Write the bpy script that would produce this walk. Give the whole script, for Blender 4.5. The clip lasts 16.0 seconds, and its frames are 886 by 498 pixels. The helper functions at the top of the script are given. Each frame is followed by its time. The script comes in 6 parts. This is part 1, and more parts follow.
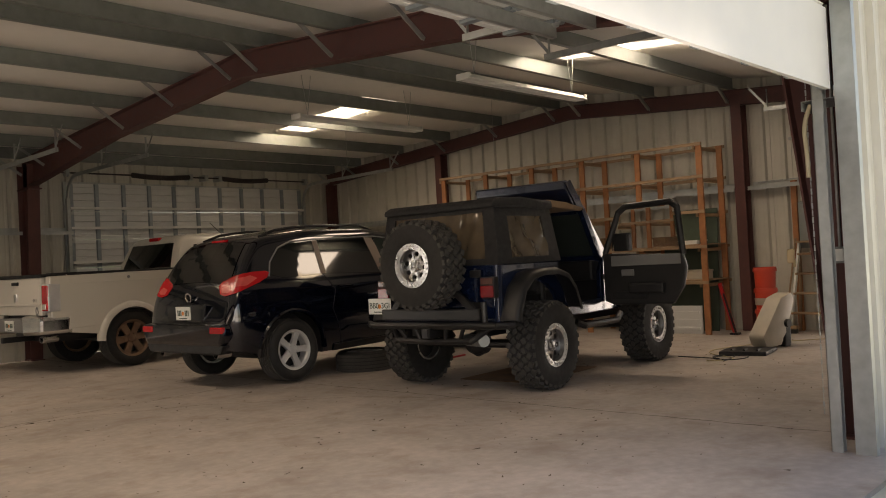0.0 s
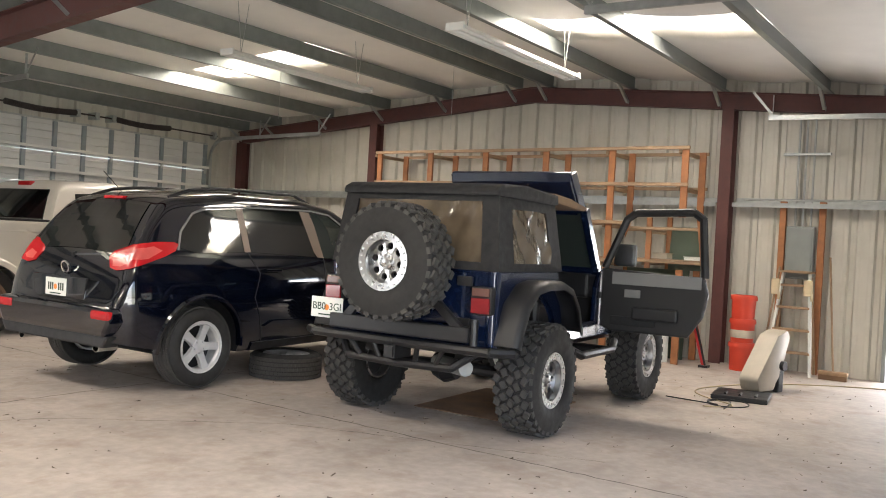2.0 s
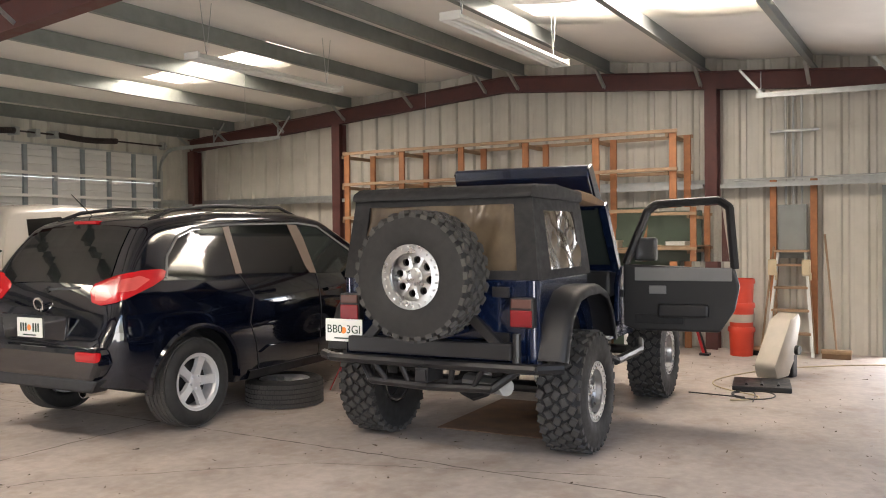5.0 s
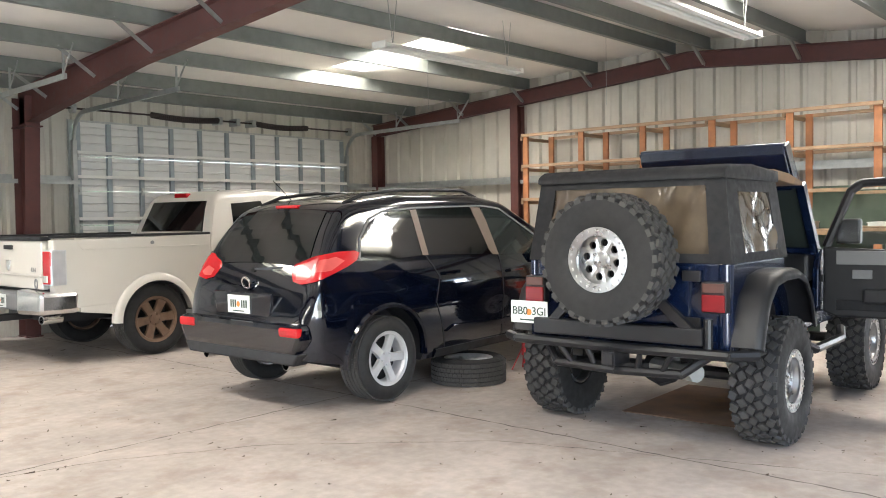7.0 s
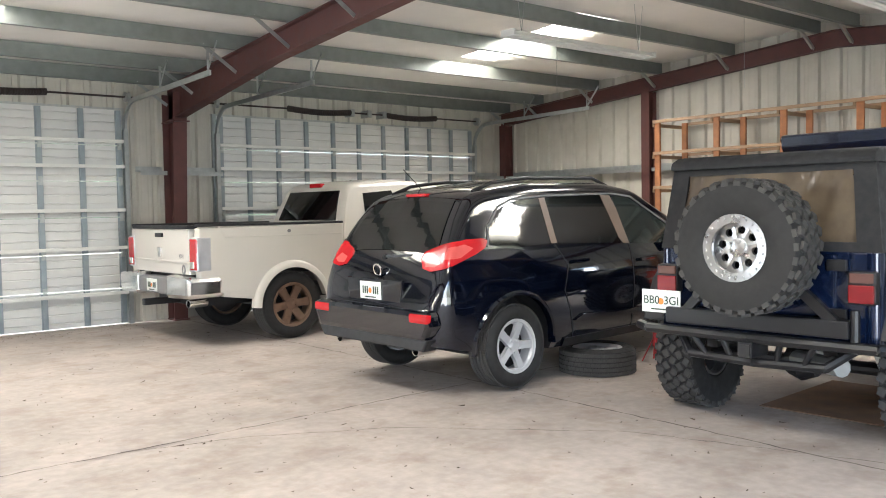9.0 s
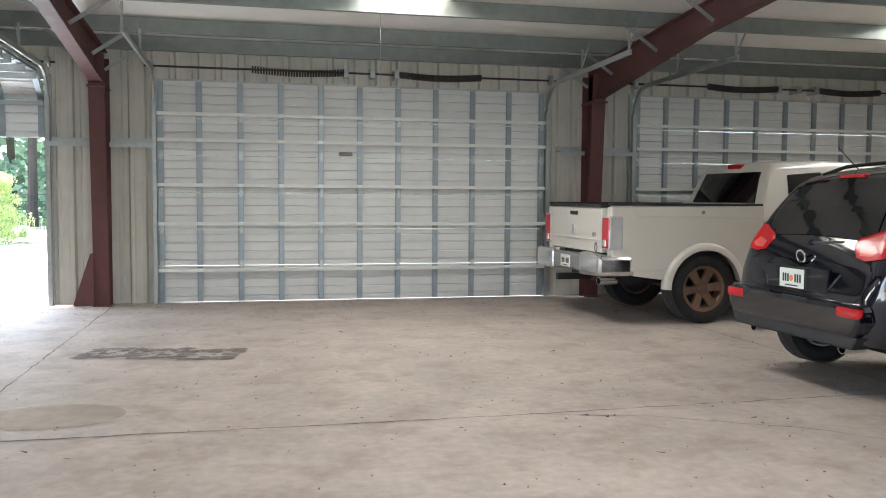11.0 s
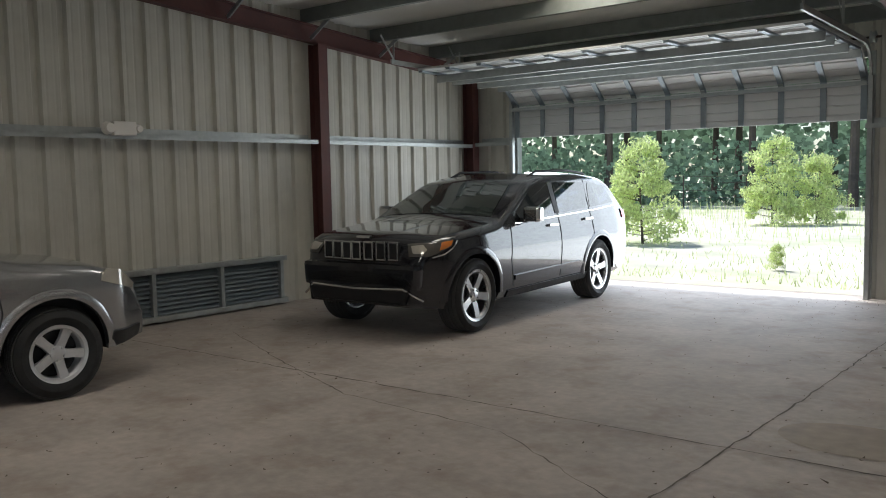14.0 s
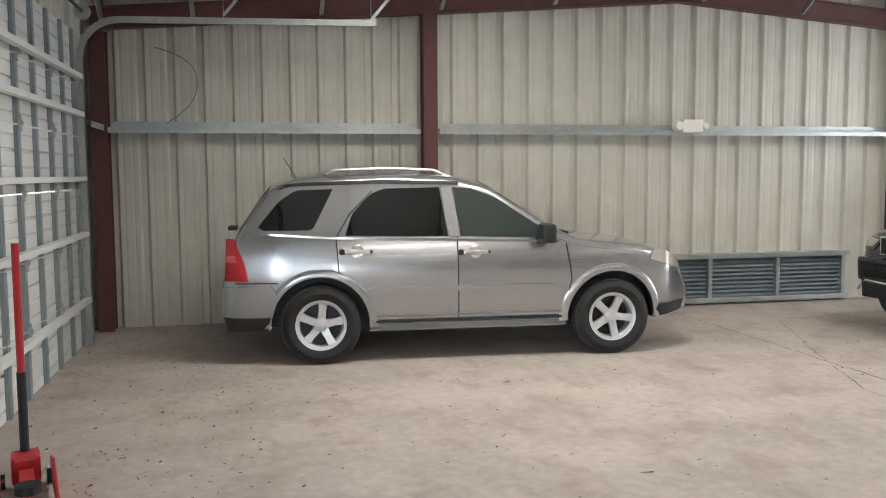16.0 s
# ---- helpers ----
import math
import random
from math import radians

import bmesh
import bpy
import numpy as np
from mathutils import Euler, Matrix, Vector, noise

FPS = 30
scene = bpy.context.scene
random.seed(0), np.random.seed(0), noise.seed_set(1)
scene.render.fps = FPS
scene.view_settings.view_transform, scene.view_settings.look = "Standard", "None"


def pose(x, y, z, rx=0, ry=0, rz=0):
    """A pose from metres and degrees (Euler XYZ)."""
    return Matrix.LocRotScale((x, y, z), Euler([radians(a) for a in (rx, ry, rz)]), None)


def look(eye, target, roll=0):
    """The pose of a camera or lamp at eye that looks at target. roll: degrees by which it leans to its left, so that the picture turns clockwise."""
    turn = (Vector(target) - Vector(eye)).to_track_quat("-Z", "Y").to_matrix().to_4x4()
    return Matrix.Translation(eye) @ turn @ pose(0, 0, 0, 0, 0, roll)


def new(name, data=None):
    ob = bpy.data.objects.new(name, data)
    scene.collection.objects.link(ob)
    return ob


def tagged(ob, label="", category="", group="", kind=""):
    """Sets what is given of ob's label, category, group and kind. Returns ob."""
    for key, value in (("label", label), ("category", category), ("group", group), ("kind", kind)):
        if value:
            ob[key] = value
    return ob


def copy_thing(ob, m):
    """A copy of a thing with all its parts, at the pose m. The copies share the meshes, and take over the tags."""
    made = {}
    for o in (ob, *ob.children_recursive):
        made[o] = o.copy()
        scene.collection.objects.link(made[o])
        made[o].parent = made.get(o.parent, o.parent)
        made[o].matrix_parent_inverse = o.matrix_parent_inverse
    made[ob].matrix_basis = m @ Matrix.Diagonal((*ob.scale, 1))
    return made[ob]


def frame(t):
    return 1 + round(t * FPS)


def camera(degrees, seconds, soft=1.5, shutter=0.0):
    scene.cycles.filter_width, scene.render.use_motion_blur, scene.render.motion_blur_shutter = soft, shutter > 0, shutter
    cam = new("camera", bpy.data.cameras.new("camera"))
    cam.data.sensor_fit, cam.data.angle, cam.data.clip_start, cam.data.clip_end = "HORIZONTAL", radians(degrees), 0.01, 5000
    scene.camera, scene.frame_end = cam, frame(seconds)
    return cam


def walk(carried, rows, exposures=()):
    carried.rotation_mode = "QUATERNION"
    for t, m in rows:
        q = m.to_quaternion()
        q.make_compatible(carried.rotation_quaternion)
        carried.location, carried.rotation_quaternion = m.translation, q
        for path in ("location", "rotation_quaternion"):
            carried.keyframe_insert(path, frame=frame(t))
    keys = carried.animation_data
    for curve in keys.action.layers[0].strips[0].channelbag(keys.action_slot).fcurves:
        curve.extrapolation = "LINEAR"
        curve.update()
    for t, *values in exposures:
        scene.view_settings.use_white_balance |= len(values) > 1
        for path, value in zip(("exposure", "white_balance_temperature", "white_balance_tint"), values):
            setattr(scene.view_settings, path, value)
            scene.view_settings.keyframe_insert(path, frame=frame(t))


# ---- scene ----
from mathutils.bvhtree import BVHTree

cam = camera(54.8, 16.0, soft=1.0)
PATH = [
    (0, (-0.256, 0.5, 1.304), (1.221, 1.848, 1.331), -3.1),
    (0.5, (0.189, 1.0, 1.324), (1.641, 2.372, 1.422), -2.0),
    (1, (0.451, 1.533, 1.332), (1.844, 2.968, 1.305), -0.3),
    (1.5, (0.646, 2.006, 1.373), (2.071, 3.409, 1.342), -0.2),
    (2, (0.758, 2.372, 1.438), (2.402, 3.51, 1.419), 3.2),
    (2.5, (0.794, 2.681, 1.48), (2.645, 3.439, 1.444), 0.4),
    (3, (0.919, 2.905, 1.515), (2.832, 3.485, 1.564), -1.7),
    (3.5, (0.911, 3.107, 1.524), (2.848, 3.604, 1.538), -1.0),
    (4, (0.912, 3.179, 1.529), (2.804, 3.829, 1.527), -0.3),
    (4.5, (0.897, 3.201, 1.53), (2.695, 4.077, 1.504), -0.2),
    (5, (0.872, 3.205, 1.537), (2.596, 4.218, 1.505), -0.6),
    (7.5, (0.751, 3.252, 1.56), (2.196, 4.633, 1.474), -0.7),
    (8, (0.731, 3.251, 1.563), (2.141, 4.666, 1.468), -0.6),
    (10.5, (0.81, 3.235, 1.488), (1.54, 5.093, 1.383), -0.5),
    (11, (0.767, 3.301, 1.487), (1.199, 5.25, 1.364), 0.4),
    (11.5, (0.71, 3.41, 1.508), (0.851, 5.402, 1.401), 1.0),
    (12, (0.679, 3.469, 1.533), (0.589, 5.461, 1.381), 0.7),
    (12.5, (0.669, 3.528, 1.561), (0.266, 5.484, 1.439), 1.1),
    (13, (0.676, 3.643, 1.578), (-0.048, 5.499, 1.399), -1.4),
    (13.5, (0.654, 3.848, 1.591), (-0.319, 5.591, 1.457), -0.1),
    (14, (0.648, 3.961, 1.603), (-0.602, 5.513, 1.438), -1.1),
    (14.5, (0.737, 3.991, 1.618), (-0.851, 5.187, 1.397), 0.5),
    (15, (0.932, 3.963, 1.623), (-0.835, 4.884, 1.446), -0.4),
    (15.5, (1.196, 3.883, 1.642), (-0.684, 4.52, 1.392), -0.6),
    (16, (1.643, 3.926, 1.654), (-0.304, 4.349, 1.477), -0.3),
]

EXPOSURES = [(0.0, 0.65, 7900, 19), (0.5, 1.1, 8500, 22), (1.0, 1.75, 7000, 14), (1.5, 2.15, 6600, 14), (2.5, 2.25, 6200, 13), (3.5, 1.8, 6300, 16), (5.0, 2.2, 6500, 17), (7.5, 2.75, 5900, 11), (8.2, 2.75, 5900, 11), (10.5, 2.1, 5800, 11), (11.0, 1.85, 5800, 11), (12.0, 1.05, 5750, 10), (13.5, 0.3, 5800, 7), (14.5, 0.2, 6200, 13), (15.2, 1.1, 6200, 13), (16.0, 2.1, 5900, 11)]
walk(cam, [(t, look(eye, target, roll)) for t, eye, target, roll in PATH], EXPOSURES)

# ---- world, sun, sky light ----
SUN_EL, SUN_AZ = radians(58), radians(292)
world = bpy.data.worlds.new("world")
scene.world = world
world.use_nodes = True
sky = world.node_tree.nodes.new("ShaderNodeTexSky")
sky.sky_type, sky.sun_disc = "NISHITA", False
sky.sun_elevation, sky.sun_rotation = SUN_EL, SUN_AZ
background = world.node_tree.nodes["Background"]
background.inputs["Strength"].default_value = 0.15
world.node_tree.links.new(sky.outputs[0], background.inputs[0])
sun = new("sun", bpy.data.lights.new("sun", "SUN"))
sun.data.energy, sun.data.angle, sun.data.color = 5.0, radians(3), (1.0, 0.96, 0.9)
sun.matrix_world = look((0, 0, 0), (-math.sin(SUN_AZ) * math.cos(SUN_EL), -math.cos(SUN_AZ) * math.cos(SUN_EL), -math.sin(SUN_EL)))


def area_light(name, m, w, h, power, color=(1, 1, 1)):
    ob = new(name, bpy.data.lights.new(name, "AREA"))
    ob.data.shape, ob.data.size, ob.data.size_y, ob.data.energy, ob.data.color = "RECTANGLE", w, h, power, color
    ob.matrix_world = m
    return ob


# ---- the plan ----
XC, XA, YD, YB = -8.05, 12.55, 2.2, 15.55        # inner faces of the wall sheets
RIDGE, EAVE_Z, SLOPE = 8.9, 3.38, 0.078
COLS = (-1.2, 5.7)
DOORS = ((-7.1, -1.9), (-0.5, 5.0), (6.45, 11.6))
DOOR_H = 3.02


def rafter_z(y):
    return EAVE_Z + SLOPE * (6.65 - abs(y - RIDGE))


# sky light that falls through the openings
area_light("sky_open_door", look((-4.5, YB + 0.1, 1.1), (-4.5, 5, 0.6)), 5.0, 2.1, 95, (0.93, 0.97, 1.0))
area_light("sky_entry_door", look((1.8, YD - 0.15, 1.1), (1.8, 12, 0.8)), 3.8, 2.1, 32, (1.0, 1.0, 1.0))
area_light("sky_exit_door", look((XA + 0.15, 3.36, 1.0), (3, 3.36, 0.5)), 0.85, 1.9, 18, (1.0, 0.98, 0.95))
# ---- end of large lights ----


# ---- materials ----
def mat(name, color, rough=0.6, metal=0.0, vary=0.15, scale=6.0, bump=0.0, bump_scale=60.0, coat=0.0, stain=None, stain_at=(0.5, 0.7), trans=0.0):
    m = bpy.data.materials.new(name)
    m.use_nodes = True
    nodes, links = m.node_tree.nodes, m.node_tree.links
    b = nodes["Principled BSDF"]
    b.inputs["Roughness"].default_value, b.inputs["Metallic"].default_value = rough, metal
    b.inputs["Coat Weight"].default_value, b.inputs["Coat Roughness"].default_value = coat, 0.03
    b.inputs["Transmission Weight"].default_value = trans
    co = nodes.new("ShaderNodeTexCoord")
    n1 = nodes.new("ShaderNodeTexNoise")
    n1.inputs["Scale"].default_value, n1.inputs["Detail"].default_value = scale, 6
    n2 = nodes.new("ShaderNodeTexNoise")
    n2.inputs["Scale"].default_value, n2.inputs["Detail"].default_value = scale / 9, 4
    for n in (n1, n2):
        links.new(co.outputs["Object"], n.inputs["Vector"])
    mix = nodes.new("ShaderNodeMath")
    mix.operation = "ADD"
    links.new(n1.outputs["Fac"], mix.inputs[0]), links.new(n2.outputs["Fac"], mix.inputs[1])
    ramp = nodes.new("ShaderNodeMapRange")
    ramp.inputs[1].default_value, ramp.inputs[2].default_value = 0.7, 1.3
    ramp.inputs[3].default_value, ramp.inputs[4].default_value = 1 - vary, 1 + vary
    links.new(mix.outputs[0], ramp.inputs[0])
    mul = nodes.new("ShaderNodeVectorMath")
    mul.operation = "SCALE"
    mul.inputs[0].default_value = color
    links.new(ramp.outputs[0], mul.inputs["Scale"])
    last = mul.outputs[0]
    if stain:
        n3 = nodes.new("ShaderNodeTexNoise")
        n3.inputs["Scale"].default_value, n3.inputs["Detail"].default_value, n3.inputs["Roughness"].default_value = scale / 5, 8, 0.65
        links.new(co.outputs["Object"], n3.inputs["Vector"])
        r3 = nodes.new("ShaderNodeMapRange")
        r3.inputs[1].default_value, r3.inputs[2].default_value = stain_at
        links.new(n3.outputs["Fac"], r3.inputs[0])
        mx = nodes.new("ShaderNodeMix")
        mx.data_type = "RGBA"
        links.new(r3.outputs[0], mx.inputs[0]), links.new(last, mx.inputs[6])
        mx.inputs[7].default_value = (*stain, 1)
        last = mx.outputs[2]
    links.new(last, b.inputs["Base Color"])
    rr = nodes.new("ShaderNodeMapRange")
    rr.inputs[1].default_value, rr.inputs[2].default_value = 0.3, 0.7
    rr.inputs[3].default_value, rr.inputs[4].default_value = max(0.02, rough * 0.85), min(1, rough * 1.15)
    if not coat:
        links.new(n1.outputs["Fac"], rr.inputs[0]), links.new(rr.outputs[0], b.inputs["Roughness"])
    if bump:
        nb = nodes.new("ShaderNodeTexNoise")
        nb.inputs["Scale"].default_value, nb.inputs["Detail"].default_value = bump_scale, 5
        links.new(co.outputs["Object"], nb.inputs["Vector"])
        bp = nodes.new("ShaderNodeBump")
        bp.inputs["Strength"].default_value, bp.inputs["Distance"].default_value = bump, 0.01
        links.new(nb.outputs["Fac"], bp.inputs["Height"]), links.new(bp.outputs[0], b.inputs["Normal"])
    return m


M_CONCRETE = mat("concrete", (0.40, 0.352, 0.312), 0.72, vary=0.2, scale=13, bump=0.2, bump_scale=45, stain=(0.27, 0.21, 0.165), stain_at=(0.5, 0.78))
M_JOINT = mat("joint_dirt", (0.14, 0.12, 0.1), 0.95, vary=0.3, scale=20)
M_DEBRIS = mat("leaf_litter", (0.13, 0.1, 0.075), 0.95, vary=0.4, scale=30)
M_SHEET = mat("cream_wall_sheet", (0.54, 0.52, 0.455), 0.45, vary=0.07, scale=5, stain=(0.44, 0.42, 0.35), stain_at=(0.5, 0.85))
M_VINYL = mat("white_insulation_vinyl", (0.82, 0.8, 0.76), 0.55, vary=0.05, scale=3, bump=0.25, bump_scale=5)
M_GALV = mat("galvanised_steel", (0.43, 0.45, 0.44), 0.42, metal=0.75, vary=0.16, scale=14)
M_GREEN = mat("weathered_galvanised_purlin", (0.25, 0.27, 0.255), 0.45, metal=0.55, vary=0.15, scale=9)
M_RED = mat("red_oxide_primer", (0.1, 0.036, 0.031), 0.62, vary=0.25, scale=9, bump=0.05)
M_DOOR = mat("white_door_steel", (0.66, 0.66, 0.64), 0.45, vary=0.05, scale=5)
M_DOORBACK = mat("door_stile_steel", (0.29, 0.33, 0.35), 0.42, metal=0.5, vary=0.12, scale=10)
M_WOOD = mat("orange_lumber", (0.36, 0.15, 0.06), 0.65, vary=0.25, scale=12, bump=0.1)
M_PALEWOOD = mat("pale_lumber", (0.33, 0.22, 0.13), 0.65, vary=0.2, scale=12, bump=0.1)
M_BLACK = mat("black_plastic", (0.011, 0.011, 0.012), 0.5, vary=0.2, scale=15)
M_BLACKMETAL = mat("black_painted_steel", (0.01, 0.01, 0.011), 0.4, vary=0.2, scale=12)
M_TREAD = mat("dusty_tyre_tread", (0.05, 0.047, 0.044), 0.85, vary=0.3, scale=18, bump=0.1)
M_RUBBER = mat("tyre_rubber", (0.014, 0.0135, 0.013), 0.75, vary=0.3, scale=18, bump=0.1)
M_ALLOY = mat("polished_alloy", (0.5, 0.5, 0.5), 0.3, metal=1.0, vary=0.08, scale=14)
M_SILVERPAINT = mat("silver_wheel_paint", (0.58, 0.58, 0.59), 0.35, metal=0.4, vary=0.08, scale=14)
M_BRONZE = mat("dusty_bronze_wheel", (0.2, 0.13, 0.09), 0.5, metal=0.6, vary=0.25, scale=14)
M_CHROME = mat("chrome", (0.8, 0.8, 0.8), 0.12, metal=1.0, vary=0.04)
M_NAVY = mat("deep_navy_paint", (0.0015, 0.0026, 0.0075), 0.08, vary=0.1, coat=1.0)
M_JEEPBLUE = mat("metallic_blue_paint", (0.005, 0.012, 0.04), 0.22, metal=0.2, vary=0.05, coat=0.9)
M_WHITEPAINT = mat("pearl_white_paint", (0.62, 0.59, 0.53), 0.3, vary=0.0, coat=0.6)
M_SILVER = mat("silver_grey_paint", (0.42, 0.425, 0.435), 0.24, metal=0.85, vary=0.0, coat=0.9)
M_GREYTRIM = mat("grey_bumper_plastic", (0.2, 0.2, 0.2), 0.5, vary=0.08)
M_GRANITE = mat("dark_granite_paint", (0.022, 0.022, 0.026), 0.18, metal=0.35, vary=0.0, coat=1.0)
M_GLASS = mat("tinted_car_glass", (0.004, 0.005, 0.005), 0.04, vary=0.02, coat=0.6)
M_CLEARGLASS = mat("light_car_glass", (0.03, 0.038, 0.035), 0.04, vary=0.02, coat=0.6)
M_CANVAS = mat("black_canvas", (0.014, 0.014, 0.015), 0.8, vary=0.2, scale=20, bump=0.2, bump_scale=120)
M_TANCANVAS = mat("tan_dusty_canvas", (0.25, 0.16, 0.09), 0.85, vary=0.25, scale=12, bump=0.2)
M_CLEARVINYL = mat("smoky_clear_vinyl", (0.1, 0.075, 0.05), 0.1, vary=0.4, scale=5, bump=0.6, bump_scale=6, coat=0.8)
M_REDLENS = mat("red_lamp_lens", (0.46, 0.008, 0.012), 0.22, vary=0.12, coat=0.35)
M_DULLRED = mat("dusty_dark_red_lens", (0.2, 0.008, 0.012), 0.25, vary=0.2, coat=0.3)
M_LAMPCORE = mat("pale_red_lens_core", (0.6, 0.09, 0.08), 0.25, vary=0.2, coat=0.3)
M_AMBER = mat("amber_lens", (0.75, 0.22, 0.03), 0.15, coat=1.0)
M_LENS = mat("headlamp_lens", (0.5, 0.46, 0.4), 0.12, metal=0.3, vary=0.2, coat=1.0)
M_DARKLENS = mat("dark_headlamp_lens", (0.1, 0.09, 0.08), 0.08, metal=0.2, vary=0.3, coat=1.0)
M_PLATE = mat("white_number_plate", (0.75, 0.77, 0.74), 0.4, vary=0.03)
M_PLATEINK = mat("plate_ink", (0.02, 0.05, 0.03), 0.5)
M_ORANGE = mat("orange_print", (0.8, 0.25, 0.04), 0.5)
M_BUCKET = mat("red_orange_bucket", (0.6, 0.055, 0.025), 0.42, vary=0.1)
M_JACKRED = mat("red_enamel", (0.45, 0.02, 0.025), 0.35, vary=0.15)
M_SIGN = mat("exit_sign_plate", (0.78, 0.74, 0.68), 0.5, vary=0.05)
M_SIGNRED = mat("exit_sign_red", (0.5, 0.06, 0.03), 0.5)
M_BEIGE = mat("beige_plastic", (0.46, 0.41, 0.33), 0.5, vary=0.12)
M_CARD = mat("oily_cardboard", (0.2, 0.12, 0.07), 0.9, vary=0.35, scale=6)
M_GREYBOX = mat("grey_enamel", (0.25, 0.27, 0.26), 0.5, vary=0.1)
M_ROPE = mat("dirty_rope", (0.5, 0.42, 0.28), 0.9, vary=0.2)
M_SPRING = mat("rusty_black_spring", (0.035, 0.025, 0.022), 0.6, vary=0.3, scale=20)
M_TAN = mat("pillar_tan_film", (0.17, 0.12, 0.085), 0.4, vary=0.1)
M_GROUND = mat("sandy_grass_ground", (0.6, 0.58, 0.46), 0.95, vary=0.25, scale=0.8, stain=(0.32, 0.4, 0.16), stain_at=(0.5, 0.75))
M_BARK = mat("bark", (0.1, 0.08, 0.065), 0.9, vary=0.3, scale=10, bump=0.3)


def translucent(name, color, mix=0.75):
    m = bpy.data.materials.new(name)
    m.use_nodes = True
    nodes, links = m.node_tree.nodes, m.node_tree.links
    t, d, x = nodes.new("ShaderNodeBsdfTranslucent"), nodes.new("ShaderNodeBsdfDiffuse"), nodes.new("ShaderNodeMixShader")
    t.inputs[0].default_value = d.inputs[0].default_value = (*color, 1)
    x.inputs[0].default_value = 1 - mix
    links.new(t.outputs[0], x.inputs[1]), links.new(d.outputs[0], x.inputs[2])
    links.new(x.outputs[0], nodes["Material Output"].inputs[0])
    return m


def leafy(name, color, vary, mix):
    """Thin leaves that pass part of the light, each a little different in tone."""
    m = translucent(name, color, mix)
    nodes, links = m.node_tree.nodes, m.node_tree.links
    geo, hsv = nodes.new("ShaderNodeNewGeometry"), nodes.new("ShaderNodeHueSaturation")
    rng = nodes.new("ShaderNodeMapRange")
    rng.inputs[3].default_value, rng.inputs[4].default_value = 1 - vary, 1 + vary
    hsv.inputs["Color"].default_value = (*color, 1)
    links.new(geo.outputs["Random Per Island"], rng.inputs[0]), links.new(rng.outputs[0], hsv.inputs["Value"])
    for n in nodes:
        if n.type in ("BSDF_TRANSLUCENT", "BSDF_DIFFUSE"):
            links.new(hsv.outputs[0], n.inputs["Color"])
    return m


M_LEAF = leafy("woodland_foliage", (0.3, 0.41, 0.29), 0.6, 0.5)
M_BUSHLEAF = leafy("young_bright_foliage", (0.68, 0.76, 0.38), 0.3, 0.5)
M_SKYLIGHT = translucent("fibreglass_skylight", (0.95, 0.86, 0.66))
M_TUBE = mat("white_lamp_enamel", (0.72, 0.72, 0.68), 0.4, vary=0.05)


# ---- mesh helpers ----
def mesh_of(bm, material, smooth=None):
    bmesh.ops.recalc_face_normals(bm, faces=bm.faces)
    me = bpy.data.meshes.new("m")
    bm.to_mesh(me)
    bm.free()
    for m in (material if isinstance(material, (list, tuple)) else [material]):
        me.materials.append(m)
    if smooth:
        me.polygons.foreach_set("use_smooth", [True] * len(me.polygons))
        me.set_sharp_from_angle(angle=radians(smooth))
    return me


def part(name, bm, material, parent=None, label="", smooth=None, m=None):
    """One mesh object out of a bmesh, under a thing or a part."""
    ob = new(name, mesh_of(bm, material, smooth) if isinstance(bm, bmesh.types.BMesh) else bm)
    if parent:
        ob.parent = parent
    if m is not None:
        ob.matrix_local = m
    if label:
        tagged(ob, label)
    return ob


def thing(name, m, label, category, group="", kind=""):
    ob = new(name)
    ob.matrix_world = m
    return tagged(ob, label, category, group, kind)


def B():
    return bmesh.new()


def bx(bm, x0, x1, y0, y1, z0, z1, bev=0.0, m=None):
    r = bmesh.ops.create_cube(bm, size=1)
    vs = r["verts"]
    bmesh.ops.transform(bm, verts=vs, matrix=Matrix.Translation(((x0 + x1) / 2, (y0 + y1) / 2, (z0 + z1) / 2)) @ Matrix.Diagonal((abs(x1 - x0), abs(y1 - y0), abs(z1 - z0), 1)))
    if bev:
        es = list({e for v in vs for e in v.link_edges})
        out = bmesh.ops.bevel(bm, geom=es, offset=bev, segments=2, affect="EDGES", profile=0.6)
        vs = list({v for f in out["faces"] for v in f.verts} | {v for v in vs if v.is_valid})
    if m is not None:
        bmesh.ops.transform(bm, verts=vs, matrix=m)
    return bm


def prism(bm, pts, lo, hi, axis="y", bev=0.0):
    """A polygon drawn in the two other axes, pushed from lo to hi along axis."""
    def at(p, d):
        return {"y": (p[0], d, p[1]), "x": (d, p[0], p[1]), "z": (p[0], p[1], d)}[axis]
    a = [bm.verts.new(at(p, lo)) for p in pts]
    b = [bm.verts.new(at(p, hi)) for p in pts]
    n = len(pts)
    faces = [bm.faces.new(a), bm.faces.new(b[::-1])] + [bm.faces.new((a[i], b[i], b[(i + 1) % n], a[(i + 1) % n])) for i in range(n)]
    if bev:
        es = list({e for f in faces for e in f.edges})
        bmesh.ops.bevel(bm, geom=es, offset=bev, segments=2, affect="EDGES", profile=0.6)
    return bm


def rod(bm, a, b, r, r2=None, n=10):
    a, b = Vector(a), Vector(b)
    m = Matrix.Translation((a + b) / 2) @ (b - a).to_track_quat("Z", "Y").to_matrix().to_4x4()
    bmesh.ops.create_cone(bm, cap_ends=True, segments=n, radius1=r, radius2=r if r2 is None else r2, depth=(b - a).length, matrix=m)
    return bm


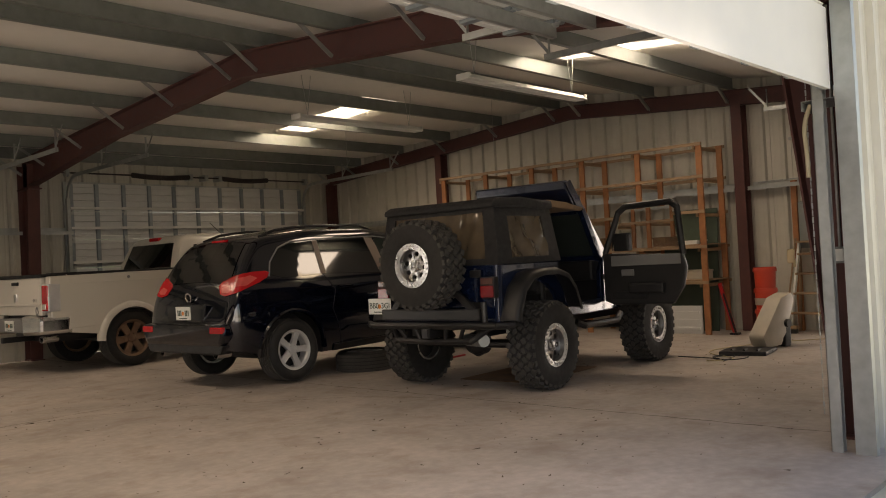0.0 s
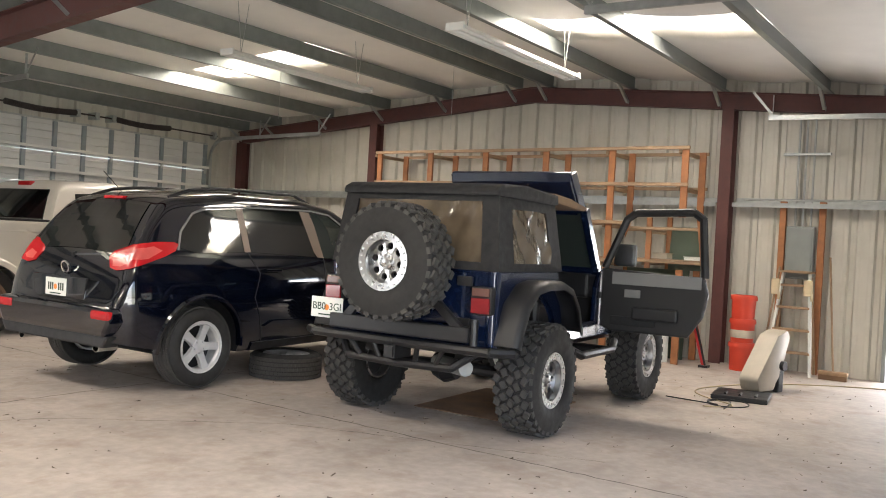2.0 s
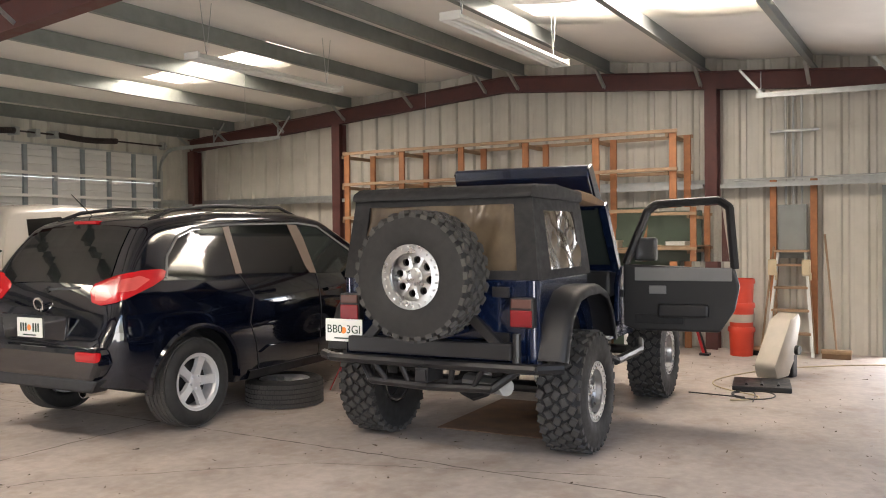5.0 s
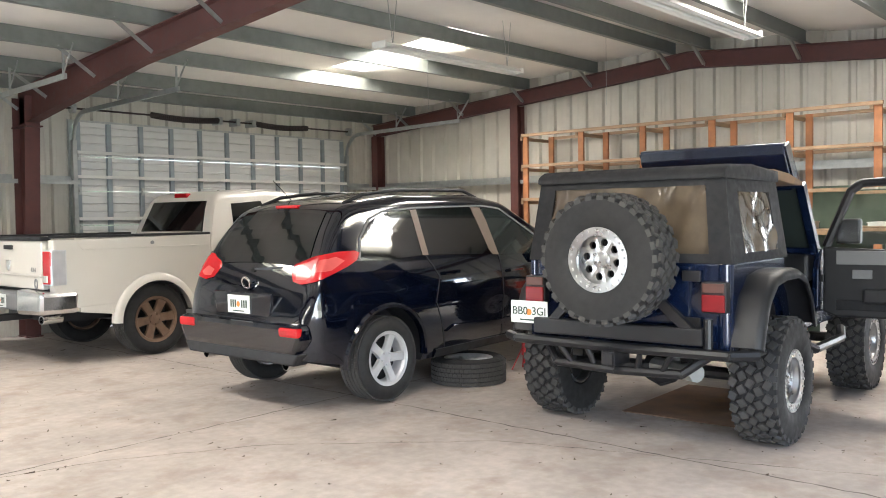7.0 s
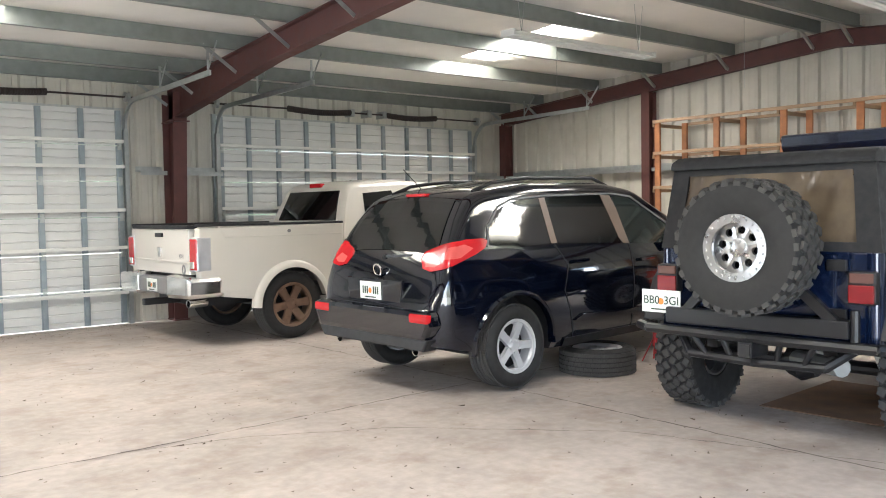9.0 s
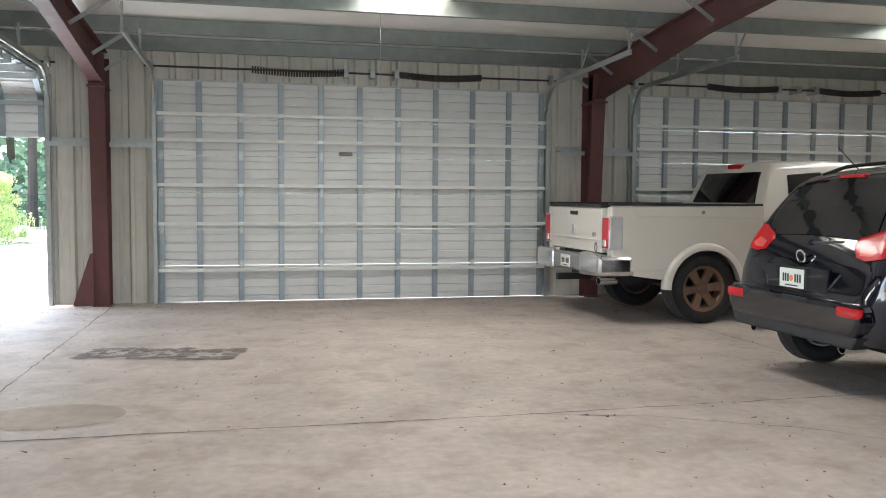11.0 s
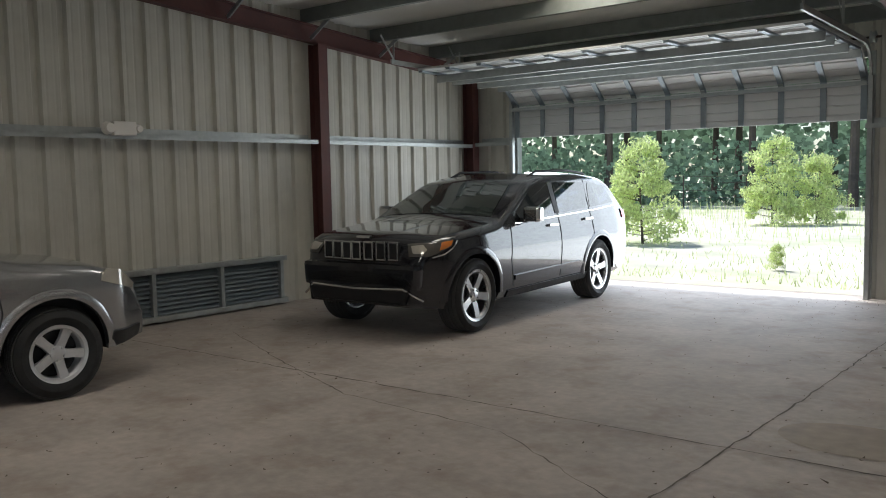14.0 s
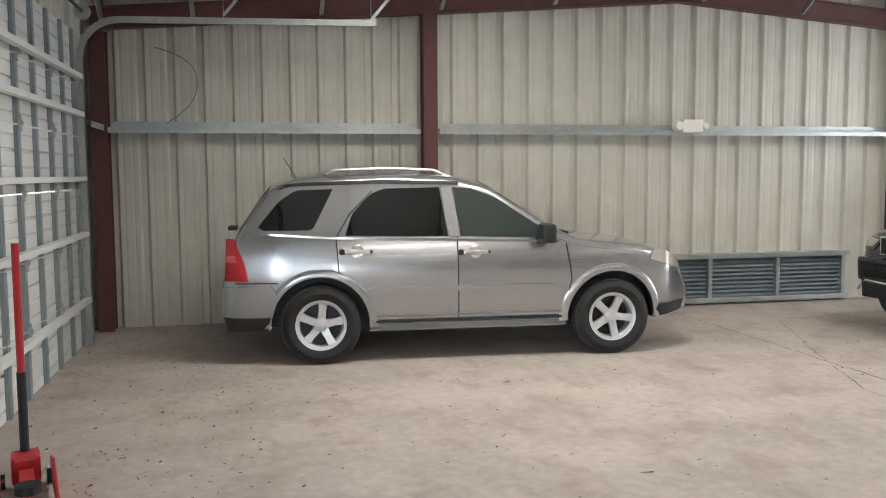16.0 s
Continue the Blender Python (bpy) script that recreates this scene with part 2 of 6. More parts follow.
def tube(bm, pts, r, n=8):
    for a, b in zip(pts, pts[1:]):
        rod(bm, a, b, r, n=n)
    for p in pts[1:-1]:
        bmesh.ops.create_icosphere(bm, subdivisions=1, radius=r * 1.02, matrix=Matrix.Translation(p))
    return bm


def beam(bm, a, b, w, h, up=(0, 0, 1)):
    """A square bar from a to b, w across and h along up."""
    a, b, up = Vector(a), Vector(b), Vector(up)
    d = (b - a).normalized()
    s = d.cross(up).normalized()
    u = s.cross(d)
    q = [[p + s * (w / 2 * i) + u * (h / 2 * j) for i, j in ((-1, -1), (1, -1), (1, 1), (-1, 1))] for p in (a, b)]
    va, vb = [[bm.verts.new(p) for p in row] for row in q]
    bm.faces.new(va), bm.faces.new(vb[::-1])
    for i in range(4):
        bm.faces.new((va[i], vb[i], vb[(i + 1) % 4], va[(i + 1) % 4]))
    return bm


def lathe(bm, prof, n=40, m=None):
    """Turns (radius, y) points round the y axis; the last joins the first."""
    rows = [[bm.verts.new((r * math.cos(2 * math.pi * i / n), y, r * math.sin(2 * math.pi * i / n))) for i in range(n)] for r, y in prof]
    for a, b in zip(rows, rows[1:] + rows[:1]):
        for i in range(n):
            bm.faces.new((a[i], a[(i + 1) % n], b[(i + 1) % n], b[i]))
    if m is not None:
        bmesh.ops.transform(bm, verts=[v for row in rows for v in row], matrix=m)
    return bm


def words(name, text, size, material, parent, m):
    cu = bpy.data.curves.new(name, "FONT")
    cu.body, cu.size, cu.extrude, cu.align_x, cu.align_y = text, size, 0.001, "CENTER", "CENTER"
    tmp = bpy.data.objects.new("tmp", cu)
    scene.collection.objects.link(tmp)
    bpy.context.view_layer.update()
    me = bpy.data.meshes.new_from_object(tmp.evaluated_get(bpy.context.evaluated_depsgraph_get()))
    bpy.data.objects.remove(tmp)
    me.materials.clear()
    me.materials.append(material)
    ob = new(name, me)
    ob.parent, ob.matrix_local = parent, m
    return ob


# ---- floor, ground, walls ----
def structure(name, bm, material, label, category, smooth=None):
    return tagged(part(name, bm, material, smooth=smooth), label, category, kind="structure")


structure("floor", bx(B(), XC - 0.1, XA + 0.1, YD - 0.3, YB + 0.25, -0.25, 0.0), M_CONCRETE, "dusty stained grey concrete slab with fine cracks", "floor")
bm = B()
bx(bm, -400, 400, -400, 400, -0.6, -0.03)
structure("ground", bm, M_GROUND, "pale sandy ground with sparse sunlit grass", "ground")


def ribbed(axis, a, b, z0, top, face, out, holes=()):
    """A ribbed steel sheet from a to b along an axis; top(u) is its upper edge; holes are (u0, u1, z0, z1) cut square through it."""
    bm = B()
    us = {a, b}
    k = math.floor(a / 0.305)
    while k * 0.305 < b:
        c = k * 0.305
        for d in (-0.055, -0.03, 0.03, 0.055):
            us.add(c + d)
        for e in (0.1, 0.2):
            for d in (-0.02, 0.0, 0.02):
                us.add(c + e + d)
        k += 1
    for h in holes:
        us |= {h[0], h[1]}
    us = sorted(u for u in us if a <= u <= b)

    def depth(u):
        d = abs((u / 0.305 + 0.5) % 1 - 0.5) * 0.305
        if d < 0.031:
            return 0.042
        f = ((u / 0.305) % 1) * 0.305
        return 0.003 if min(abs(f - 0.1), abs(f - 0.2)) < 0.004 else 0.0

    zs = sorted({z0} | {z for h in holes for z in h[2:] if z > z0})
    def put(u, z, t):
        d = face + out * (depth(u) + t)
        return (u, d, z) if axis == "x" else (d, u, z)
    for u0, u1 in zip(us, us[1:]):
        if u1 - u0 < 1e-4:
            continue
        levels = zs + [None]
        for l0, l1 in zip(levels, levels[1:]):
            za0, zb0 = l0, l0
            za1, zb1 = (top(u0), top(u1)) if l1 is None else (l1, l1)
            mid, mz = (u0 + u1) / 2, (za0 + min(za1, zb1)) / 2
            if any(h[0] < mid < h[1] and h[2] - 0.01 < mz < h[3] for h in holes):
                continue
            for t in (0.0, 0.05):
                vs = [bm.verts.new(put(u, z, t)) for u, z in ((u0, za0), (u1, zb0), (u1, zb1), (u0, za1))]
                bm.faces.new(vs if t == 0 else vs[::-1])
    bmesh.ops.remove_doubles(bm, verts=bm.verts, dist=0.0005)
    return bm


EXIT = (2.92, 3.81, 2.04)
def gable(y):
    return rafter_z(y) + 0.2
def wall_with_tags(name, bm, label):
    me_ob = part(name, bm, M_SHEET)
    return tagged(me_ob, label, "wall", kind="structure")


wall_with_tags("wall_east", ribbed("y", YD - 0.05, YB + 0.05, 0.0, gable, XA, 1, [(EXIT[0], EXIT[1], 0.0, EXIT[2])]), "cream ribbed steel wall sheet with a doorway")
wall_with_tags("wall_west", ribbed("y", YD - 0.05, YB + 0.05, 0.0, gable, XC, -1, [(7.5, 11.3, 0.06, 0.58)]), "cream ribbed steel wall sheet behind the parked cars")
HEAD = DOOR_H - 0.03
wall_with_tags("wall_north", ribbed("x", XC, XA, 0.0, lambda u: 3.5, YB, 1, [(a, b, 0.0, HEAD) for a, b in DOORS]), "cream ribbed steel wall between the roll-up doors")
wall_with_tags("wall_south", ribbed("x", XC, XA, 0.0, lambda u: 3.5, YD, -1, [(a, b + (0.2 if i == 1 else 0), 0.0, HEAD) for i, (a, b) in enumerate(DOORS)]), "cream ribbed steel wall beside the entry door")

# ---- roof: purlins, insulation, skylights ----
PURLINS_HALF = (0.27, 1.6, 2.93, 4.26, 5.6, 6.5)
PURLINS = sorted([RIDGE - d for d in PURLINS_HALF] + [RIDGE + d for d in PURLINS_HALF])
SKYLIGHTS = [(x, x + 1.0, RIDGE + a, RIDGE + b) for x in (9.0, 2.0, -5.0) for a, b in ((1.6, 2.93), (2.93, 4.26), (-2.93, -1.6), (-4.26, -2.93))]
bm = B()
edges_y = sorted({YD - 0.5, YB + 0.5, RIDGE, *PURLINS})
edges_x = sorted({XC - 0.3, XA + 0.3, *[x for s in SKYLIGHTS for x in s[:2]], *[XC + i * 1.2 for i in range(1, 17)]})
def deck_z(y):
    return rafter_z(y) + 0.205
for y0, y1 in zip(edges_y, edges_y[1:]):
    for x0, x1 in zip(edges_x, edges_x[1:]):
        cx, cy = (x0 + x1) / 2, (y0 + y1) / 2
        if any(s[0] < cx < s[1] and s[2] - 0.02 < cy < s[3] + 0.02 and abs(y0 - s[2]) < 0.5 for s in SKYLIGHTS):
            continue
        n = 4
        for k in range(n):
            ya, yb = y0 + (y1 - y0) * k / n, y0 + (y1 - y0) * (k + 1) / n
            sag = [0.045 * math.sin(math.pi * (y - y0) / (y1 - y0)) for y in (ya, yb)]
            bm.faces.new([bm.verts.new(p) for p in ((x0, ya, deck_z(ya) - sag[0]), (x1, ya, deck_z(ya) - sag[0]), (x1, yb, deck_z(yb) - sag[1]), (x0, yb, deck_z(yb) - sag[1]))])
            bm.faces.new([bm.verts.new(p) for p in ((x0, ya, deck_z(ya) + 0.1), (x0, yb, deck_z(yb) + 0.1), (x1, yb, deck_z(yb) + 0.1), (x1, ya, deck_z(ya) + 0.1))])
bmesh.ops.remove_doubles(bm, verts=bm.verts, dist=0.0005)
structure("ceiling", bm, M_VINYL, "white vinyl roof insulation sagging between purlins", "ceiling", smooth=30)
for i, s in enumerate(SKYLIGHTS):
    ya, yb = s[2], s[3]
    bm = B()
    q = [bm.verts.new(p) for p in ((s[0], ya, deck_z(ya) + 0.09), (s[1], ya, deck_z(ya) + 0.09), (s[1], yb, deck_z(yb) + 0.09), (s[0], yb, deck_z(yb) + 0.09))]
    bm.faces.new(q)
    structure("skylight", bm, M_SKYLIGHT, "translucent fibreglass skylight panel in the roof", "skylight")
    cx, cy = (s[0] + s[1]) / 2, (ya + yb) / 2
    area_light("skylight_daylight", pose(cx, cy, deck_z(cy) + 0.07), (s[1] - s[0]) * 0.95, 1.1, 15.0 * (s[1] - s[0]), (1.0, 0.92, 0.81))
for y in PURLINS:
    z, d = rafter_z(y), 1 if y > RIDGE else -1
    bm = B()
    x0, x1 = XC, XA
    prism(bm, [(y - 0.065, z + 0.024), (y - 0.065, z + 0.002), (y + 0.002, z + 0.002), (y + 0.002, z + 0.196), (y + 0.065, z + 0.196), (y + 0.065, z + 0.2), (y - 0.002, z + 0.2), (y - 0.002, z + 0.006), (y - 0.061, z + 0.006), (y - 0.061, z + 0.024)], x0, x1, "x")
    structure("purlin", bm, M_GREEN, "weathered galvanised steel roof purlin", "purlin")


def i_section(bm, path, depth_of, width, web=0.012, fl=0.014):
    """An I-beam in a plane x = const along (x, y, z) points; depth_of gives its depth at each point, measured down and in."""
    top = [Vector(p) for p in path]
    low = [Vector(p) + Vector(d) for p, d in zip(path, depth_of)]
    for row in (top, low):
        for a, b in zip(row, row[1:]):
            beam(bm, a, b, width, fl, up=(low[0] - top[0]) if abs((b - a).normalized().dot((low[0] - top[0]).normalized())) < 0.9 else (0, 1, 0))
    for (a, b), (c, d) in zip(zip(top, top[1:]), zip(low, low[1:])):
        for s in (-web / 2, web / 2):
            o = Vector((s, 0, 0))
            vs = [bm.verts.new(p + o) for p in (a, b, d, c)]
            bm.faces.new(vs if s < 0 else vs[::-1])
    return bm


def steel_frame(x):
    root = thing("steel_frame", pose(x, RIDGE, 0), "red oxide primed steel portal frame of the building", "steel frame", "portal frames", "structure")
    bm = B()
    i_section(bm, [(0, s * d, EAVE_Z - 0.012 + SLOPE * (6.65 - d)) for s in (1,) for d in (6.62, 3.3, 0)], [(0, 0, -0.5), (0, 0, -0.3), (0, 0, -0.3)], 0.16)
    i_section(bm, [(0, -d, EAVE_Z - 0.012 + SLOPE * (6.65 - d)) for d in (6.62, 3.3, 0)], [(0, 0, -0.5), (0, 0, -0.3), (0, 0, -0.3)], 0.16)
    part("rafter", bm, M_RED, root)
    for s in (1, -1):
        bm = B()
        foot_d, head_d = (0.22, 0.42) if s == 1 else (0.16, 0.5)
        o = 6.6 if s == 1 else 6.66
        i_section(bm, [(0, s * o, 0.015), (0, s * o, 3.28)], [(0, -s * foot_d, 0), (0, -s * head_d, 0)], 0.2)
        bx(bm, -0.11, 0.11, s * (o + 0.01), s * (o - foot_d - 0.06), 0.0, 0.016)
        if s == 1 and x < 0:
            prism(bm, [(-0.09, 0.016), (-0.34, 0.016), (-0.34, 0.05), (-0.13, 0.7), (-0.09, 0.72)], 6.3, 6.385, "y")
        bx(bm, -0.11, 0.11, s * 6.62, s * 6.12, 2.86, 2.88)
        part("column", bm, M_RED, root)
    for y in PURLINS:
        for e in (-1, 1):
            z = rafter_z(y)
            bm = B()
            beam(bm, (e * 0.06, y - RIDGE, z - 0.27), (e * 0.5, y - RIDGE, z + 0.03), 0.045, 0.005, up=(0, 1, 0))
            beam(bm, (e * 0.06, y - RIDGE + 0.02, z - 0.27), (e * 0.5, y - RIDGE + 0.02, z + 0.03), 0.005, 0.04, up=(0, 1, 0))
            part("flange_brace", bm, M_GALV, root)


for x in COLS:
    steel_frame(x)


def end_frame(x, inward):
    root = thing("end_frame", pose(x, RIDGE, 0), "red oxide primed steel end frame against the wall", "steel frame", "portal frames", "structure")
    bm = B()
    for s in (1, -1):
        i_section(bm, [(0, s * d, EAVE_Z - 0.012 + SLOPE * (6.65 - d)) for d in (6.62, 0)], [(0, 0, -0.22), (0, 0, -0.22)], 0.12)
    part("rafter", bm, M_RED, root)
    for y, d in ((-6.55, 0.2), (-3.05, 0.2), (3.1, 0.2), (6.5, 0.2)):
        bm = B()
        t = EAVE_Z + SLOPE * (6.65 - abs(y)) - 0.24
        bx(bm, -0.1, -0.088, y - 0.08, y + 0.08, 0.0, t), bx(bm, 0.088, 0.1, y - 0.08, y + 0.08, 0.0, t), bx(bm, -0.09, 0.09, y - 0.006, y + 0.006, 0.0, t)
        part("column", bm, M_RED, root)
    for y in PURLINS:
        z = rafter_z(y)
        bm = B()
        beam(bm, (inward * 0.05, y - RIDGE, z - 0.2), (inward * 0.42, y - RIDGE, z + 0.03), 0.05, 0.006, up=(0, 1, 0))
        beam(bm, (inward * 0.05, y - RIDGE + 0.02, z - 0.2), (inward * 0.42, y - RIDGE + 0.02, z + 0.03), 0.006, 0.045, up=(0, 1, 0))
        part("flange_brace", bm, M_GALV, root)


end_frame(XA - 0.13, -1)
end_frame(XC + 0.13, 1)


def girt(name_z, axis, a, b, face, inward):
    bm = B()
    for d0, d1, z0, z1 in ((0.0, 0.2, -0.004, 0.0), (0.196, 0.2, -0.06, 0.0), (0.0, 0.004, 0.0, 0.07)):
        u = sorted((face + inward * d0, face + inward * d1))
        args = (u[0], u[1], a, b) if axis == "y" else (a, b, u[0], u[1])
        bx(bm, *args, name_z + z0, name_z + z1)
    structure("girt", bm, M_GALV, "galvanised steel wall girt", "girt")


for y0, y1 in ((YD + 0.2, 5.74), (5.96, 11.9), (12.1, YB - 0.2)):
    girt(2.17, "y", y0, y1, XA - 0.002, -1)
    girt(2.15, "y", y0, y1, XC + 0.002, 1)
for face, inward in ((YB - 0.002, -1), (YD + 0.002, 1)):
    for x0, x1 in ((XC + 0.25, DOORS[0][0]), (DOORS[0][1], -1.31), (-1.09, DOORS[1][0]), (DOORS[1][1] + 0.2, 5.59), (5.81, DOORS[2][0]), (DOORS[2][1], XA - 0.25)):
        girt(2.17, "x", x0, x1, face, inward)

# door jambs and headers
for face, inw in ((YB, -1), (YD, 1)):
    for i, (a, b) in enumerate(DOORS):
        if i == 1 and inw == 1:
            b += 0.2
        bm = B()
        for x0, x1 in ((a - 0.06, a), (b, b + 0.06)):
            u = sorted((face + inw * 0.0, face - inw * 0.12))
            bx(bm, x0, x1, u[0], u[1], 0.0, HEAD)
        u = sorted((face, face - inw * 0.12))
        bx(bm, a - 0.06, b + 0.06, u[0], u[1], HEAD, HEAD + 0.07)
        structure("door_jamb", bm, M_GALV, "grey steel channel framing the vehicle door", "door frame")


# ---- sectional doors ----
def section_meshes(w, deep):
    h = DOOR_H / 6
    bm = B()
    prof = [(0.0, 0.0), (h * 0.13, 0.0), (h * 0.14, 0.016), (h * 0.16, 0.016), (h * 0.17, 0.0), (h * 0.36, 0.0), (h * 0.375, 0.01), (h * 0.385, 0.01), (h * 0.40, 0.0), (h * 0.6, 0.0), (h * 0.61, 0.018), (h * 0.635, 0.018), (h * 0.65, 0.0), (h * 0.83, 0.0), (h * 0.84, 0.01), (h * 0.85, 0.01), (h * 0.86, 0.0), (h - 0.006, 0.0)]
    front = [[bm.verts.new((x, y, z)) for x in (0, w)] for z, y in prof]
    for a, b in zip(front, front[1:]):
        bm.faces.new((a[0], a[1], b[1], b[0]))
    back = [[bm.verts.new((x, 0.03, z)) for x in (0, w)] for z in (0.0, h - 0.006)]
    bm.faces.new((back[0][0], back[1][0], back[1][1], back[0][1]))
    bm.faces.new((front[0][0], back[0][0], back[0][1], front[0][1]))
    bm.faces.new((front[-1][0], front[-1][1], back[1][1], back[1][0]))
    sheet = mesh_of(bm, M_DOOR)
    stile = mesh_of(bx(bx(B(), -0.035, 0.035, -0.03, -0.001, 0.004, h - 0.012, 0.004), -0.045, -0.03, -0.012, -0.001, 0.004, h - 0.012), M_DOORBACK)
    bm = B()
    bx(bm, 0.0, w, -deep, 0.004 - deep, 0, 0.045), bx(bm, 0.0, w, 0.004 - deep, -0.031, 0.041, 0.045), bx(bm, 0.0, w, 0.004 - deep, -0.031, 0.0, 0.004)
    # struts of raised doors take a darker metal, their backlit shade as colour
    strut = mesh_of(bm, M_GALV if deep > 0.1 else M_TUBE)
    hinge = mesh_of(bx(bx(B(), -0.028, 0.028, -0.045, -0.03, -0.06, 0.06, 0.004), -0.02, 0.02, -0.06, -0.04, -0.015, 0.02, 0.004), M_GALV)
    return h, sheet, stile, strut, hinge


def sectional_door(name, x0, x1, m, raised, label):
    """Inside face towards -y of its own frame; x from 0 to its width."""
    w = x1 - x0
    root = thing(name, m, label, "garage door", "vehicle doors", "structure")
    h, sheet, stile, strut, hinge = section_meshes(w, 0.13 if raised else 0.095)
    if raised:
        seats = [pose(0, 0, 2.22), pose(0, 0, 2.22 + h, 50)]
        yy, zz = -h * 0.78, 2.22 + h * 1.66
        for k in range(4):
            seats.append(pose(0, yy - k * h, zz + k * 0.01, 89))
    else:
        seats = [pose(0, 0, 0.01 + k * h) for k in range(6)]
    for k, seat in enumerate(seats):
        s = part("section", sheet, None, root, m=seat)
        for j in range(11):
            u = min(max(j * w / 10, 0.045), w - 0.045)
            part("stile", stile, None, s, m=pose(u, 0, 0))
            if j % 2 == 0 and k:
                part("hinge", hinge, None, s, m=pose(u, 0, 0))
        rise = (0.42, None, 0.05, 0.075, 0.18, 0.03)[k]
        if rise is not None:
            part("strut", strut, None, s, m=pose(0, 0, rise))
    # tracks, torsion shaft and springs
    for sx in (-0.035, w + 0.035):
        bm = B()
        bx(bm, sx - 0.03, sx + 0.03, -0.09, -0.086, 0.0, 2.75), bx(bm, sx - 0.03, sx - 0.026, -0.09, -0.02, 0.0, 2.75), bx(bm, sx + 0.026, sx + 0.03, -0.09, -0.02, 0.0, 2.75)
        arc = [(sx, -0.06 - 0.38 * (1 - math.cos(a)), 2.75 + 0.38 * math.sin(a)) for a in np.linspace(0, math.pi / 2, 7)]
        for a, b in zip(arc, arc[1:]):
            beam(bm, a, b, 0.06, 0.03, up=(1, 0, 0))
        beam(bm, arc[-1], (sx, -2.9, 3.17), 0.03, 0.06)
        part("track", bm, M_GALV, root)
        bm = B()
        for y, tilt in ((-1.4, 0.0), (-2.85, 0.0)):
            beam(bm, (sx, y, 3.17), (sx, y, 3.45), 0.03, 0.004, up=(0, 1, 0))
            beam(bm, (sx, y, 3.2), (sx, y - 0.25, 3.5), 0.03, 0.004, up=(1, 0, 0))
        part("track_hanger", bm, M_GALV, root)
    zt = 3.2
    part("torsion_shaft", rod(B(), (-0.15, -0.1, zt), (w + 0.15, -0.1, zt), 0.014), M_SPRING, root)
    for a, b in ((0.23 * w, 0.455 * w), (0.6 * w, 0.815 * w)):
        bm = B()
        n = 34
        for k in range(n):
            u = k / (n - 1)
            lathe(bm, [(0.03, -0.012), (0.048, -0.012), (0.05, 0.0), (0.048, 0.012), (0.03, 0.012)], 12, Matrix.Translation((a + (b - a) * u, -0.1, zt - 0.03 * math.sin(math.pi * u))) @ pose(0, 0, 0, 0, 0, 90))
        part("torsion_spring", bm, M_SPRING, root)
    for u in (0.455 * w + 0.04, 0.53 * w, 0.6 * w - 0.04):
        part("bearing_bracket", bx(bx(B(), u - 0.035, u + 0.035, -0.14, 0.16, zt - 0.06, zt + 0.06, 0.004), u - 0.04, u + 0.04, 0.1, 0.16, DOOR_H, zt + 0.1), M_GALV, root)
    for u in (-0.06, w + 0.06):
        part("cable_drum", lathe(B(), [(0.015, -0.03), (0.075, -0.03), (0.06, 0.0), (0.075, 0.03), (0.015, 0.03)], 20, Matrix.Translation((u, -0.1, zt)) @ pose(0, 0, 0, 0, 0, 90)), M_GALV, root)
    return root


closed = "closed white steel sectional door with grey stiles and struts"
for i, (a, b) in enumerate(DOORS):
    d = sectional_door(f"door_{i + 1}", a, b, pose(a, YB - 0.05, 0), i == 0, "raised white steel sectional door open to the yard" if i == 0 else closed)
    if i == 1:
        part("lock_plate", bx(B(), 2.45, 2.64, -0.04, -0.004, 2.05, 2.1, 0.008), M_TAN, d)
for i, (a, b) in enumerate(DOORS):
    b += 0.2 if i == 1 else 0
    sectional_door(f"door_{i + 4}", a, b, pose(b, YD + 0.05, 0, 0, 0, 180), i == 1, "raised white steel entry door" if i == 1 else closed)

# exit doorway
root = thing("door_7", pose(XA, EXIT[0], 0), "open steel exit doorway with grey frame", "door", kind="structure")
wd, hd = EXIT[1] - EXIT[0], EXIT[2]
for nm, b6 in (("jamb", (-0.06, 0.08, -0.05, 0.0, 0, hd)), ("jamb", (-0.06, 0.08, wd, wd + 0.05, 0, hd)), ("head", (-0.06, 0.08, -0.05, wd + 0.05, hd, hd + 0.05))):
    part(nm, bx(B(), *b6, 0.004), M_GREYBOX, root)
leaf = part("door_leaf", bx(B(), 0.09, 0.97, -0.06, -0.015, 0.01, hd - 0.01, 0.004), M_DOOR, root, "white steel door leaf standing open outside")
part("knob", lathe(B(), [(0.0, -0.05), (0.03, -0.05), (0.03, -0.02), (0.012, 0.0), (0.0, 0.0)], 16, Matrix.Translation((0.9, -0.01, 0.95)) @ pose(0, 0, 0, 0, 0, 180)), M_CHROME, leaf)
sign = tagged(part("exit_sign", bx(B(), -0.03, 0, -0.17, 0.17, -0.095, 0.095, 0.006), M_SIGN, m=pose(XA - 0.21, 3.38, 2.245)), "off-white exit sign with red lettering", "sign")
words("lettering", "EXIT", 0.14, M_SIGNRED, sign, pose(-0.032, 0, 0, 90, 0, -90))


# ---- vehicles ----
def smooth_curve(pts, xs, soft=0.05):
    px, pz = zip(*pts)
    return np.mean([np.interp(xs + d, px, pz) for d in np.linspace(-soft, soft, 7)], axis=0)


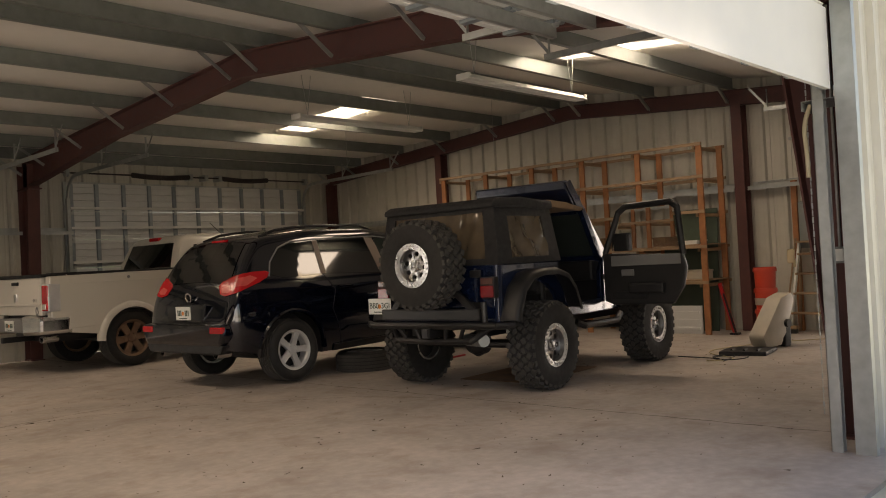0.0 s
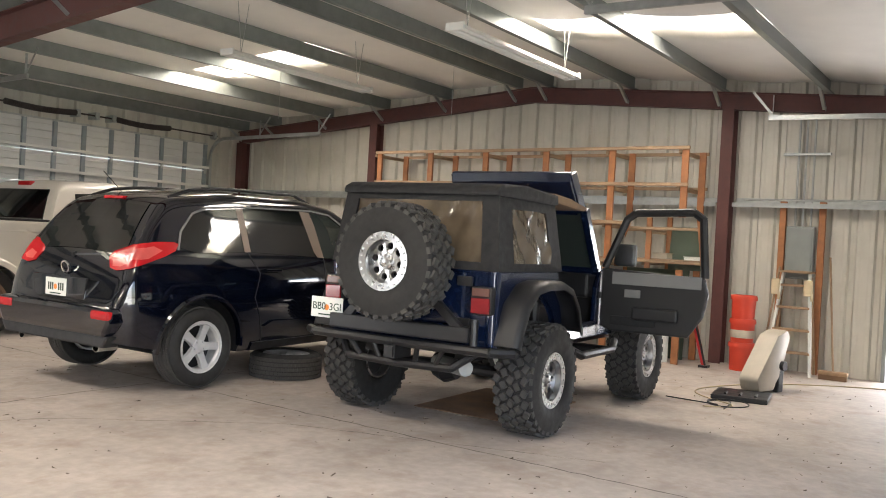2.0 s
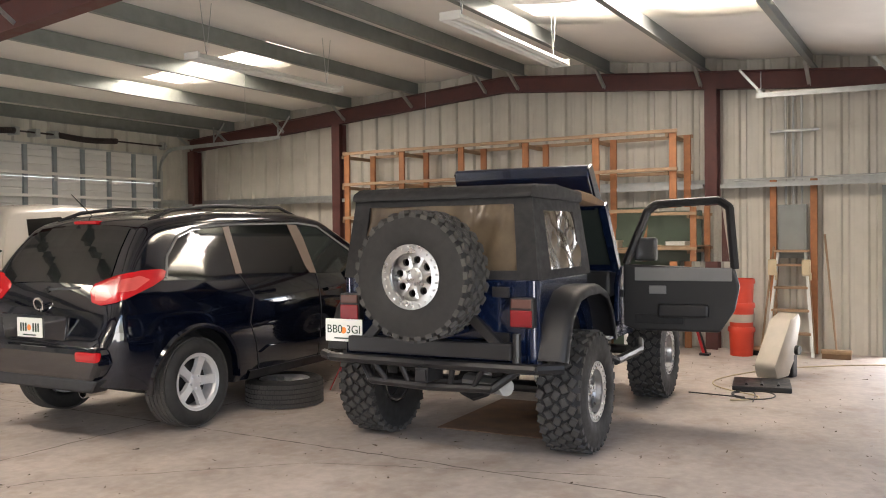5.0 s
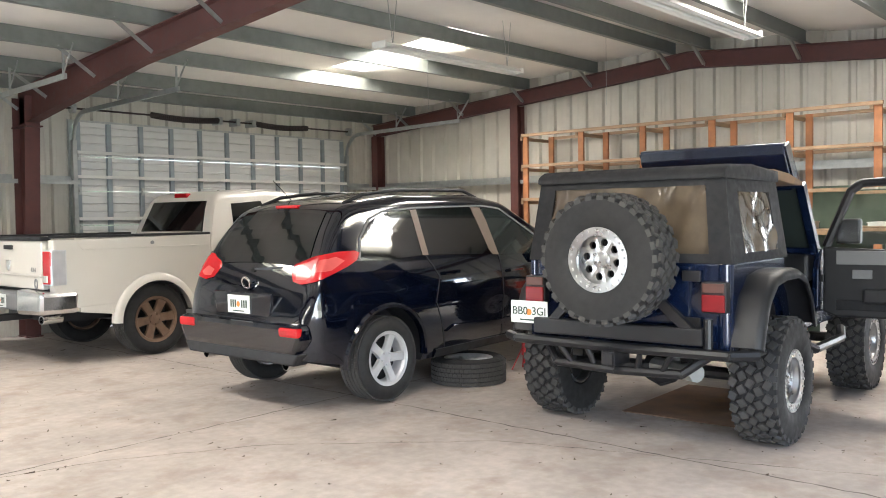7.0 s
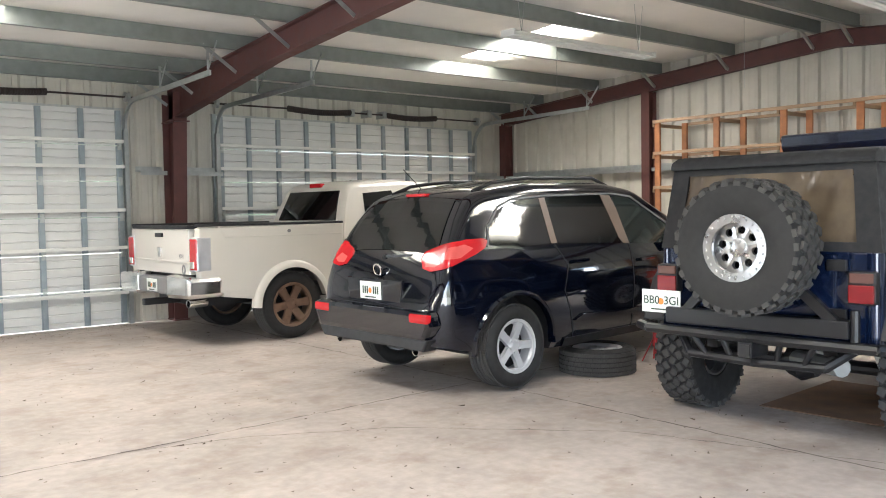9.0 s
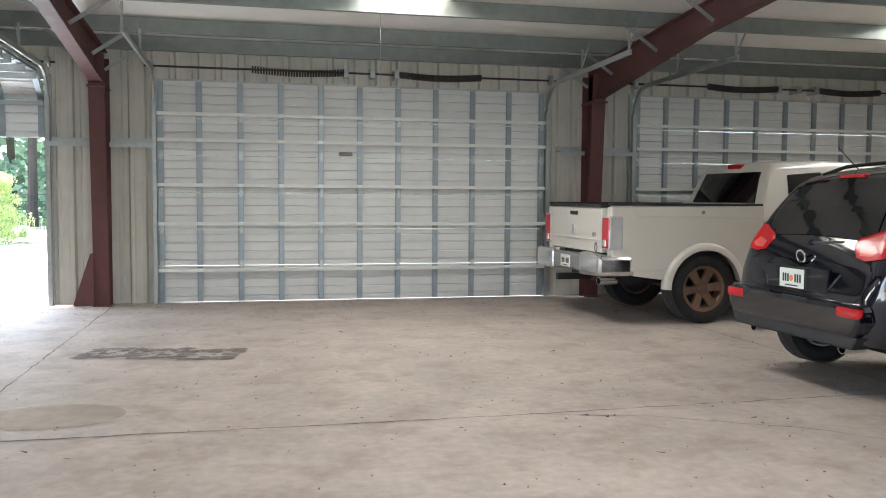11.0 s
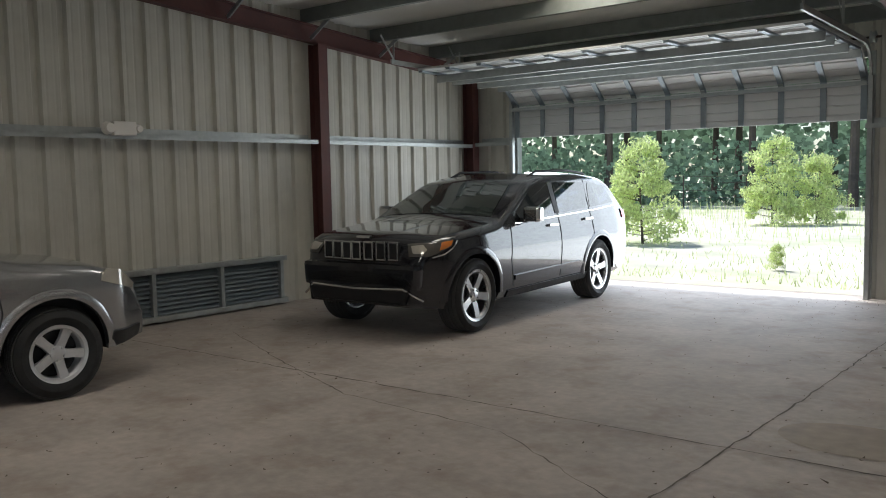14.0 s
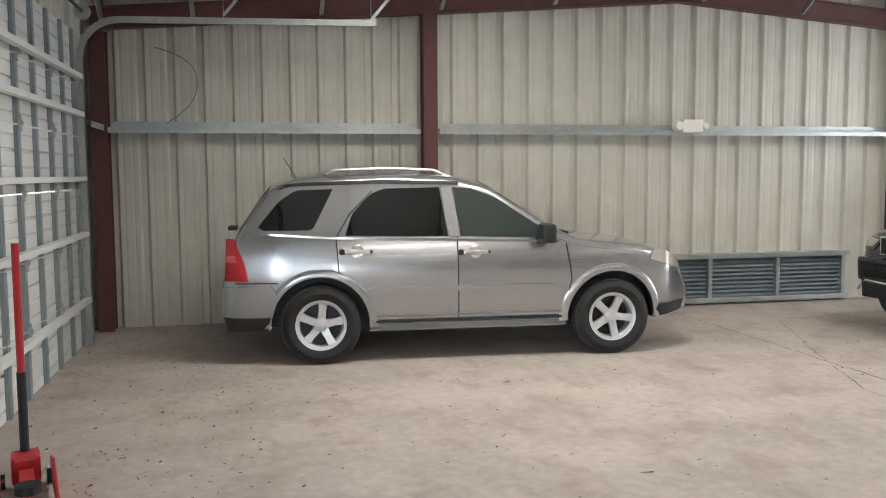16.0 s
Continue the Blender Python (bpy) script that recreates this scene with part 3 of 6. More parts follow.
class Shell:
    """A car body by its upper and lower line in (x, z), its half width along x, and how the width changes with height."""
    def __init__(self, top, low, width, belly, r=0.09, soft=0.05):
        self.top, self.low, self.width, self.belly, self.r, self.soft = top, low, width, belly, r, soft
        self.len = top[-1][0]

    def half(self, x, z):
        w = np.mean([np.interp(x + d, *zip(*self.width)) for d in (-0.06, -0.03, 0, 0.03, 0.06)])
        return float(w * np.mean([np.interp(z + d, *zip(*self.belly)) for d in (-0.03, 0, 0.03)]))

    def z_top(self, x):
        return float(smooth_curve(self.top, np.array([x]), self.soft)[0])

    def mesh(self, n=84):
        bm = B()
        rows = []
        xs = np.unique(np.concatenate([np.linspace(0, self.len, n), np.linspace(0, 0.25, 12), np.linspace(self.len - 0.25, self.len, 12)]))
        for x in xs:
            zt, zb = self.z_top(x), float(np.interp(x, *zip(*self.low)))
            r = min(self.r, (zt - zb) * 0.3)
            ring = []
            zs = list(np.linspace(zb, zt - r, 13))
            ring.append((0.0, zb))
            ring.append((self.half(x, zb) - 0.1, zb))
            ring += [(self.half(x, z), z) for z in zs]
            h = self.half(x, zt - r)
            ring += [(h - r * 1.3 * (1 - math.cos(a)), zt - r + r * math.sin(a)) for a in np.linspace(0.35, math.pi / 2, 5)]
            hh = h - r * 1.3
            ring += [(hh * k, zt + 0.035 * (1 - k * k)) for k in (0.75, 0.5, 0.25, 0.0)]
            full = [(y, z) for y, z in ring] + [(-y, z) for y, z in ring[-2:0:-1]]
            rows.append([bm.verts.new((x, y, z)) for y, z in full])
        m = len(rows[0])
        for a, b in zip(rows, rows[1:]):
            for i in range(m):
                bm.faces.new((a[i], b[i], b[(i + 1) % m], a[(i + 1) % m]))
        bm.faces.new(rows[0]), bm.faces.new(rows[-1][::-1])
        return bm

    def panel(self, poly, side, off=0.006, thick=0.02, nx=16, nz=6):
        """A piece that lies on the flank, drawn in (x, z)."""
        bm = B()
        xs = np.linspace(min(p[0] for p in poly) + 1e-4, max(p[0] for p in poly) - 1e-4, nx)
        outer, inner = [], []
        for x in xs:
            cuts = []
            for (xa, za), (xb, zb) in zip(poly, poly[1:] + poly[:1]):
                if (xa - x) * (xb - x) <= 0 and xa != xb:
                    cuts.append(za + (zb - za) * (x - xa) / (xb - xa))
            lo, hi = min(cuts), max(cuts)
            outer.append([bm.verts.new((x, side * (self.half(x, z) + off), z)) for z in np.linspace(lo, hi, nz)])
            inner.append([bm.verts.new((x, side * (self.half(x, z) + off - thick), z)) for z in (lo, hi)])
        for a, b in zip(outer, outer[1:]):
            for i in range(nz - 1):
                bm.faces.new((a[i], b[i], b[i + 1], a[i + 1]))
        for a, b, c, d in zip(outer, outer[1:], inner, inner[1:]):
            bm.faces.new((a[0], c[0], d[0], b[0])), bm.faces.new((a[-1], b[-1], d[1], c[1]))
        return bm

    def line(self, pts, side, w=0.009, off=0.002, h=0.006):
        """A thin strip along the flank, drawn in (x, z)."""
        bm = B()
        dense = []
        for (xa, za), (xb, zb) in zip(pts, pts[1:]):
            k = max(2, int(math.hypot(xb - xa, zb - za) / 0.08))
            dense += [(xa + (xb - xa) * i / k, za + (zb - za) * i / k) for i in range(k)]
        dense.append(pts[-1])
        p3 = [Vector((x, side * (self.half(x, z) + off), z)) for x, z in dense]
        for a, b in zip(p3, p3[1:]):
            beam(bm, a, b, w, h, up=(0, 1, 0))
        return bm

    def cap(self, xa, xb, wa, wb, off=0.006, n=12, k=8):
        """A piece that lies on the upper line between two stations (windscreen, rear glass)."""
        bm = B()
        rows = []
        for t in np.linspace(0, 1, n):
            x = xa + (xb - xa) * t
            zt = self.z_top(x)
            s = (self.z_top(x + 0.01) - self.z_top(x - 0.01)) / 0.02
            nrm = Vector((-s, 0, 1)).normalized()
            h = self.half(x, zt - self.r) - self.r * 1.3
            w = wa + (wb - wa) * t
            rows.append([bm.verts.new(Vector((x, w * u, zt + 0.035 * max(0, 1 - (w * u / h) ** 2))) + nrm * off) for u in np.linspace(-1, 1, k)])
        for a, b in zip(rows, rows[1:]):
            for i in range(k - 1):
                bm.faces.new((a[i], b[i], b[i + 1], a[i + 1]))
        return bm


def arch_cut(ob, axles, r, inner, dark=1):
    """Cuts wheel wells into a body and gives the cut faces the second material."""
    cutters = []
    for x, z in axles:
        for s in (1, -1):
            bm = B()
            bmesh.ops.create_cone(bm, cap_ends=True, segments=40, radius1=r, radius2=r, depth=1.0, matrix=Matrix.Translation((x, s * (inner + 0.5), z)) @ pose(0, 0, 0, 90))
            me = mesh_of(bm, M_BLACK)
            c = bpy.data.objects.new("cutter", me)
            scene.collection.objects.link(c)
            md = ob.modifiers.new("cut", "BOOLEAN")
            md.operation, md.object, md.solver = "DIFFERENCE", c, "EXACT"
            cutters.append(c)
    keep, par = ob.matrix_world.copy(), ob.parent
    ob.parent = None
    ob.matrix_world = Matrix()
    bpy.context.view_layer.update()
    me = bpy.data.meshes.new_from_object(ob.evaluated_get(bpy.context.evaluated_depsgraph_get()))
    ob.modifiers.clear()
    ob.data = me
    for c in cutters:
        bpy.data.objects.remove(c)
    ob.parent = par
    ob.matrix_basis = Matrix()
    me.materials.clear()
    for m in (M_PAINT_NOW[0], M_BLACK):
        me.materials.append(m)
    for p in me.polygons:
        c = p.center
        p.use_smooth = True
        p.material_index = 0
        for x, z in axles:
            d = math.hypot(c.x - x, c.z - z)
            if (d < r + 0.003 and abs(c.y) <= inner + 0.01) or (abs(d - r) < 0.012 and abs(c.y) > inner - 0.01 and abs((p.normal.x * (c.x - x) + p.normal.z * (c.z - z)) / max(d, 1e-6)) > 0.85):
                p.material_index = 1
    me.set_sharp_from_angle(angle=radians(40))


M_PAINT_NOW = [None]


def wheel_parts(r, w, rim_r, style, rim_mat, chunky=False):
    """Meshes of a wheel whose outer face looks along -y, axis through the origin."""
    bm = B()
    h = w / 2
    sh = 0.035
    drop = 0.006 if chunky else 0.003
    lathe(bm, [(rim_r, -h * 0.82), (rim_r + 0.03, -h * 0.98), (rim_r + (r - rim_r) * 0.5, -h * 1.06), (r - sh, -h * 0.96), (r - 0.012 - drop, -h * 0.8), (r - 0.008 - drop, 0), (r - 0.012 - drop, h * 0.8), (r - sh, h * 0.96), (rim_r + (r - rim_r) * 0.5, h * 1.06), (rim_r + 0.03, h * 0.98), (rim_r, h * 0.82)], 48)
    plain = len(bm.faces)
    rows = (-0.78, -0.42, -0.06, 0.3, 0.66) if chunky else (-0.72, -0.36, 0.0, 0.36, 0.72)
    count = 30 if chunky else 54
    for ri, u in enumerate(rows):
        for k in range(count):
            a = 2 * math.pi * (k + (0.5 if ri % 2 else 0)) / count
            bw, bl, bh = h * (0.3 if chunky else 0.27), math.pi * r / count * (0.78 if chunky else 0.93), (0.014 if chunky else 0.007)
            m = pose(0, 0, 0, 0, -math.degrees(a), 0) @ Matrix.Translation((r - 0.006, u * h + bw * 0.4, 0)) @ pose(0, 0, 0, (28 if ri % 2 else -28) if chunky else 0, 0, 0)
            bx(bm, -bh, bh * 0.6, -bw * 0.5, bw * 0.5, -bl * (0.8 if chunky else 1), bl * (0.8 if chunky else 1), 0.0, m)
    if chunky:
        for k in range(count):
            for s in (-1, 1):
                m = pose(0, 0, 0, 0, -math.degrees(2 * math.pi * k / count), 0)
                bx(bm, r - 0.045, r - 0.016, s * h * 0.93 - 0.008, s * h * 0.93 + 0.008, -0.024, 0.024, 0.0, m)
    bm.faces.ensure_lookup_table()
    for f in bm.faces[plain:]:
        f.material_index = 1
    tyre = mesh_of(bm, [M_RUBBER, M_TREAD], 35)
    bm = B()
    lathe(bm, [(rim_r * 1.0, -h * 0.86), (rim_r * 1.03, -h * 0.9), (rim_r * 1.03, -h * 0.84), (rim_r * 0.93, -h * 0.7), (rim_r * 0.9, h * 0.5), (rim_r * 0.95, h * 0.8), (rim_r * 0.88, h * 0.8), (rim_r * 0.84, h * 0.4), (rim_r * 0.86, -h * 0.66), (rim_r * 0.92, -h * 0.84)], 40)
    face = -h * (0.62 if style != "mesh" else 0.5)
    if style == "beadlock":
        lathe(bm, [(rim_r * 0.78, -h * 0.88), (rim_r * 1.06, -h * 0.92), (rim_r * 1.06, -h * 0.8), (rim_r * 0.78, -h * 0.8)], 40)
        for k in range(24):
            a = 2 * math.pi * k / 24
            rod(bm, (rim_r * 0.96 * math.cos(a), -h * 0.88, rim_r * 0.96 * math.sin(a)), (rim_r * 0.96 * math.cos(a), -h * 0.97, rim_r * 0.96 * math.sin(a)), 0.009, n=6)
        spokes, spread = 0, 0.26
        # dished disc with eight round holes
        rc, rh, r0, r1 = rim_r * 0.56, rim_r * 0.125, rim_r * 0.2, rim_r * 0.84
        for k in range(8):
            turn = pose(0, 0, 0, 0, -45 * k, 0)
            rings = []
            for i in range(28):
                t = 2 * math.pi * i / 28
                d = rh
                while r0 < math.hypot(rc + d * math.cos(t), d * math.sin(t)) < r1 and abs(math.atan2(d * math.sin(t), rc + d * math.cos(t))) < math.pi / 8:
                    d += 0.0015
                edge = (rc + d * math.cos(t), d * math.sin(t))
                hole = (rc + rh * math.cos(t), rh * math.sin(t))
                rings.append([bm.verts.new(turn @ Vector((p[0], y, p[1]))) for p, y in ((edge, -h * 0.52), (hole, -h * 0.5), (hole, -h * 0.5 + 0.03))])
            for a, b in zip(rings, rings[1:] + rings[:1]):
                for i in range(2):
                    bm.faces.new((a[i], b[i], b[i + 1], a[i + 1]))
    elif style == "six":
        spokes, spread = 6, 0.3
    else:
        spokes, spread = 5, 0.27
    for k in range(spokes):
        a = 2 * math.pi * (k + 0.25) / spokes
        m = pose(0, 0, 0, 0, -math.degrees(a), 0)
        w0, w1 = rim_r * spread * 0.62, rim_r * spread * (0.62 if style == "five" else 0.85 if style == "beadlock" else 0.7)
        lo, hi = rim_r * 0.16, rim_r * 0.92
        vs = []
        for x, ww, y in ((lo, w0, face * 0.9), (hi * 0.6, (w0 + w1) * 0.42, face * 1.12), (hi, w1, face * 1.25)):
            vs.append([bm.verts.new(m @ Vector(p)) for p in ((x, y, -ww), (x, y, ww), (x, y + 0.035, ww * 1.1), (x, y + 0.035, -ww * 1.1))])
        for q, p in zip(vs, vs[1:]):
            for i in range(4):
                bm.faces.new((q[i], p[i], p[(i + 1) % 4], q[(i + 1) % 4]))
    rim = mesh_of(bm, rim_mat, 30)
    bm = B()
    lathe(bm, [(0.0, face * 1.0 - 0.01), (rim_r * 0.16, face - 0.01), (rim_r * 0.28, face * 0.98), (rim_r * 0.3, face + 0.04), (0.0, face + 0.04)], 20)
    for k in range(5):
        a = 2 * math.pi * k / 5
        rod(bm, (rim_r * 0.23 * math.cos(a), face + 0.02, rim_r * 0.23 * math.sin(a)), (rim_r * 0.23 * math.cos(a), face - 0.02, rim_r * 0.23 * math.sin(a)), 0.011, n=6)
    hub = mesh_of(bm, rim_mat, 30)
    bm = B()
    lathe(bm, [(0.0, 0.02), (rim_r * 0.86, 0.02), (rim_r * 0.86, 0.05), (0.0, 0.05)], 24)
    back = mesh_of(bm, M_BLACKMETAL)
    return hub, tyre, rim, back


def add_wheel(parts, parent, m, name="wheel"):
    hub, tyre, rim, back = parts
    wh = part(name, hub, None, parent, m=m)
    part("tyre", tyre, None, wh, "black tyre")
    part("rim", rim, None, wh)
    part("brake_drum", back, None, wh)
    return wh


def four_wheels(parts, parent, x0, x1, track, r, z=None):
    for x in (x0, x1):
        for s in (-1, 1):
            add_wheel(parts, parent, pose(x, s * track, z or r, 0, 7 * x, 0 if s < 0 else 180))


def number_plate(parent, m, text, w=0.3, h=0.15):
    p = part("number_plate", bx(B(), -w / 2, w / 2, -0.004, 0.004, -h / 2, h / 2, 0.002), M_PLATE, parent, "white number plate with orange print", m=m)
    if text:
        for t, u in ((text[:3], -0.075), (text[3:], 0.085)):
            words("characters", t, 0.082, M_PLATEINK, p, pose(u, -0.0065, 0.005, 90))
    else:
        for u in (-0.1, -0.07, -0.04, 0.05, 0.08, 0.11):
            part("character_bar", bx(B(), u - 0.008, u + 0.008, -0.007, -0.003, -0.03, 0.035), M_PLATEINK, p)
    part("emblem", lathe(B(), [(0.0, -0.006), (0.024, -0.006), (0.02, -0.002), (0.0, -0.002)], 14), M_ORANGE, p)
    part("lower_print", bx(B(), -0.08, 0.08, -0.006, -0.003, -0.062, -0.052), M_PLATEINK, p)
    return p


def flare(path, s, y0, y1, lip=0.07, t=0.014):
    """A moulded wheel arch flare along (x, z) points: a shelf with a rounded outer edge and a lip turned down."""
    prof = [(y0, 0.0), (y1 - 0.05, 0.0), (y1 - 0.015, -0.012), (y1, -0.035), (y1, -lip), (y1 - t, -lip), (y1 - t, -0.04), (y1 - 0.05, -t), (y0, -t)]
    bm = B()
    rows = []
    for k, (x, z) in enumerate(path):
        a, b = path[max(k - 1, 0)], path[min(k + 1, len(path) - 1)]
        n = Vector((-(b[1] - a[1]), 0, b[0] - a[0])).normalized()
        rows.append([bm.verts.new(Vector((x, s * y, z)) + n * d) for y, d in prof])
    m = len(prof)
    for a, b in zip(rows, rows[1:]):
        for i in range(m):
            bm.faces.new((a[i], b[i], b[(i + 1) % m], a[(i + 1) % m]))
    bm.faces.new(rows[0]), bm.faces.new(rows[-1][::-1])
    return bm


def wrapped(body, s, corner, poly, front=False, off=0.009, n=30, k=9):
    """A lens bent round a corner of a body: poly is (along, z), along runs outwards and back along the flank from the corner."""
    tree_ = BVHTree.FromPolygons([v.co.copy() for v in body.data.vertices], [tuple(p.vertices) for p in body.data.polygons])
    e, q = (1 if front else -1), math.sqrt(0.5)
    out_, along = Vector((e * q, s * q, 0)), Vector((-e * q, s * q, 0))
    u0 = along.dot(Vector((corner[0], s * corner[1], 0)))
    bm = B()
    rows = []
    for u in np.linspace(min(p[0] for p in poly) + 1e-4, max(p[0] for p in poly) - 1e-4, n):
        cuts = [za + (zb - za) * (u - ua) / (ub - ua) for (ua, za), (ub, zb) in zip(poly, poly[1:] + poly[:1]) if (ua - u) * (ub - u) <= 0 and ua != ub]
        row = []
        base = along * (u0 + u) + out_ * 4
        for z in np.linspace(min(cuts), max(cuts), k):
            hit, nrm = tree_.ray_cast(base + Vector((0, 0, z)), -out_)[:2]
            if hit is None:
                hit, nrm = tree_.find_nearest(along * (u0 + u) + out_ * 0.5 + Vector((0, 0, z)))[:2]
            nrm = nrm if nrm.dot(out_) > 0 else -nrm
            row.append(hit + nrm * off)
        rows.append([bm.verts.new(row[0] - out_ * 0.03)] + [bm.verts.new(p) for p in row] + [bm.verts.new(row[-1] - out_ * 0.03)])
    for a, b in zip(rows, rows[1:]):
        for i in range(k + 1):
            bm.faces.new((a[i], b[i], b[i + 1], a[i + 1]))
    return bm


def tailpiece(name, pts, x, d, material, parent, label="", bev=0.008):
    """A piece on the rear or front face, drawn in (y, z)."""
    return part(name, prism(B(), pts, x, x + d, "x", bev), material, parent, label)


def build_suv(name, m, label, spec):
    root = thing(name, m, label, "car", "parked vehicles")
    sh = Shell(spec["top"], spec["low"], spec["width"], spec["belly"], spec.get("r", 0.09))
    M_PAINT_NOW[0] = spec["paint"]
    body = part("body", sh.mesh(), spec["paint"], root)
    arch_cut(body, [(x, spec["wz"]) for x in spec["axles"]], spec["arch"], spec["track"] - 0.17)
    for s in (1, -1):
        for nm, poly, mt in spec["glass"]:
            part(nm, sh.panel(poly, s, 0.005), mt, root)
        for poly in spec["pillars"]:
            part("door_pillar", sh.panel(poly, s, 0.008, nx=6), spec["pillar_mat"], root)
        part("window_trim", sh.line(spec["beltline"], s, 0.016, 0.006, 0.012), spec["trim_mat"], root)
        for pts in spec["seams"]:
            part("door_seam", sh.line(pts, s), M_BLACK, root)
        part("side_moulding", sh.panel(spec["moulding"], s, 0.02, 0.03), spec["mould_mat"], root)
        part("rocker_panel", sh.panel(spec["rocker"], s, 0.012, 0.03), spec["rocker_mat"], root)
        for x, z in spec["handles"]:
            bm = B()
            y = sh.half(x, z)
            bx(bm, x - 0.11, x + 0.11, s * (y + 0.022) - 0.012, s * (y + 0.022) + 0.012, z - 0.016, z + 0.016, 0.008)
            bx(bm, x - 0.1, x - 0.08, s * y - 0.02, s * y + 0.02, z - 0.012, z + 0.012), bx(bm, x + 0.08, x + 0.1, s * y - 0.02, s * y + 0.02, z - 0.012, z + 0.012)
            part("door_handle", bm, spec["handle_mat"], root)
        x, z = spec["mirror"]
        y = sh.half(x, z)
        mir = part("wing_mirror", bx(B(), x - 0.07, x + 0.06, s * (y + 0.04) - 0.0, s * (y + 0.25), z - 0.02, z + 0.15, 0.035), spec["mirror_mat"], root)
        part("mirror_stalk", bx(B(), x - 0.03, x + 0.04, s * (y - 0.02), s * (y + 0.08), z - 0.03, z + 0.03, 0.01), M_BLACK, mir)
        # arch lip
        for ax in spec["axles"]:
            bm = B()
            pts = [(ax + spec["arch"] * math.cos(a), spec["wz"] + spec["arch"] * math.sin(a)) for a in np.linspace(-0.05, math.pi + 0.05, 22)]
            rows = []
            for k, (px, pz) in enumerate(pts):
                d = Vector((px - ax, 0, pz - spec["wz"])).normalized()
                yo = [s * (sh.half(q.x, max(q.z, 0.4)) + 0.012) for q in (Vector((px, 0, pz)), Vector((px, 0, pz)) + d * spec["lip"])]
                p, q = Vector((px, 0, pz)) - d * 0.012, Vector((px, 0, pz)) + d * spec["lip"]
                rows.append([bm.verts.new(v) for v in ((p.x, yo[0] - s * 0.06, p.z), (p.x, yo[0], p.z), ((p.x + q.x) / 2, (yo[0] + yo[1]) / 2 + s * 0.006, (p.z + q.z) / 2), (q.x, yo[1] - s * 0.016, q.z))])
            for u, v in zip(rows, rows[1:]):
                for i in range(3):
                    bm.faces.new((u[i], v[i], v[i + 1], u[i + 1]))
            part("wheel_arch_lip", bm, spec["lip_mat"], root, smooth=50)
        # roof rail
        xa, xb = spec["rail"]
        bm = B()
        pts = []
        for t in np.linspace(0, 1, 9):
            x = xa + (xb - xa) * t
            pts.append((x, s * spec["rail_y"], sh.z_top(x) + (0.045 if 0 < t < 1 else 0.0)))
        tube(bm, pts, 0.016)
        part("roof_rail", bm, spec["rail_mat"], root)
        if spec["tail"]:
            part("tail_lamp", sh.panel(spec["tail"], s, 0.012, 0.03), M_REDLENS, root, "glossy red tail lamp")
        if spec["head"]:
            part("headlamp", sh.panel(spec["head"], s, 0.012, 0.03), M_LENS, root, "clear headlamp")
    part("windscreen", sh.cap(*spec["screen"]), spec["screen_mat"], root)
    part("rear_window", sh.cap(*spec["rear"]), M_GLASS, root)
    wp = wheel_parts(*spec["wheel"])
    return root, sh, wp


BELLY = [(0.2, 0.86), (0.35, 0.955), (0.55, 0.985), (0.78, 1.0), (0.95, 0.985), (1.08, 0.955), (1.65, 0.745), (1.8, 0.70)]

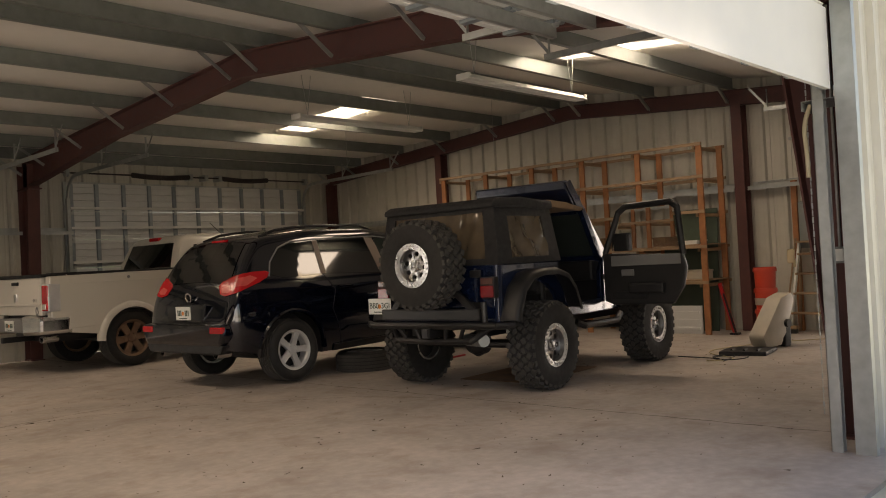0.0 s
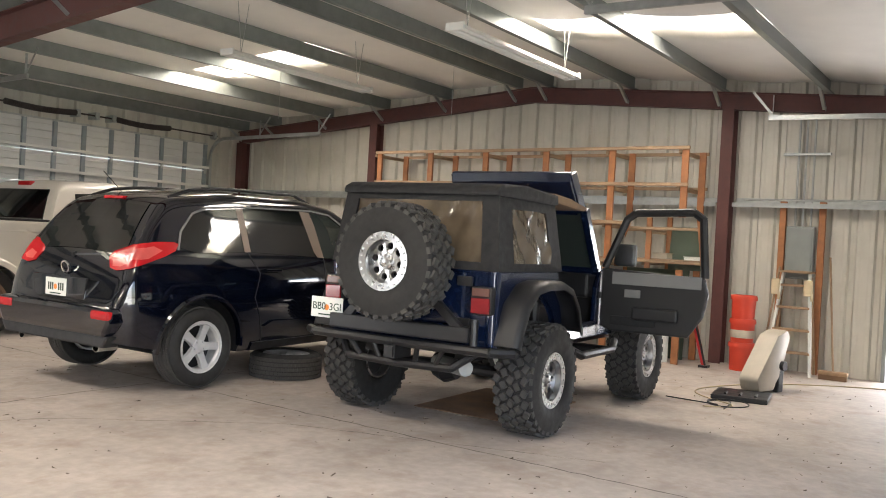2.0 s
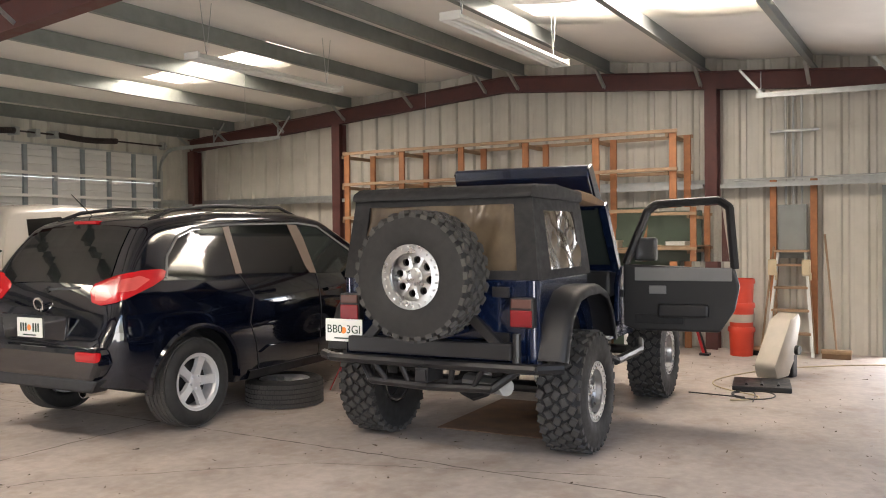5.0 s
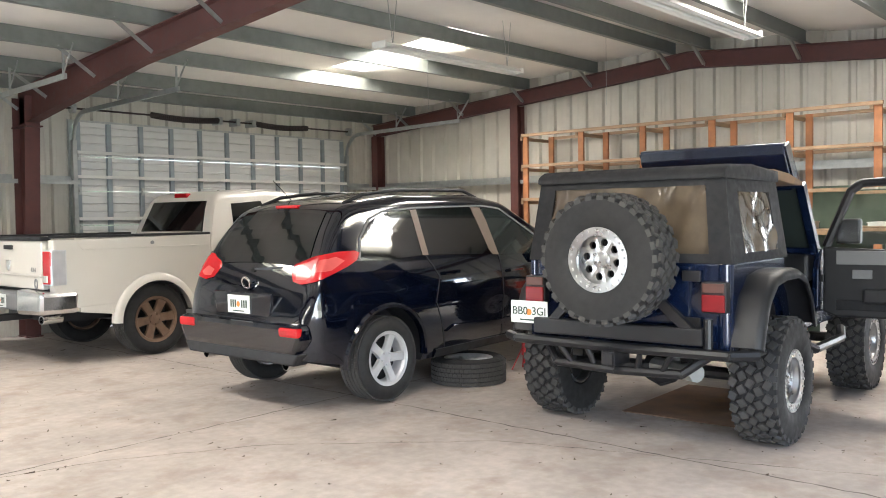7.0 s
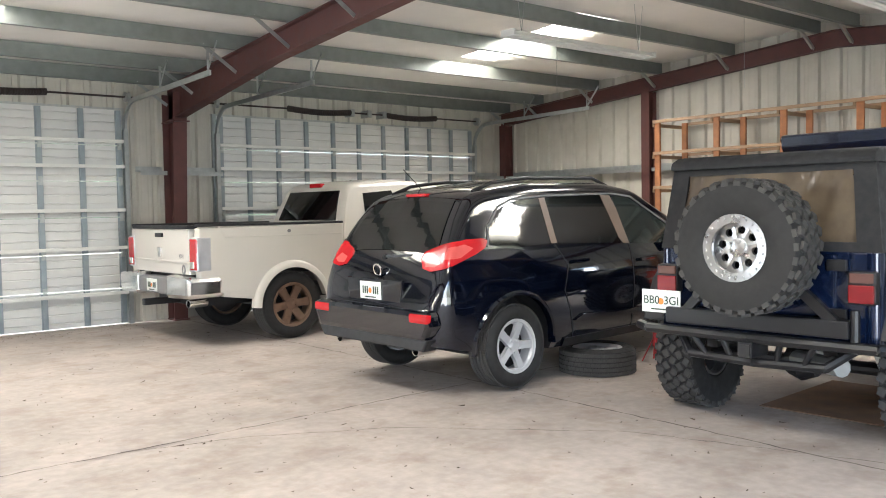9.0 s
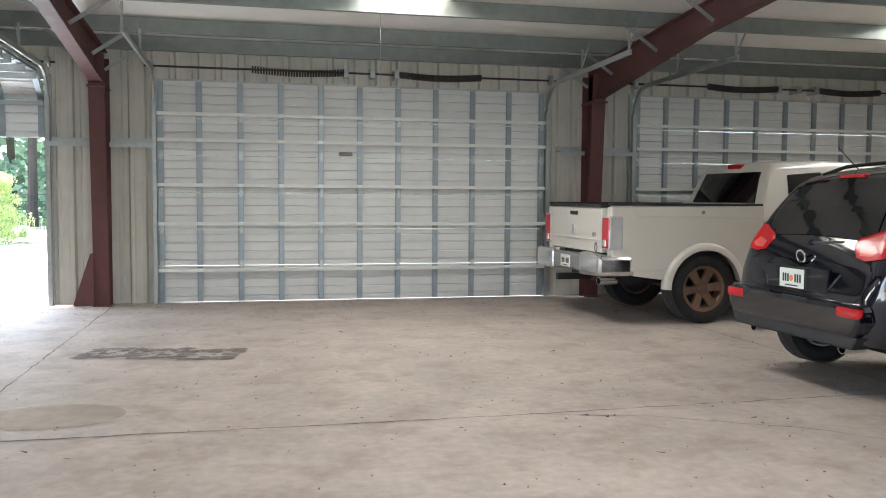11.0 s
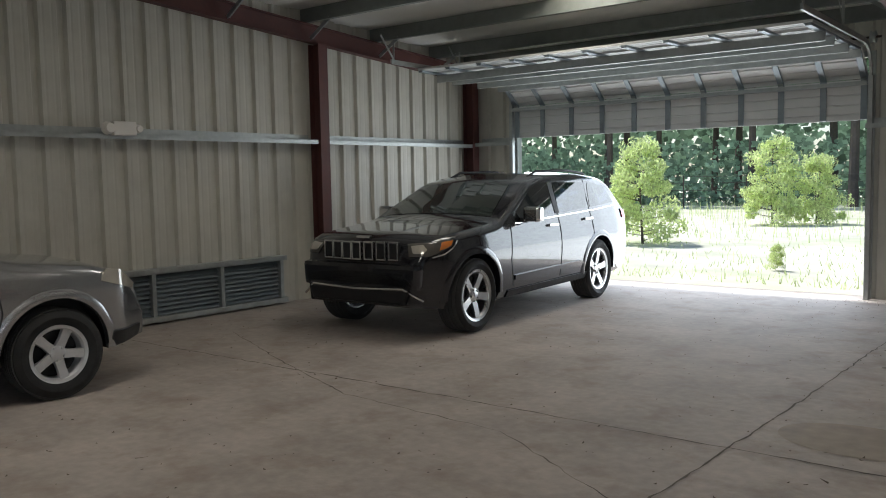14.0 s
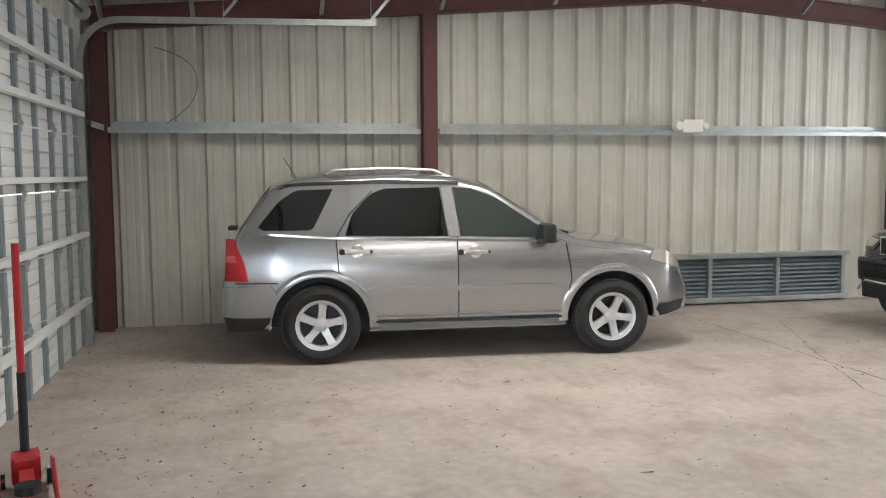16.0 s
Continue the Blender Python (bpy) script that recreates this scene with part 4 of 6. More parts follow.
# dark navy SUV, rear axle on the floor, nose held by a jack
navy = dict(
    paint=M_NAVY, wz=0.36, axles=(0.84, 3.52), arch=0.45, track=0.80, r=0.1,
    top=[(0, 0.66), (0.03, 0.72), (0.1, 0.95), (0.16, 1.1), (0.36, 1.42), (0.55, 1.63), (0.7, 1.68), (1.3, 1.74), (2.3, 1.73), (2.75, 1.65), (3.6, 1.16), (3.75, 1.1), (4.35, 1.0), (4.55, 0.9), (4.64, 0.7)],
    low=[(0, 0.46), (0.45, 0.36), (0.6, 0.28), (4.2, 0.26), (4.64, 0.36)], width=[(0, 0.74), (0.12, 0.86), (0.5, 0.92), (1, 0.945), (3.6, 0.945), (4.3, 0.86), (4.64, 0.6)], belly=BELLY,
    glass=[("quarter_glass", [(0.62, 1.24), (0.66, 1.36), (0.82, 1.52), (1.0, 1.58), (1.34, 1.6), (1.34, 1.2), (0.8, 1.19)], M_GLASS), ("rear_door_glass", [(1.42, 1.2), (1.42, 1.605), (2.2, 1.61), (2.3, 1.15)], M_GLASS), ("front_door_glass", [(2.42, 1.14), (2.36, 1.6), (2.62, 1.57), (3.3, 1.17), (3.32, 1.1)], M_CLEARGLASS)],
    pillars=[[(1.34, 1.2), (1.34, 1.6), (1.42, 1.605), (1.42, 1.2)], [(2.2, 1.61), (2.36, 1.6), (2.42, 1.14), (2.3, 1.15)]], pillar_mat=M_TAN, trim_mat=M_GREYTRIM,
    beltline=[(0.6, 1.22), (0.66, 1.38), (0.82, 1.54), (1.0, 1.6), (1.4, 1.62), (2.36, 1.62), (2.64, 1.585), (3.36, 1.15)],
    seams=[[(2.36, 1.58), (2.42, 1.1), (2.4, 0.34)], [(1.38, 1.2), (1.5, 1.0), (1.42, 0.78), (1.5, 0.6), (1.56, 0.34)], [(3.4, 1.1), (3.45, 0.7), (3.3, 0.34)]],
    moulding=[(1.55, 0.5), (1.6, 0.55), (3.2, 0.5), (3.2, 0.44)], mould_mat=M_NAVY, rocker=[(1.44, 0.27), (1.44, 0.35), (3.2, 0.35), (3.2, 0.27)], rocker_mat=M_BLACK,
    handles=[(1.66, 1.03), (2.62, 0.98)], handle_mat=M_NAVY, mirror=(3.24, 1.12), mirror_mat=M_NAVY, lip=0.03, lip_mat=M_NAVY, rail=(0.7, 2.5), rail_y=0.56, rail_mat=M_BLACK,
    tail=None, head=None, screen=(2.8, 3.58, 0.56, 0.72), screen_mat=M_CLEARGLASS, rear=(0.2, 0.53, 0.66, 0.54), wheel=(0.36, 0.235, 0.225, "five", M_SILVERPAINT))
suv, sh, wp = build_suv("navy_suv", pose(4.93, 9.27, 0.0, 0, -1.2, 1.0), "dark navy SUV jacked up with its front wheel off", navy)
navy_body = next(c for c in suv.children if c.name.startswith("body"))
for x, s in ((0.84, -1), (0.84, 1), (3.52, 1)):
    add_wheel(wp, suv, pose(x, s * 0.8, 0.36 + (0.0 if x < 2 else 0.1), 2 * s, 20, 0 if s < 0 else 180))
for s in (1, -1):
    lamp = part("tail_lamp", wrapped(navy_body, s, (0.12, 0.84), [(-0.2, 1.06), (-0.205, 1.14), (-0.17, 1.19), (0.0, 1.255), (0.16, 1.285), (0.3, 1.285), (0.335, 1.265), (0.32, 1.21), (0.24, 1.16), (0.1, 1.1), (0.0, 1.06), (-0.12, 1.035)]), M_REDLENS, suv, "glossy red tail lamp", smooth=50)
    part("inner_lens", wrapped(navy_body, s, (0.12, 0.84), [(0.0, 1.13), (0.03, 1.22), (0.15, 1.245), (0.22, 1.21), (0.12, 1.14)], off=0.012), M_LAMPCORE, lamp, smooth=50)
    part("reversing_lens", wrapped(navy_body, s, (0.12, 0.84), [(-0.16, 1.07), (-0.16, 1.12), (-0.06, 1.15), (-0.03, 1.1), (-0.08, 1.07)], off=0.012), M_LAMPCORE, lamp, smooth=50)
    part("rear_reflector", bx(B(), -0.06, 0.0, s * 0.7 - 0.12, s * 0.7 + 0.12, 0.64, 0.72, 0.025), M_REDLENS, suv, "red bumper reflector")
    part("exhaust_tip", lathe(B(), [(0.04, -0.09), (0.045, -0.09), (0.045, 0.09), (0.035, 0.09)], 16, Matrix.Translation((0.12, s * 0.55, 0.4)) @ pose(0, 0, 0, 0, 0, -90)), M_CHROME, suv)
part("tailgate_recess", prism(B(), [(-0.36, 0.76), (0.36, 0.76), (0.4, 0.96), (-0.4, 0.96)], 0.03, 0.06, "x", 0.01), M_NAVY, suv)
part("bumper", prism(B(), [(-0.76, 0.5), (0.76, 0.5), (0.83, 0.62), (0.81, 0.74), (-0.81, 0.74), (-0.83, 0.62)], -0.05, 0.1, "x", 0.045), M_NAVY, suv)
part("bumper_skirt", prism(B(), [(-0.72, 0.41), (0.72, 0.41), (0.79, 0.51), (-0.79, 0.51)], -0.03, 0.12, "x", 0.02), M_BLACK, suv)
part("high_brake_lamp", bx(B(), 0.53, 0.6, -0.14, 0.14, 1.645, 1.675, 0.01), M_REDLENS, suv)
part("badge", lathe(B(), [(0.045, -0.006), (0.058, -0.006), (0.058, 0.006), (0.045, 0.006)], 20, Matrix.Translation((0.085, 0, 1.03)) @ pose(0, 0, 0, 12, 0, -90)), M_CHROME, suv)
part("rear_wiper", beam(rod(B(), (0.15, 0.0, 1.13), (0.19, 0.0, 1.15), 0.02), (0.17, 0.02, 1.14), (0.19, -0.36, 1.16), 0.02, 0.02), M_BLACK, suv)
part("aerial", rod(B(), (0.8, 0.25, 1.72), (0.6, 0.25, 1.9), 0.004), M_BLACK, suv)
number_plate(suv, pose(0.022, 0.03, 0.86, 0, 0, -90), "")

# silver SUV along the west wall
silver = dict(
    paint=M_SILVER, wz=0.345, axles=(0.86, 3.49), arch=0.435, track=0.78, r=0.09,
    top=[(0, 0.6), (0.03, 0.7), (0.08, 1.0), (0.12, 1.08), (0.4, 1.5), (0.62, 1.6), (0.9, 1.635), (1.5, 1.655), (2.0, 1.63), (2.35, 1.55), (3.0, 1.13), (3.2, 1.06), (3.8, 0.99), (4.15, 0.88), (4.28, 0.72), (4.32, 0.55)],
    low=[(0, 0.38), (0.4, 0.3), (0.9, 0.27), (3.6, 0.27), (4.32, 0.36)], width=[(0, 0.7), (0.1, 0.84), (0.5, 0.89), (1, 0.91), (3.5, 0.91), (4.05, 0.82), (4.32, 0.6)], belly=BELLY,
    glass=[("quarter_glass", [(0.36, 1.17), (0.34, 1.2), (0.52, 1.42), (0.66, 1.51), (0.98, 1.52), (0.8, 1.17)], M_GLASS), ("rear_door_glass", [(1.08, 1.12), (1.14, 1.3), (1.3, 1.47), (1.42, 1.52), (1.94, 1.53), (1.98, 1.1)], M_GLASS), ("front_door_glass", [(2.08, 1.1), (2.04, 1.53), (2.2, 1.52), (2.42, 1.44), (2.85, 1.15), (2.9, 1.08)], M_CLEARGLASS)],
    pillars=[[(1.94, 1.53), (2.04, 1.53), (2.08, 1.1), (1.98, 1.1)]], pillar_mat=M_GREYTRIM, trim_mat=M_CHROME, beltline=[(0.36, 1.14), (0.95, 1.1), (1.9, 1.075), (2.98, 1.045)],
    seams=[[(2.06, 1.53), (2.06, 1.05), (2.07, 0.36)], [(1.32, 1.5), (1.12, 1.3), (1.0, 1.1), (1.02, 0.8), (1.2, 0.6), (1.32, 0.36)], [(3.05, 1.02), (3.1, 0.7), (3.02, 0.36)], [(0.14, 0.72), (0.5, 0.72)]],
    moulding=[(1.22, 0.63), (1.3, 0.675), (3.03, 0.665), (3.05, 0.61)], mould_mat=M_SILVER, rocker=[(1.28, 0.28), (1.3, 0.34), (3.06, 0.34), (3.06, 0.28)], rocker_mat=M_GREYTRIM,
    handles=[(1.18, 0.98), (2.22, 0.96)], handle_mat=M_CHROME, mirror=(2.84, 1.06), mirror_mat=M_BLACK, lip=0.065, lip_mat=M_SILVER, rail=(0.85, 2.05), rail_y=0.5, rail_mat=M_ALLOY,
    tail=[(0.05, 0.74), (0.06, 1.1), (0.13, 1.1), (0.22, 0.9), (0.25, 0.74)], head=[(3.86, 0.86), (3.9, 0.95), (4.04, 0.93), (4.2, 0.8), (4.18, 0.76)], screen=(2.36, 2.96, 0.54, 0.68), screen_mat=M_CLEARGLASS, rear=(0.14, 0.42, 0.64, 0.54), wheel=(0.345, 0.225, 0.215, "five", M_SILVERPAINT))
sport, sh2, wp2 = build_suv("silver_suv", pose(-6.66, 3.64, 0, 0, 0, 86.5), "silver grey compact SUV with dark tinted rear windows", silver)
four_wheels(wp2, sport, 0.86, 3.49, 0.79, 0.345)
for s in (1, -1):
    part("bumper_corner", sh2.panel([(0.03, 0.3), (0.0, 0.68), (0.44, 0.7), (0.5, 0.6), (0.42, 0.33)], s, 0.02, 0.03), M_SILVER, sport)
    part("bumper_cladding", sh2.panel([(0.04, 0.3), (0.03, 0.42), (0.43, 0.42), (0.42, 0.3)], s, 0.026, 0.03), M_BLACK, sport)
    part("front_cladding", sh2.panel([(3.92, 0.32), (3.95, 0.44), (4.28, 0.45), (4.25, 0.36)], s, 0.02, 0.03), M_BLACK, sport)
    part("door_guard", sh2.panel([(1.28, 0.4), (1.3, 0.42), (3.04, 0.42), (3.04, 0.4)], s, 0.006, 0.03), M_GREYTRIM, sport)
for s in (1, -1):
    for x, z in ((1.18, 0.98), (2.22, 0.96)):
        y = sh2.half(x, z)
        cup = part("handle_cup", lathe(B(), [(0.0, -0.004), (0.045, -0.004), (0.055, -0.008), (0.06, 0.0), (0.055, 0.01), (0.0, 0.01)], 24, Matrix.Translation((x, s * (y + 0.002), z)) @ pose(0, 0, 0, 0, 0, 0 if s < 0 else 180)), M_CHROME, sport, smooth=40)
        for u, r in ((-0.13, 0.026), (0.12, 0.014)):
            part("lock", lathe(B(), [(0.0, -0.006), (r, -0.006), (r, 0.008), (0.0, 0.008)], 16, Matrix.Translation((x + u, s * (sh2.half(x + u, z) + 0.004), z)) @ pose(0, 0, 0, 0, 0, 0 if s < 0 else 180)), M_BLACK, cup)
    part("tail_lens", sh2.panel([(0.065, 0.9), (0.07, 0.96), (0.14, 0.96), (0.16, 0.9)], s, 0.016, 0.03), M_LAMPCORE, sport)
    part("body_crease", sh2.panel([(0.3, 0.83), (0.34, 0.845), (0.95, 0.85), (1.0, 0.835)], s, 0.008, 0.02), M_SILVER, sport)
    # black band on the roof edge puts the roof's dark reflection into colour
    part("roof_strip", sh2.panel([(0.5, 1.55), (0.66, 1.575), (1.4, 1.6), (2.1, 1.58), (2.1, 1.555), (1.4, 1.57), (0.7, 1.55)], s, 0.01, 0.02), M_BLACK, sport)
    part("rocker_seam", sh2.line([(1.32, 0.36), (3.04, 0.36)], s, 0.014, 0.014, 0.008), M_BLACK, sport)
part("rear_wiper", bx(B(), 0.02, 0.1, -0.1, 0.1, 1.13, 1.17, 0.015), M_BLACK, sport)
part("aerial", rod(B(), (0.66, -0.2, 1.62), (0.55, -0.2, 1.8), 0.004), M_BLACK, sport)
part("bonnet_wiper", rod(B(), (3.05, -0.3, 1.12), (3.15, -0.6, 1.1), 0.01), M_BLACK, sport)

# dark granite SUV in the open doorway
granite = dict(
    paint=M_GRANITE, wz=0.385, axles=(1.1, 4.0), arch=0.45, track=0.8, r=0.09,
    top=[(0, 0.62), (0.04, 0.75), (0.1, 1.05), (0.2, 1.2), (0.5, 1.5), (0.7, 1.58), (1.3, 1.63), (2.2, 1.62), (2.65, 1.54), (3.45, 1.15), (3.6, 1.11), (4.5, 1.02), (4.66, 0.95), (4.76, 0.72), (4.8, 0.6)],
    low=[(0, 0.4), (0.5, 0.3), (4.3, 0.28), (4.8, 0.34)], width=[(0, 0.76), (0.12, 0.9), (0.5, 0.95), (1, 0.965), (3.9, 0.965), (4.45, 0.9), (4.7, 0.78), (4.8, 0.68)], belly=BELLY,
    glass=[("quarter_glass", [(0.5, 1.24), (0.66, 1.46), (0.82, 1.48), (1.14, 1.515), (1.26, 1.2)], M_GLASS), ("rear_door_glass", [(1.34, 1.2), (1.2, 1.515), (2.1, 1.53), (2.12, 1.16)], M_GLASS), ("front_door_glass", [(2.22, 1.16), (2.2, 1.53), (2.45, 1.515), (2.62, 1.46), (3.15, 1.2), (3.16, 1.12)], M_GLASS)],
    pillars=[[(2.1, 1.53), (2.2, 1.53), (2.22, 1.16), (2.12, 1.16)]], pillar_mat=M_BLACK, trim_mat=M_CHROME, beltline=[(0.5, 1.2), (1.2, 1.16), (3.2, 1.09)],
    seams=[[(2.16, 1.515), (2.17, 1.1), (2.17, 0.4)], [(1.22, 1.55), (1.3, 1.15), (1.28, 0.85), (1.5, 0.6), (1.56, 0.4)], [(3.3, 1.08), (3.34, 0.7), (3.26, 0.4)]],
    moulding=[(1.56, 0.5), (1.58, 0.55), (3.26, 0.52), (3.26, 0.47)], mould_mat=M_GRANITE, rocker=[(1.46, 0.3), (1.46, 0.38), (3.38, 0.36), (3.38, 0.28)], rocker_mat=M_BLACK,
    handles=[(1.42, 1.06), (2.36, 1.03)], handle_mat=M_CHROME, mirror=(3.02, 1.12), mirror_mat=M_CHROME, lip=0.07, lip_mat=M_GRANITE, rail=(0.65, 2.3), rail_y=0.56, rail_mat=M_BLACK,
    tail=[(0.06, 1.0), (0.1, 1.12), (0.3, 1.14), (0.3, 1.02)], head=None, screen=(2.72, 3.42, 0.56, 0.74), screen_mat=M_CLEARGLASS, rear=(0.22, 0.48, 0.68, 0.56), wheel=(0.385, 0.26, 0.265, "five", M_ALLOY))
gc, sh3, wp3 = build_suv("granite_suv", pose(-5.75, 14.98, 0, 0, 0, -87.0), "dark granite SUV with chrome grille in the doorway", granite)
granite_body = next(c for c in gc.children if c.name.startswith("body"))
four_wheels(wp3, gc, 1.1, 4.0, 0.82, 0.385)
for k in range(7):
    y = (k - 3) * 0.145
    slot = part("grille_slot", bx(B(), 4.74 - 0.02 * abs(k - 3), 4.80 - 0.02 * abs(k - 3), y - 0.045, y + 0.045, 0.81, 0.96, 0.01), M_BLACK, gc)
    bm = B()
    xx = 4.8 - 0.02 * abs(k - 3)
    for b6 in ((y - 0.062, y - 0.046, 0.795, 0.975), (y + 0.046, y + 0.062, 0.795, 0.975)):
        bx(bm, xx - 0.03, xx + 0.012, *b6, 0.004)
    bx(bm, xx - 0.03, xx + 0.012, y - 0.062, y + 0.062, 0.965, 0.98, 0.004), bx(bm, xx - 0.03, xx + 0.012, y - 0.062, y + 0.062, 0.79, 0.805, 0.004)
    part("chrome_surround", bm, M_CHROME, slot)
for s in (1, -1):
    lamp = part("headlamp", wrapped(granite_body, s, (4.66, 0.8), [(-0.17, 0.83), (-0.17, 0.95), (0.0, 0.965), (0.2, 0.985), (0.29, 0.985), (0.26, 0.93), (0.1, 0.86), (0.0, 0.835)], front=True), M_DARKLENS, gc, "clear headlamp in a dark housing", smooth=50)
    part("indicator", wrapped(granite_body, s, (4.66, 0.8), [(0.12, 0.89), (0.15, 0.965), (0.27, 0.975), (0.25, 0.935), (0.2, 0.91)], front=True, off=0.013), M_AMBER, lamp, "amber indicator", smooth=50)
    part("projector", wrapped(granite_body, s, (4.66, 0.8), [(-0.13, 0.86), (-0.14, 0.93), (-0.03, 0.945), (0.0, 0.9), (-0.04, 0.86)], front=True, off=0.013), M_LENS, lamp, smooth=50)
    part("headlamp_trim", sh3.line([(4.62, 0.825), (4.5, 0.85), (4.38, 0.91), (4.3, 0.975)], s, 0.014, 0.012, 0.01), M_CHROME, gc)
    tailpiece("fog_lamp", [(s * 0.58, 0.54), (s * 0.76, 0.56), (s * 0.76, 0.66), (s * 0.54, 0.64)], 4.7, 0.07, M_CHROME, gc)
part("lower_grille", prism(B(), [(-0.62, 0.36), (0.62, 0.36), (0.68, 0.5), (-0.68, 0.5)], 4.72, 4.82, "x", 0.02), M_BLACK, gc)
part("front_bumper", prism(B(), [(-0.76, 0.5), (0.76, 0.5), (0.78, 0.76), (-0.78, 0.76)], 4.66, 4.8, "x", 0.05), M_GRANITE, gc)
for s in (1, -1):
    tailpiece("fog_lamp_lens", [(s * 0.6, 0.57), (s * 0.73, 0.58), (s * 0.73, 0.64), (s * 0.58, 0.625)], 4.765, 0.02, M_BLACK, gc)
part("chrome_lip", tube(B(), [(4.74, -0.8, 0.4), (4.82, -0.6, 0.52), (4.825, 0, 0.5), (4.82, 0.6, 0.52), (4.74, 0.8, 0.4)], 0.013), M_CHROME, gc)
part("badge", bx(B(), 4.66, 4.7, -0.09, 0.09, 1.0, 1.03, 0.006), M_CHROME, gc)

# white pickup
trk = thing("pickup_truck", pose(4.72, 13.42, 0, 0, 0, 1.5), "pearl white crew cab pickup with bronze wheels", "pickup truck", "parked vehicles")
cab = Shell([(2.0, 1.2), (2.04, 1.4), (2.2, 1.86), (2.32, 1.93), (3.0, 1.97), (3.6, 1.94), (3.9, 1.86), (4.6, 1.32), (5.5, 1.22), (5.75, 1.1), (5.8, 0.7)], [(2.0, 0.5), (5.8, 0.5)], [(2.0, 0.97), (4.4, 0.98), (5.5, 0.94), (5.8, 0.8)], [(0.3, 0.95), (0.6, 1.0), (1.25, 0.98), (1.9, 0.77), (2.0, 0.74)])
M_PAINT_NOW[0] = M_WHITEPAINT
cab.len = 5.8
bm = B()
cab_low = cab
def cab_mesh(c, x0):
    xs = np.linspace(x0, c.len, 60)
    bm, rows = B(), []
    for x in xs:
        zt, zb, r = c.z_top(x), 0.5, 0.09
        ring = [(0.0, zb)] + [(c.half(x, z), z) for z in np.linspace(zb, zt - r, 10)]
        h = c.half(x, zt - r)
        ring += [(h - r * 1.3 * (1 - math.cos(a)), zt - r + r * math.sin(a)) for a in np.linspace(0.35, math.pi / 2, 4)] + [((h - r * 1.3) * k, zt + 0.02 * (1 - k * k)) for k in (0.6, 0.3, 0.0)]
        rows.append([bm.verts.new((x, y, z)) for y, z in ring + [(-y, z) for y, z in ring[-2:0:-1]]])
    k = len(rows[0])
    for a, b in zip(rows, rows[1:]):
        for i in range(k):
            bm.faces.new((a[i], b[i], b[(i + 1) % k], a[(i + 1) % k]))
    bm.faces.new(rows[0]), bm.faces.new(rows[-1][::-1])
    return bm


c_ob = part("cab", cab_mesh(cab, 2.02), M_WHITEPAINT, trk)
arch_cut(c_ob, [(4.85, 0.42)], 0.5, 0.6)
part("rear_window", prism(B(), [(-0.72, 1.42), (0.72, 1.42), (0.62, 1.84), (-0.62, 1.84)], 2.0, 2.05, "x", 0.01), M_GLASS, trk).matrix_local = Matrix.Translation((2.06, 0, 1.42)) @ pose(0, 0, 0, 0, 21, 0) @ Matrix.Translation((-2.03, 0, -1.42))
part("third_brake_lamp", bx(B(), 2.2, 2.28, -0.14, 0.14, 1.87, 1.93, 0.015), M_REDLENS, trk)
for s in (1, -1):
    part("rear_door_glass", cab.panel([(2.4, 1.36), (2.44, 1.78), (2.95, 1.82), (3.0, 1.34)], s), M_GLASS, trk)
    part("front_door_glass", cab.panel([(3.1, 1.34), (3.1, 1.82), (3.55, 1.8), (4.25, 1.38)], s), M_GLASS, trk)
    bm = B()
    prism(bm, [(0.06, 0.62), (0.0, 1.0), (0.02, 1.38), (1.98, 1.4), (1.98, 0.52), (1.72, 0.52)] + [(1.22 + 0.5 * math.cos(a), 0.42 + 0.5 * math.sin(a)) for a in np.linspace(0.15, math.pi - 0.45, 16)], s * 0.86, s * 1.0, "y", 0.02)
    part("bed_side", bm, M_WHITEPAINT, trk)
    part("fender_flare", flare([(1.22 - 0.545 * math.cos(a), 0.42 + 0.545 * math.sin(a)) for a in np.linspace(0.0, math.pi, 26)], s, 0.95, 1.045, 0.09), M_WHITEPAINT, trk, smooth=50)
    part("bed_rail_cap", bx(B(), 0.02, 1.98, s * 0.87, s * 1.0, 1.395, 1.425, 0.012), M_BLACK, trk)
    part("tail_lamp", prism(B(), [(s * 0.82, 0.9), (s * 1.0, 0.9), (s * 1.005, 1.26), (s * 0.83, 1.26)], -0.03, 0.14, "x", 0.02), M_REDLENS, trk, "tall red tail lamp")
    part("reversing_lens", bx(B(), -0.04, 0.0, s * 0.85, s * 0.95, 0.92, 1.0, 0.01), M_LENS, trk)
    part("bumper_side", prism(B(), [(0.3, 0.58), (0.74, 0.52), (0.74, 0.9), (0.3, 0.88)], s * 0.9, s * 0.996, "y", 0.01), M_WHITEPAINT, trk)
    part("bumper_end", prism(B(), [(s * 0.42, 0.56), (s * 1.0, 0.58), (s * 1.01, 0.82), (s * 0.42, 0.84)], -0.15, 0.3, "x", 0.05), M_CHROME, trk)
    part("wing_mirror", bx(B(), 3.9, 4.0, s * 1.02, s * 1.25, 1.32, 1.58, 0.03), M_WHITEPAINT, trk)
part("tailgate", prism(B(), [(-0.8, 0.84), (0.8, 0.84), (0.8, 1.37), (-0.8, 1.37)], -0.02, 0.06, "x", 0.015), M_WHITEPAINT, trk)
part("tailgate_crease", bx(B(), -0.035, -0.02, -0.79, 0.79, 0.975, 1.0, 0.006), M_WHITEPAINT, trk)
part("tailgate_cap", bx(B(), -0.04, 0.08, -0.82, 0.82, 1.37, 1.415, 0.012), M_BLACK, trk)
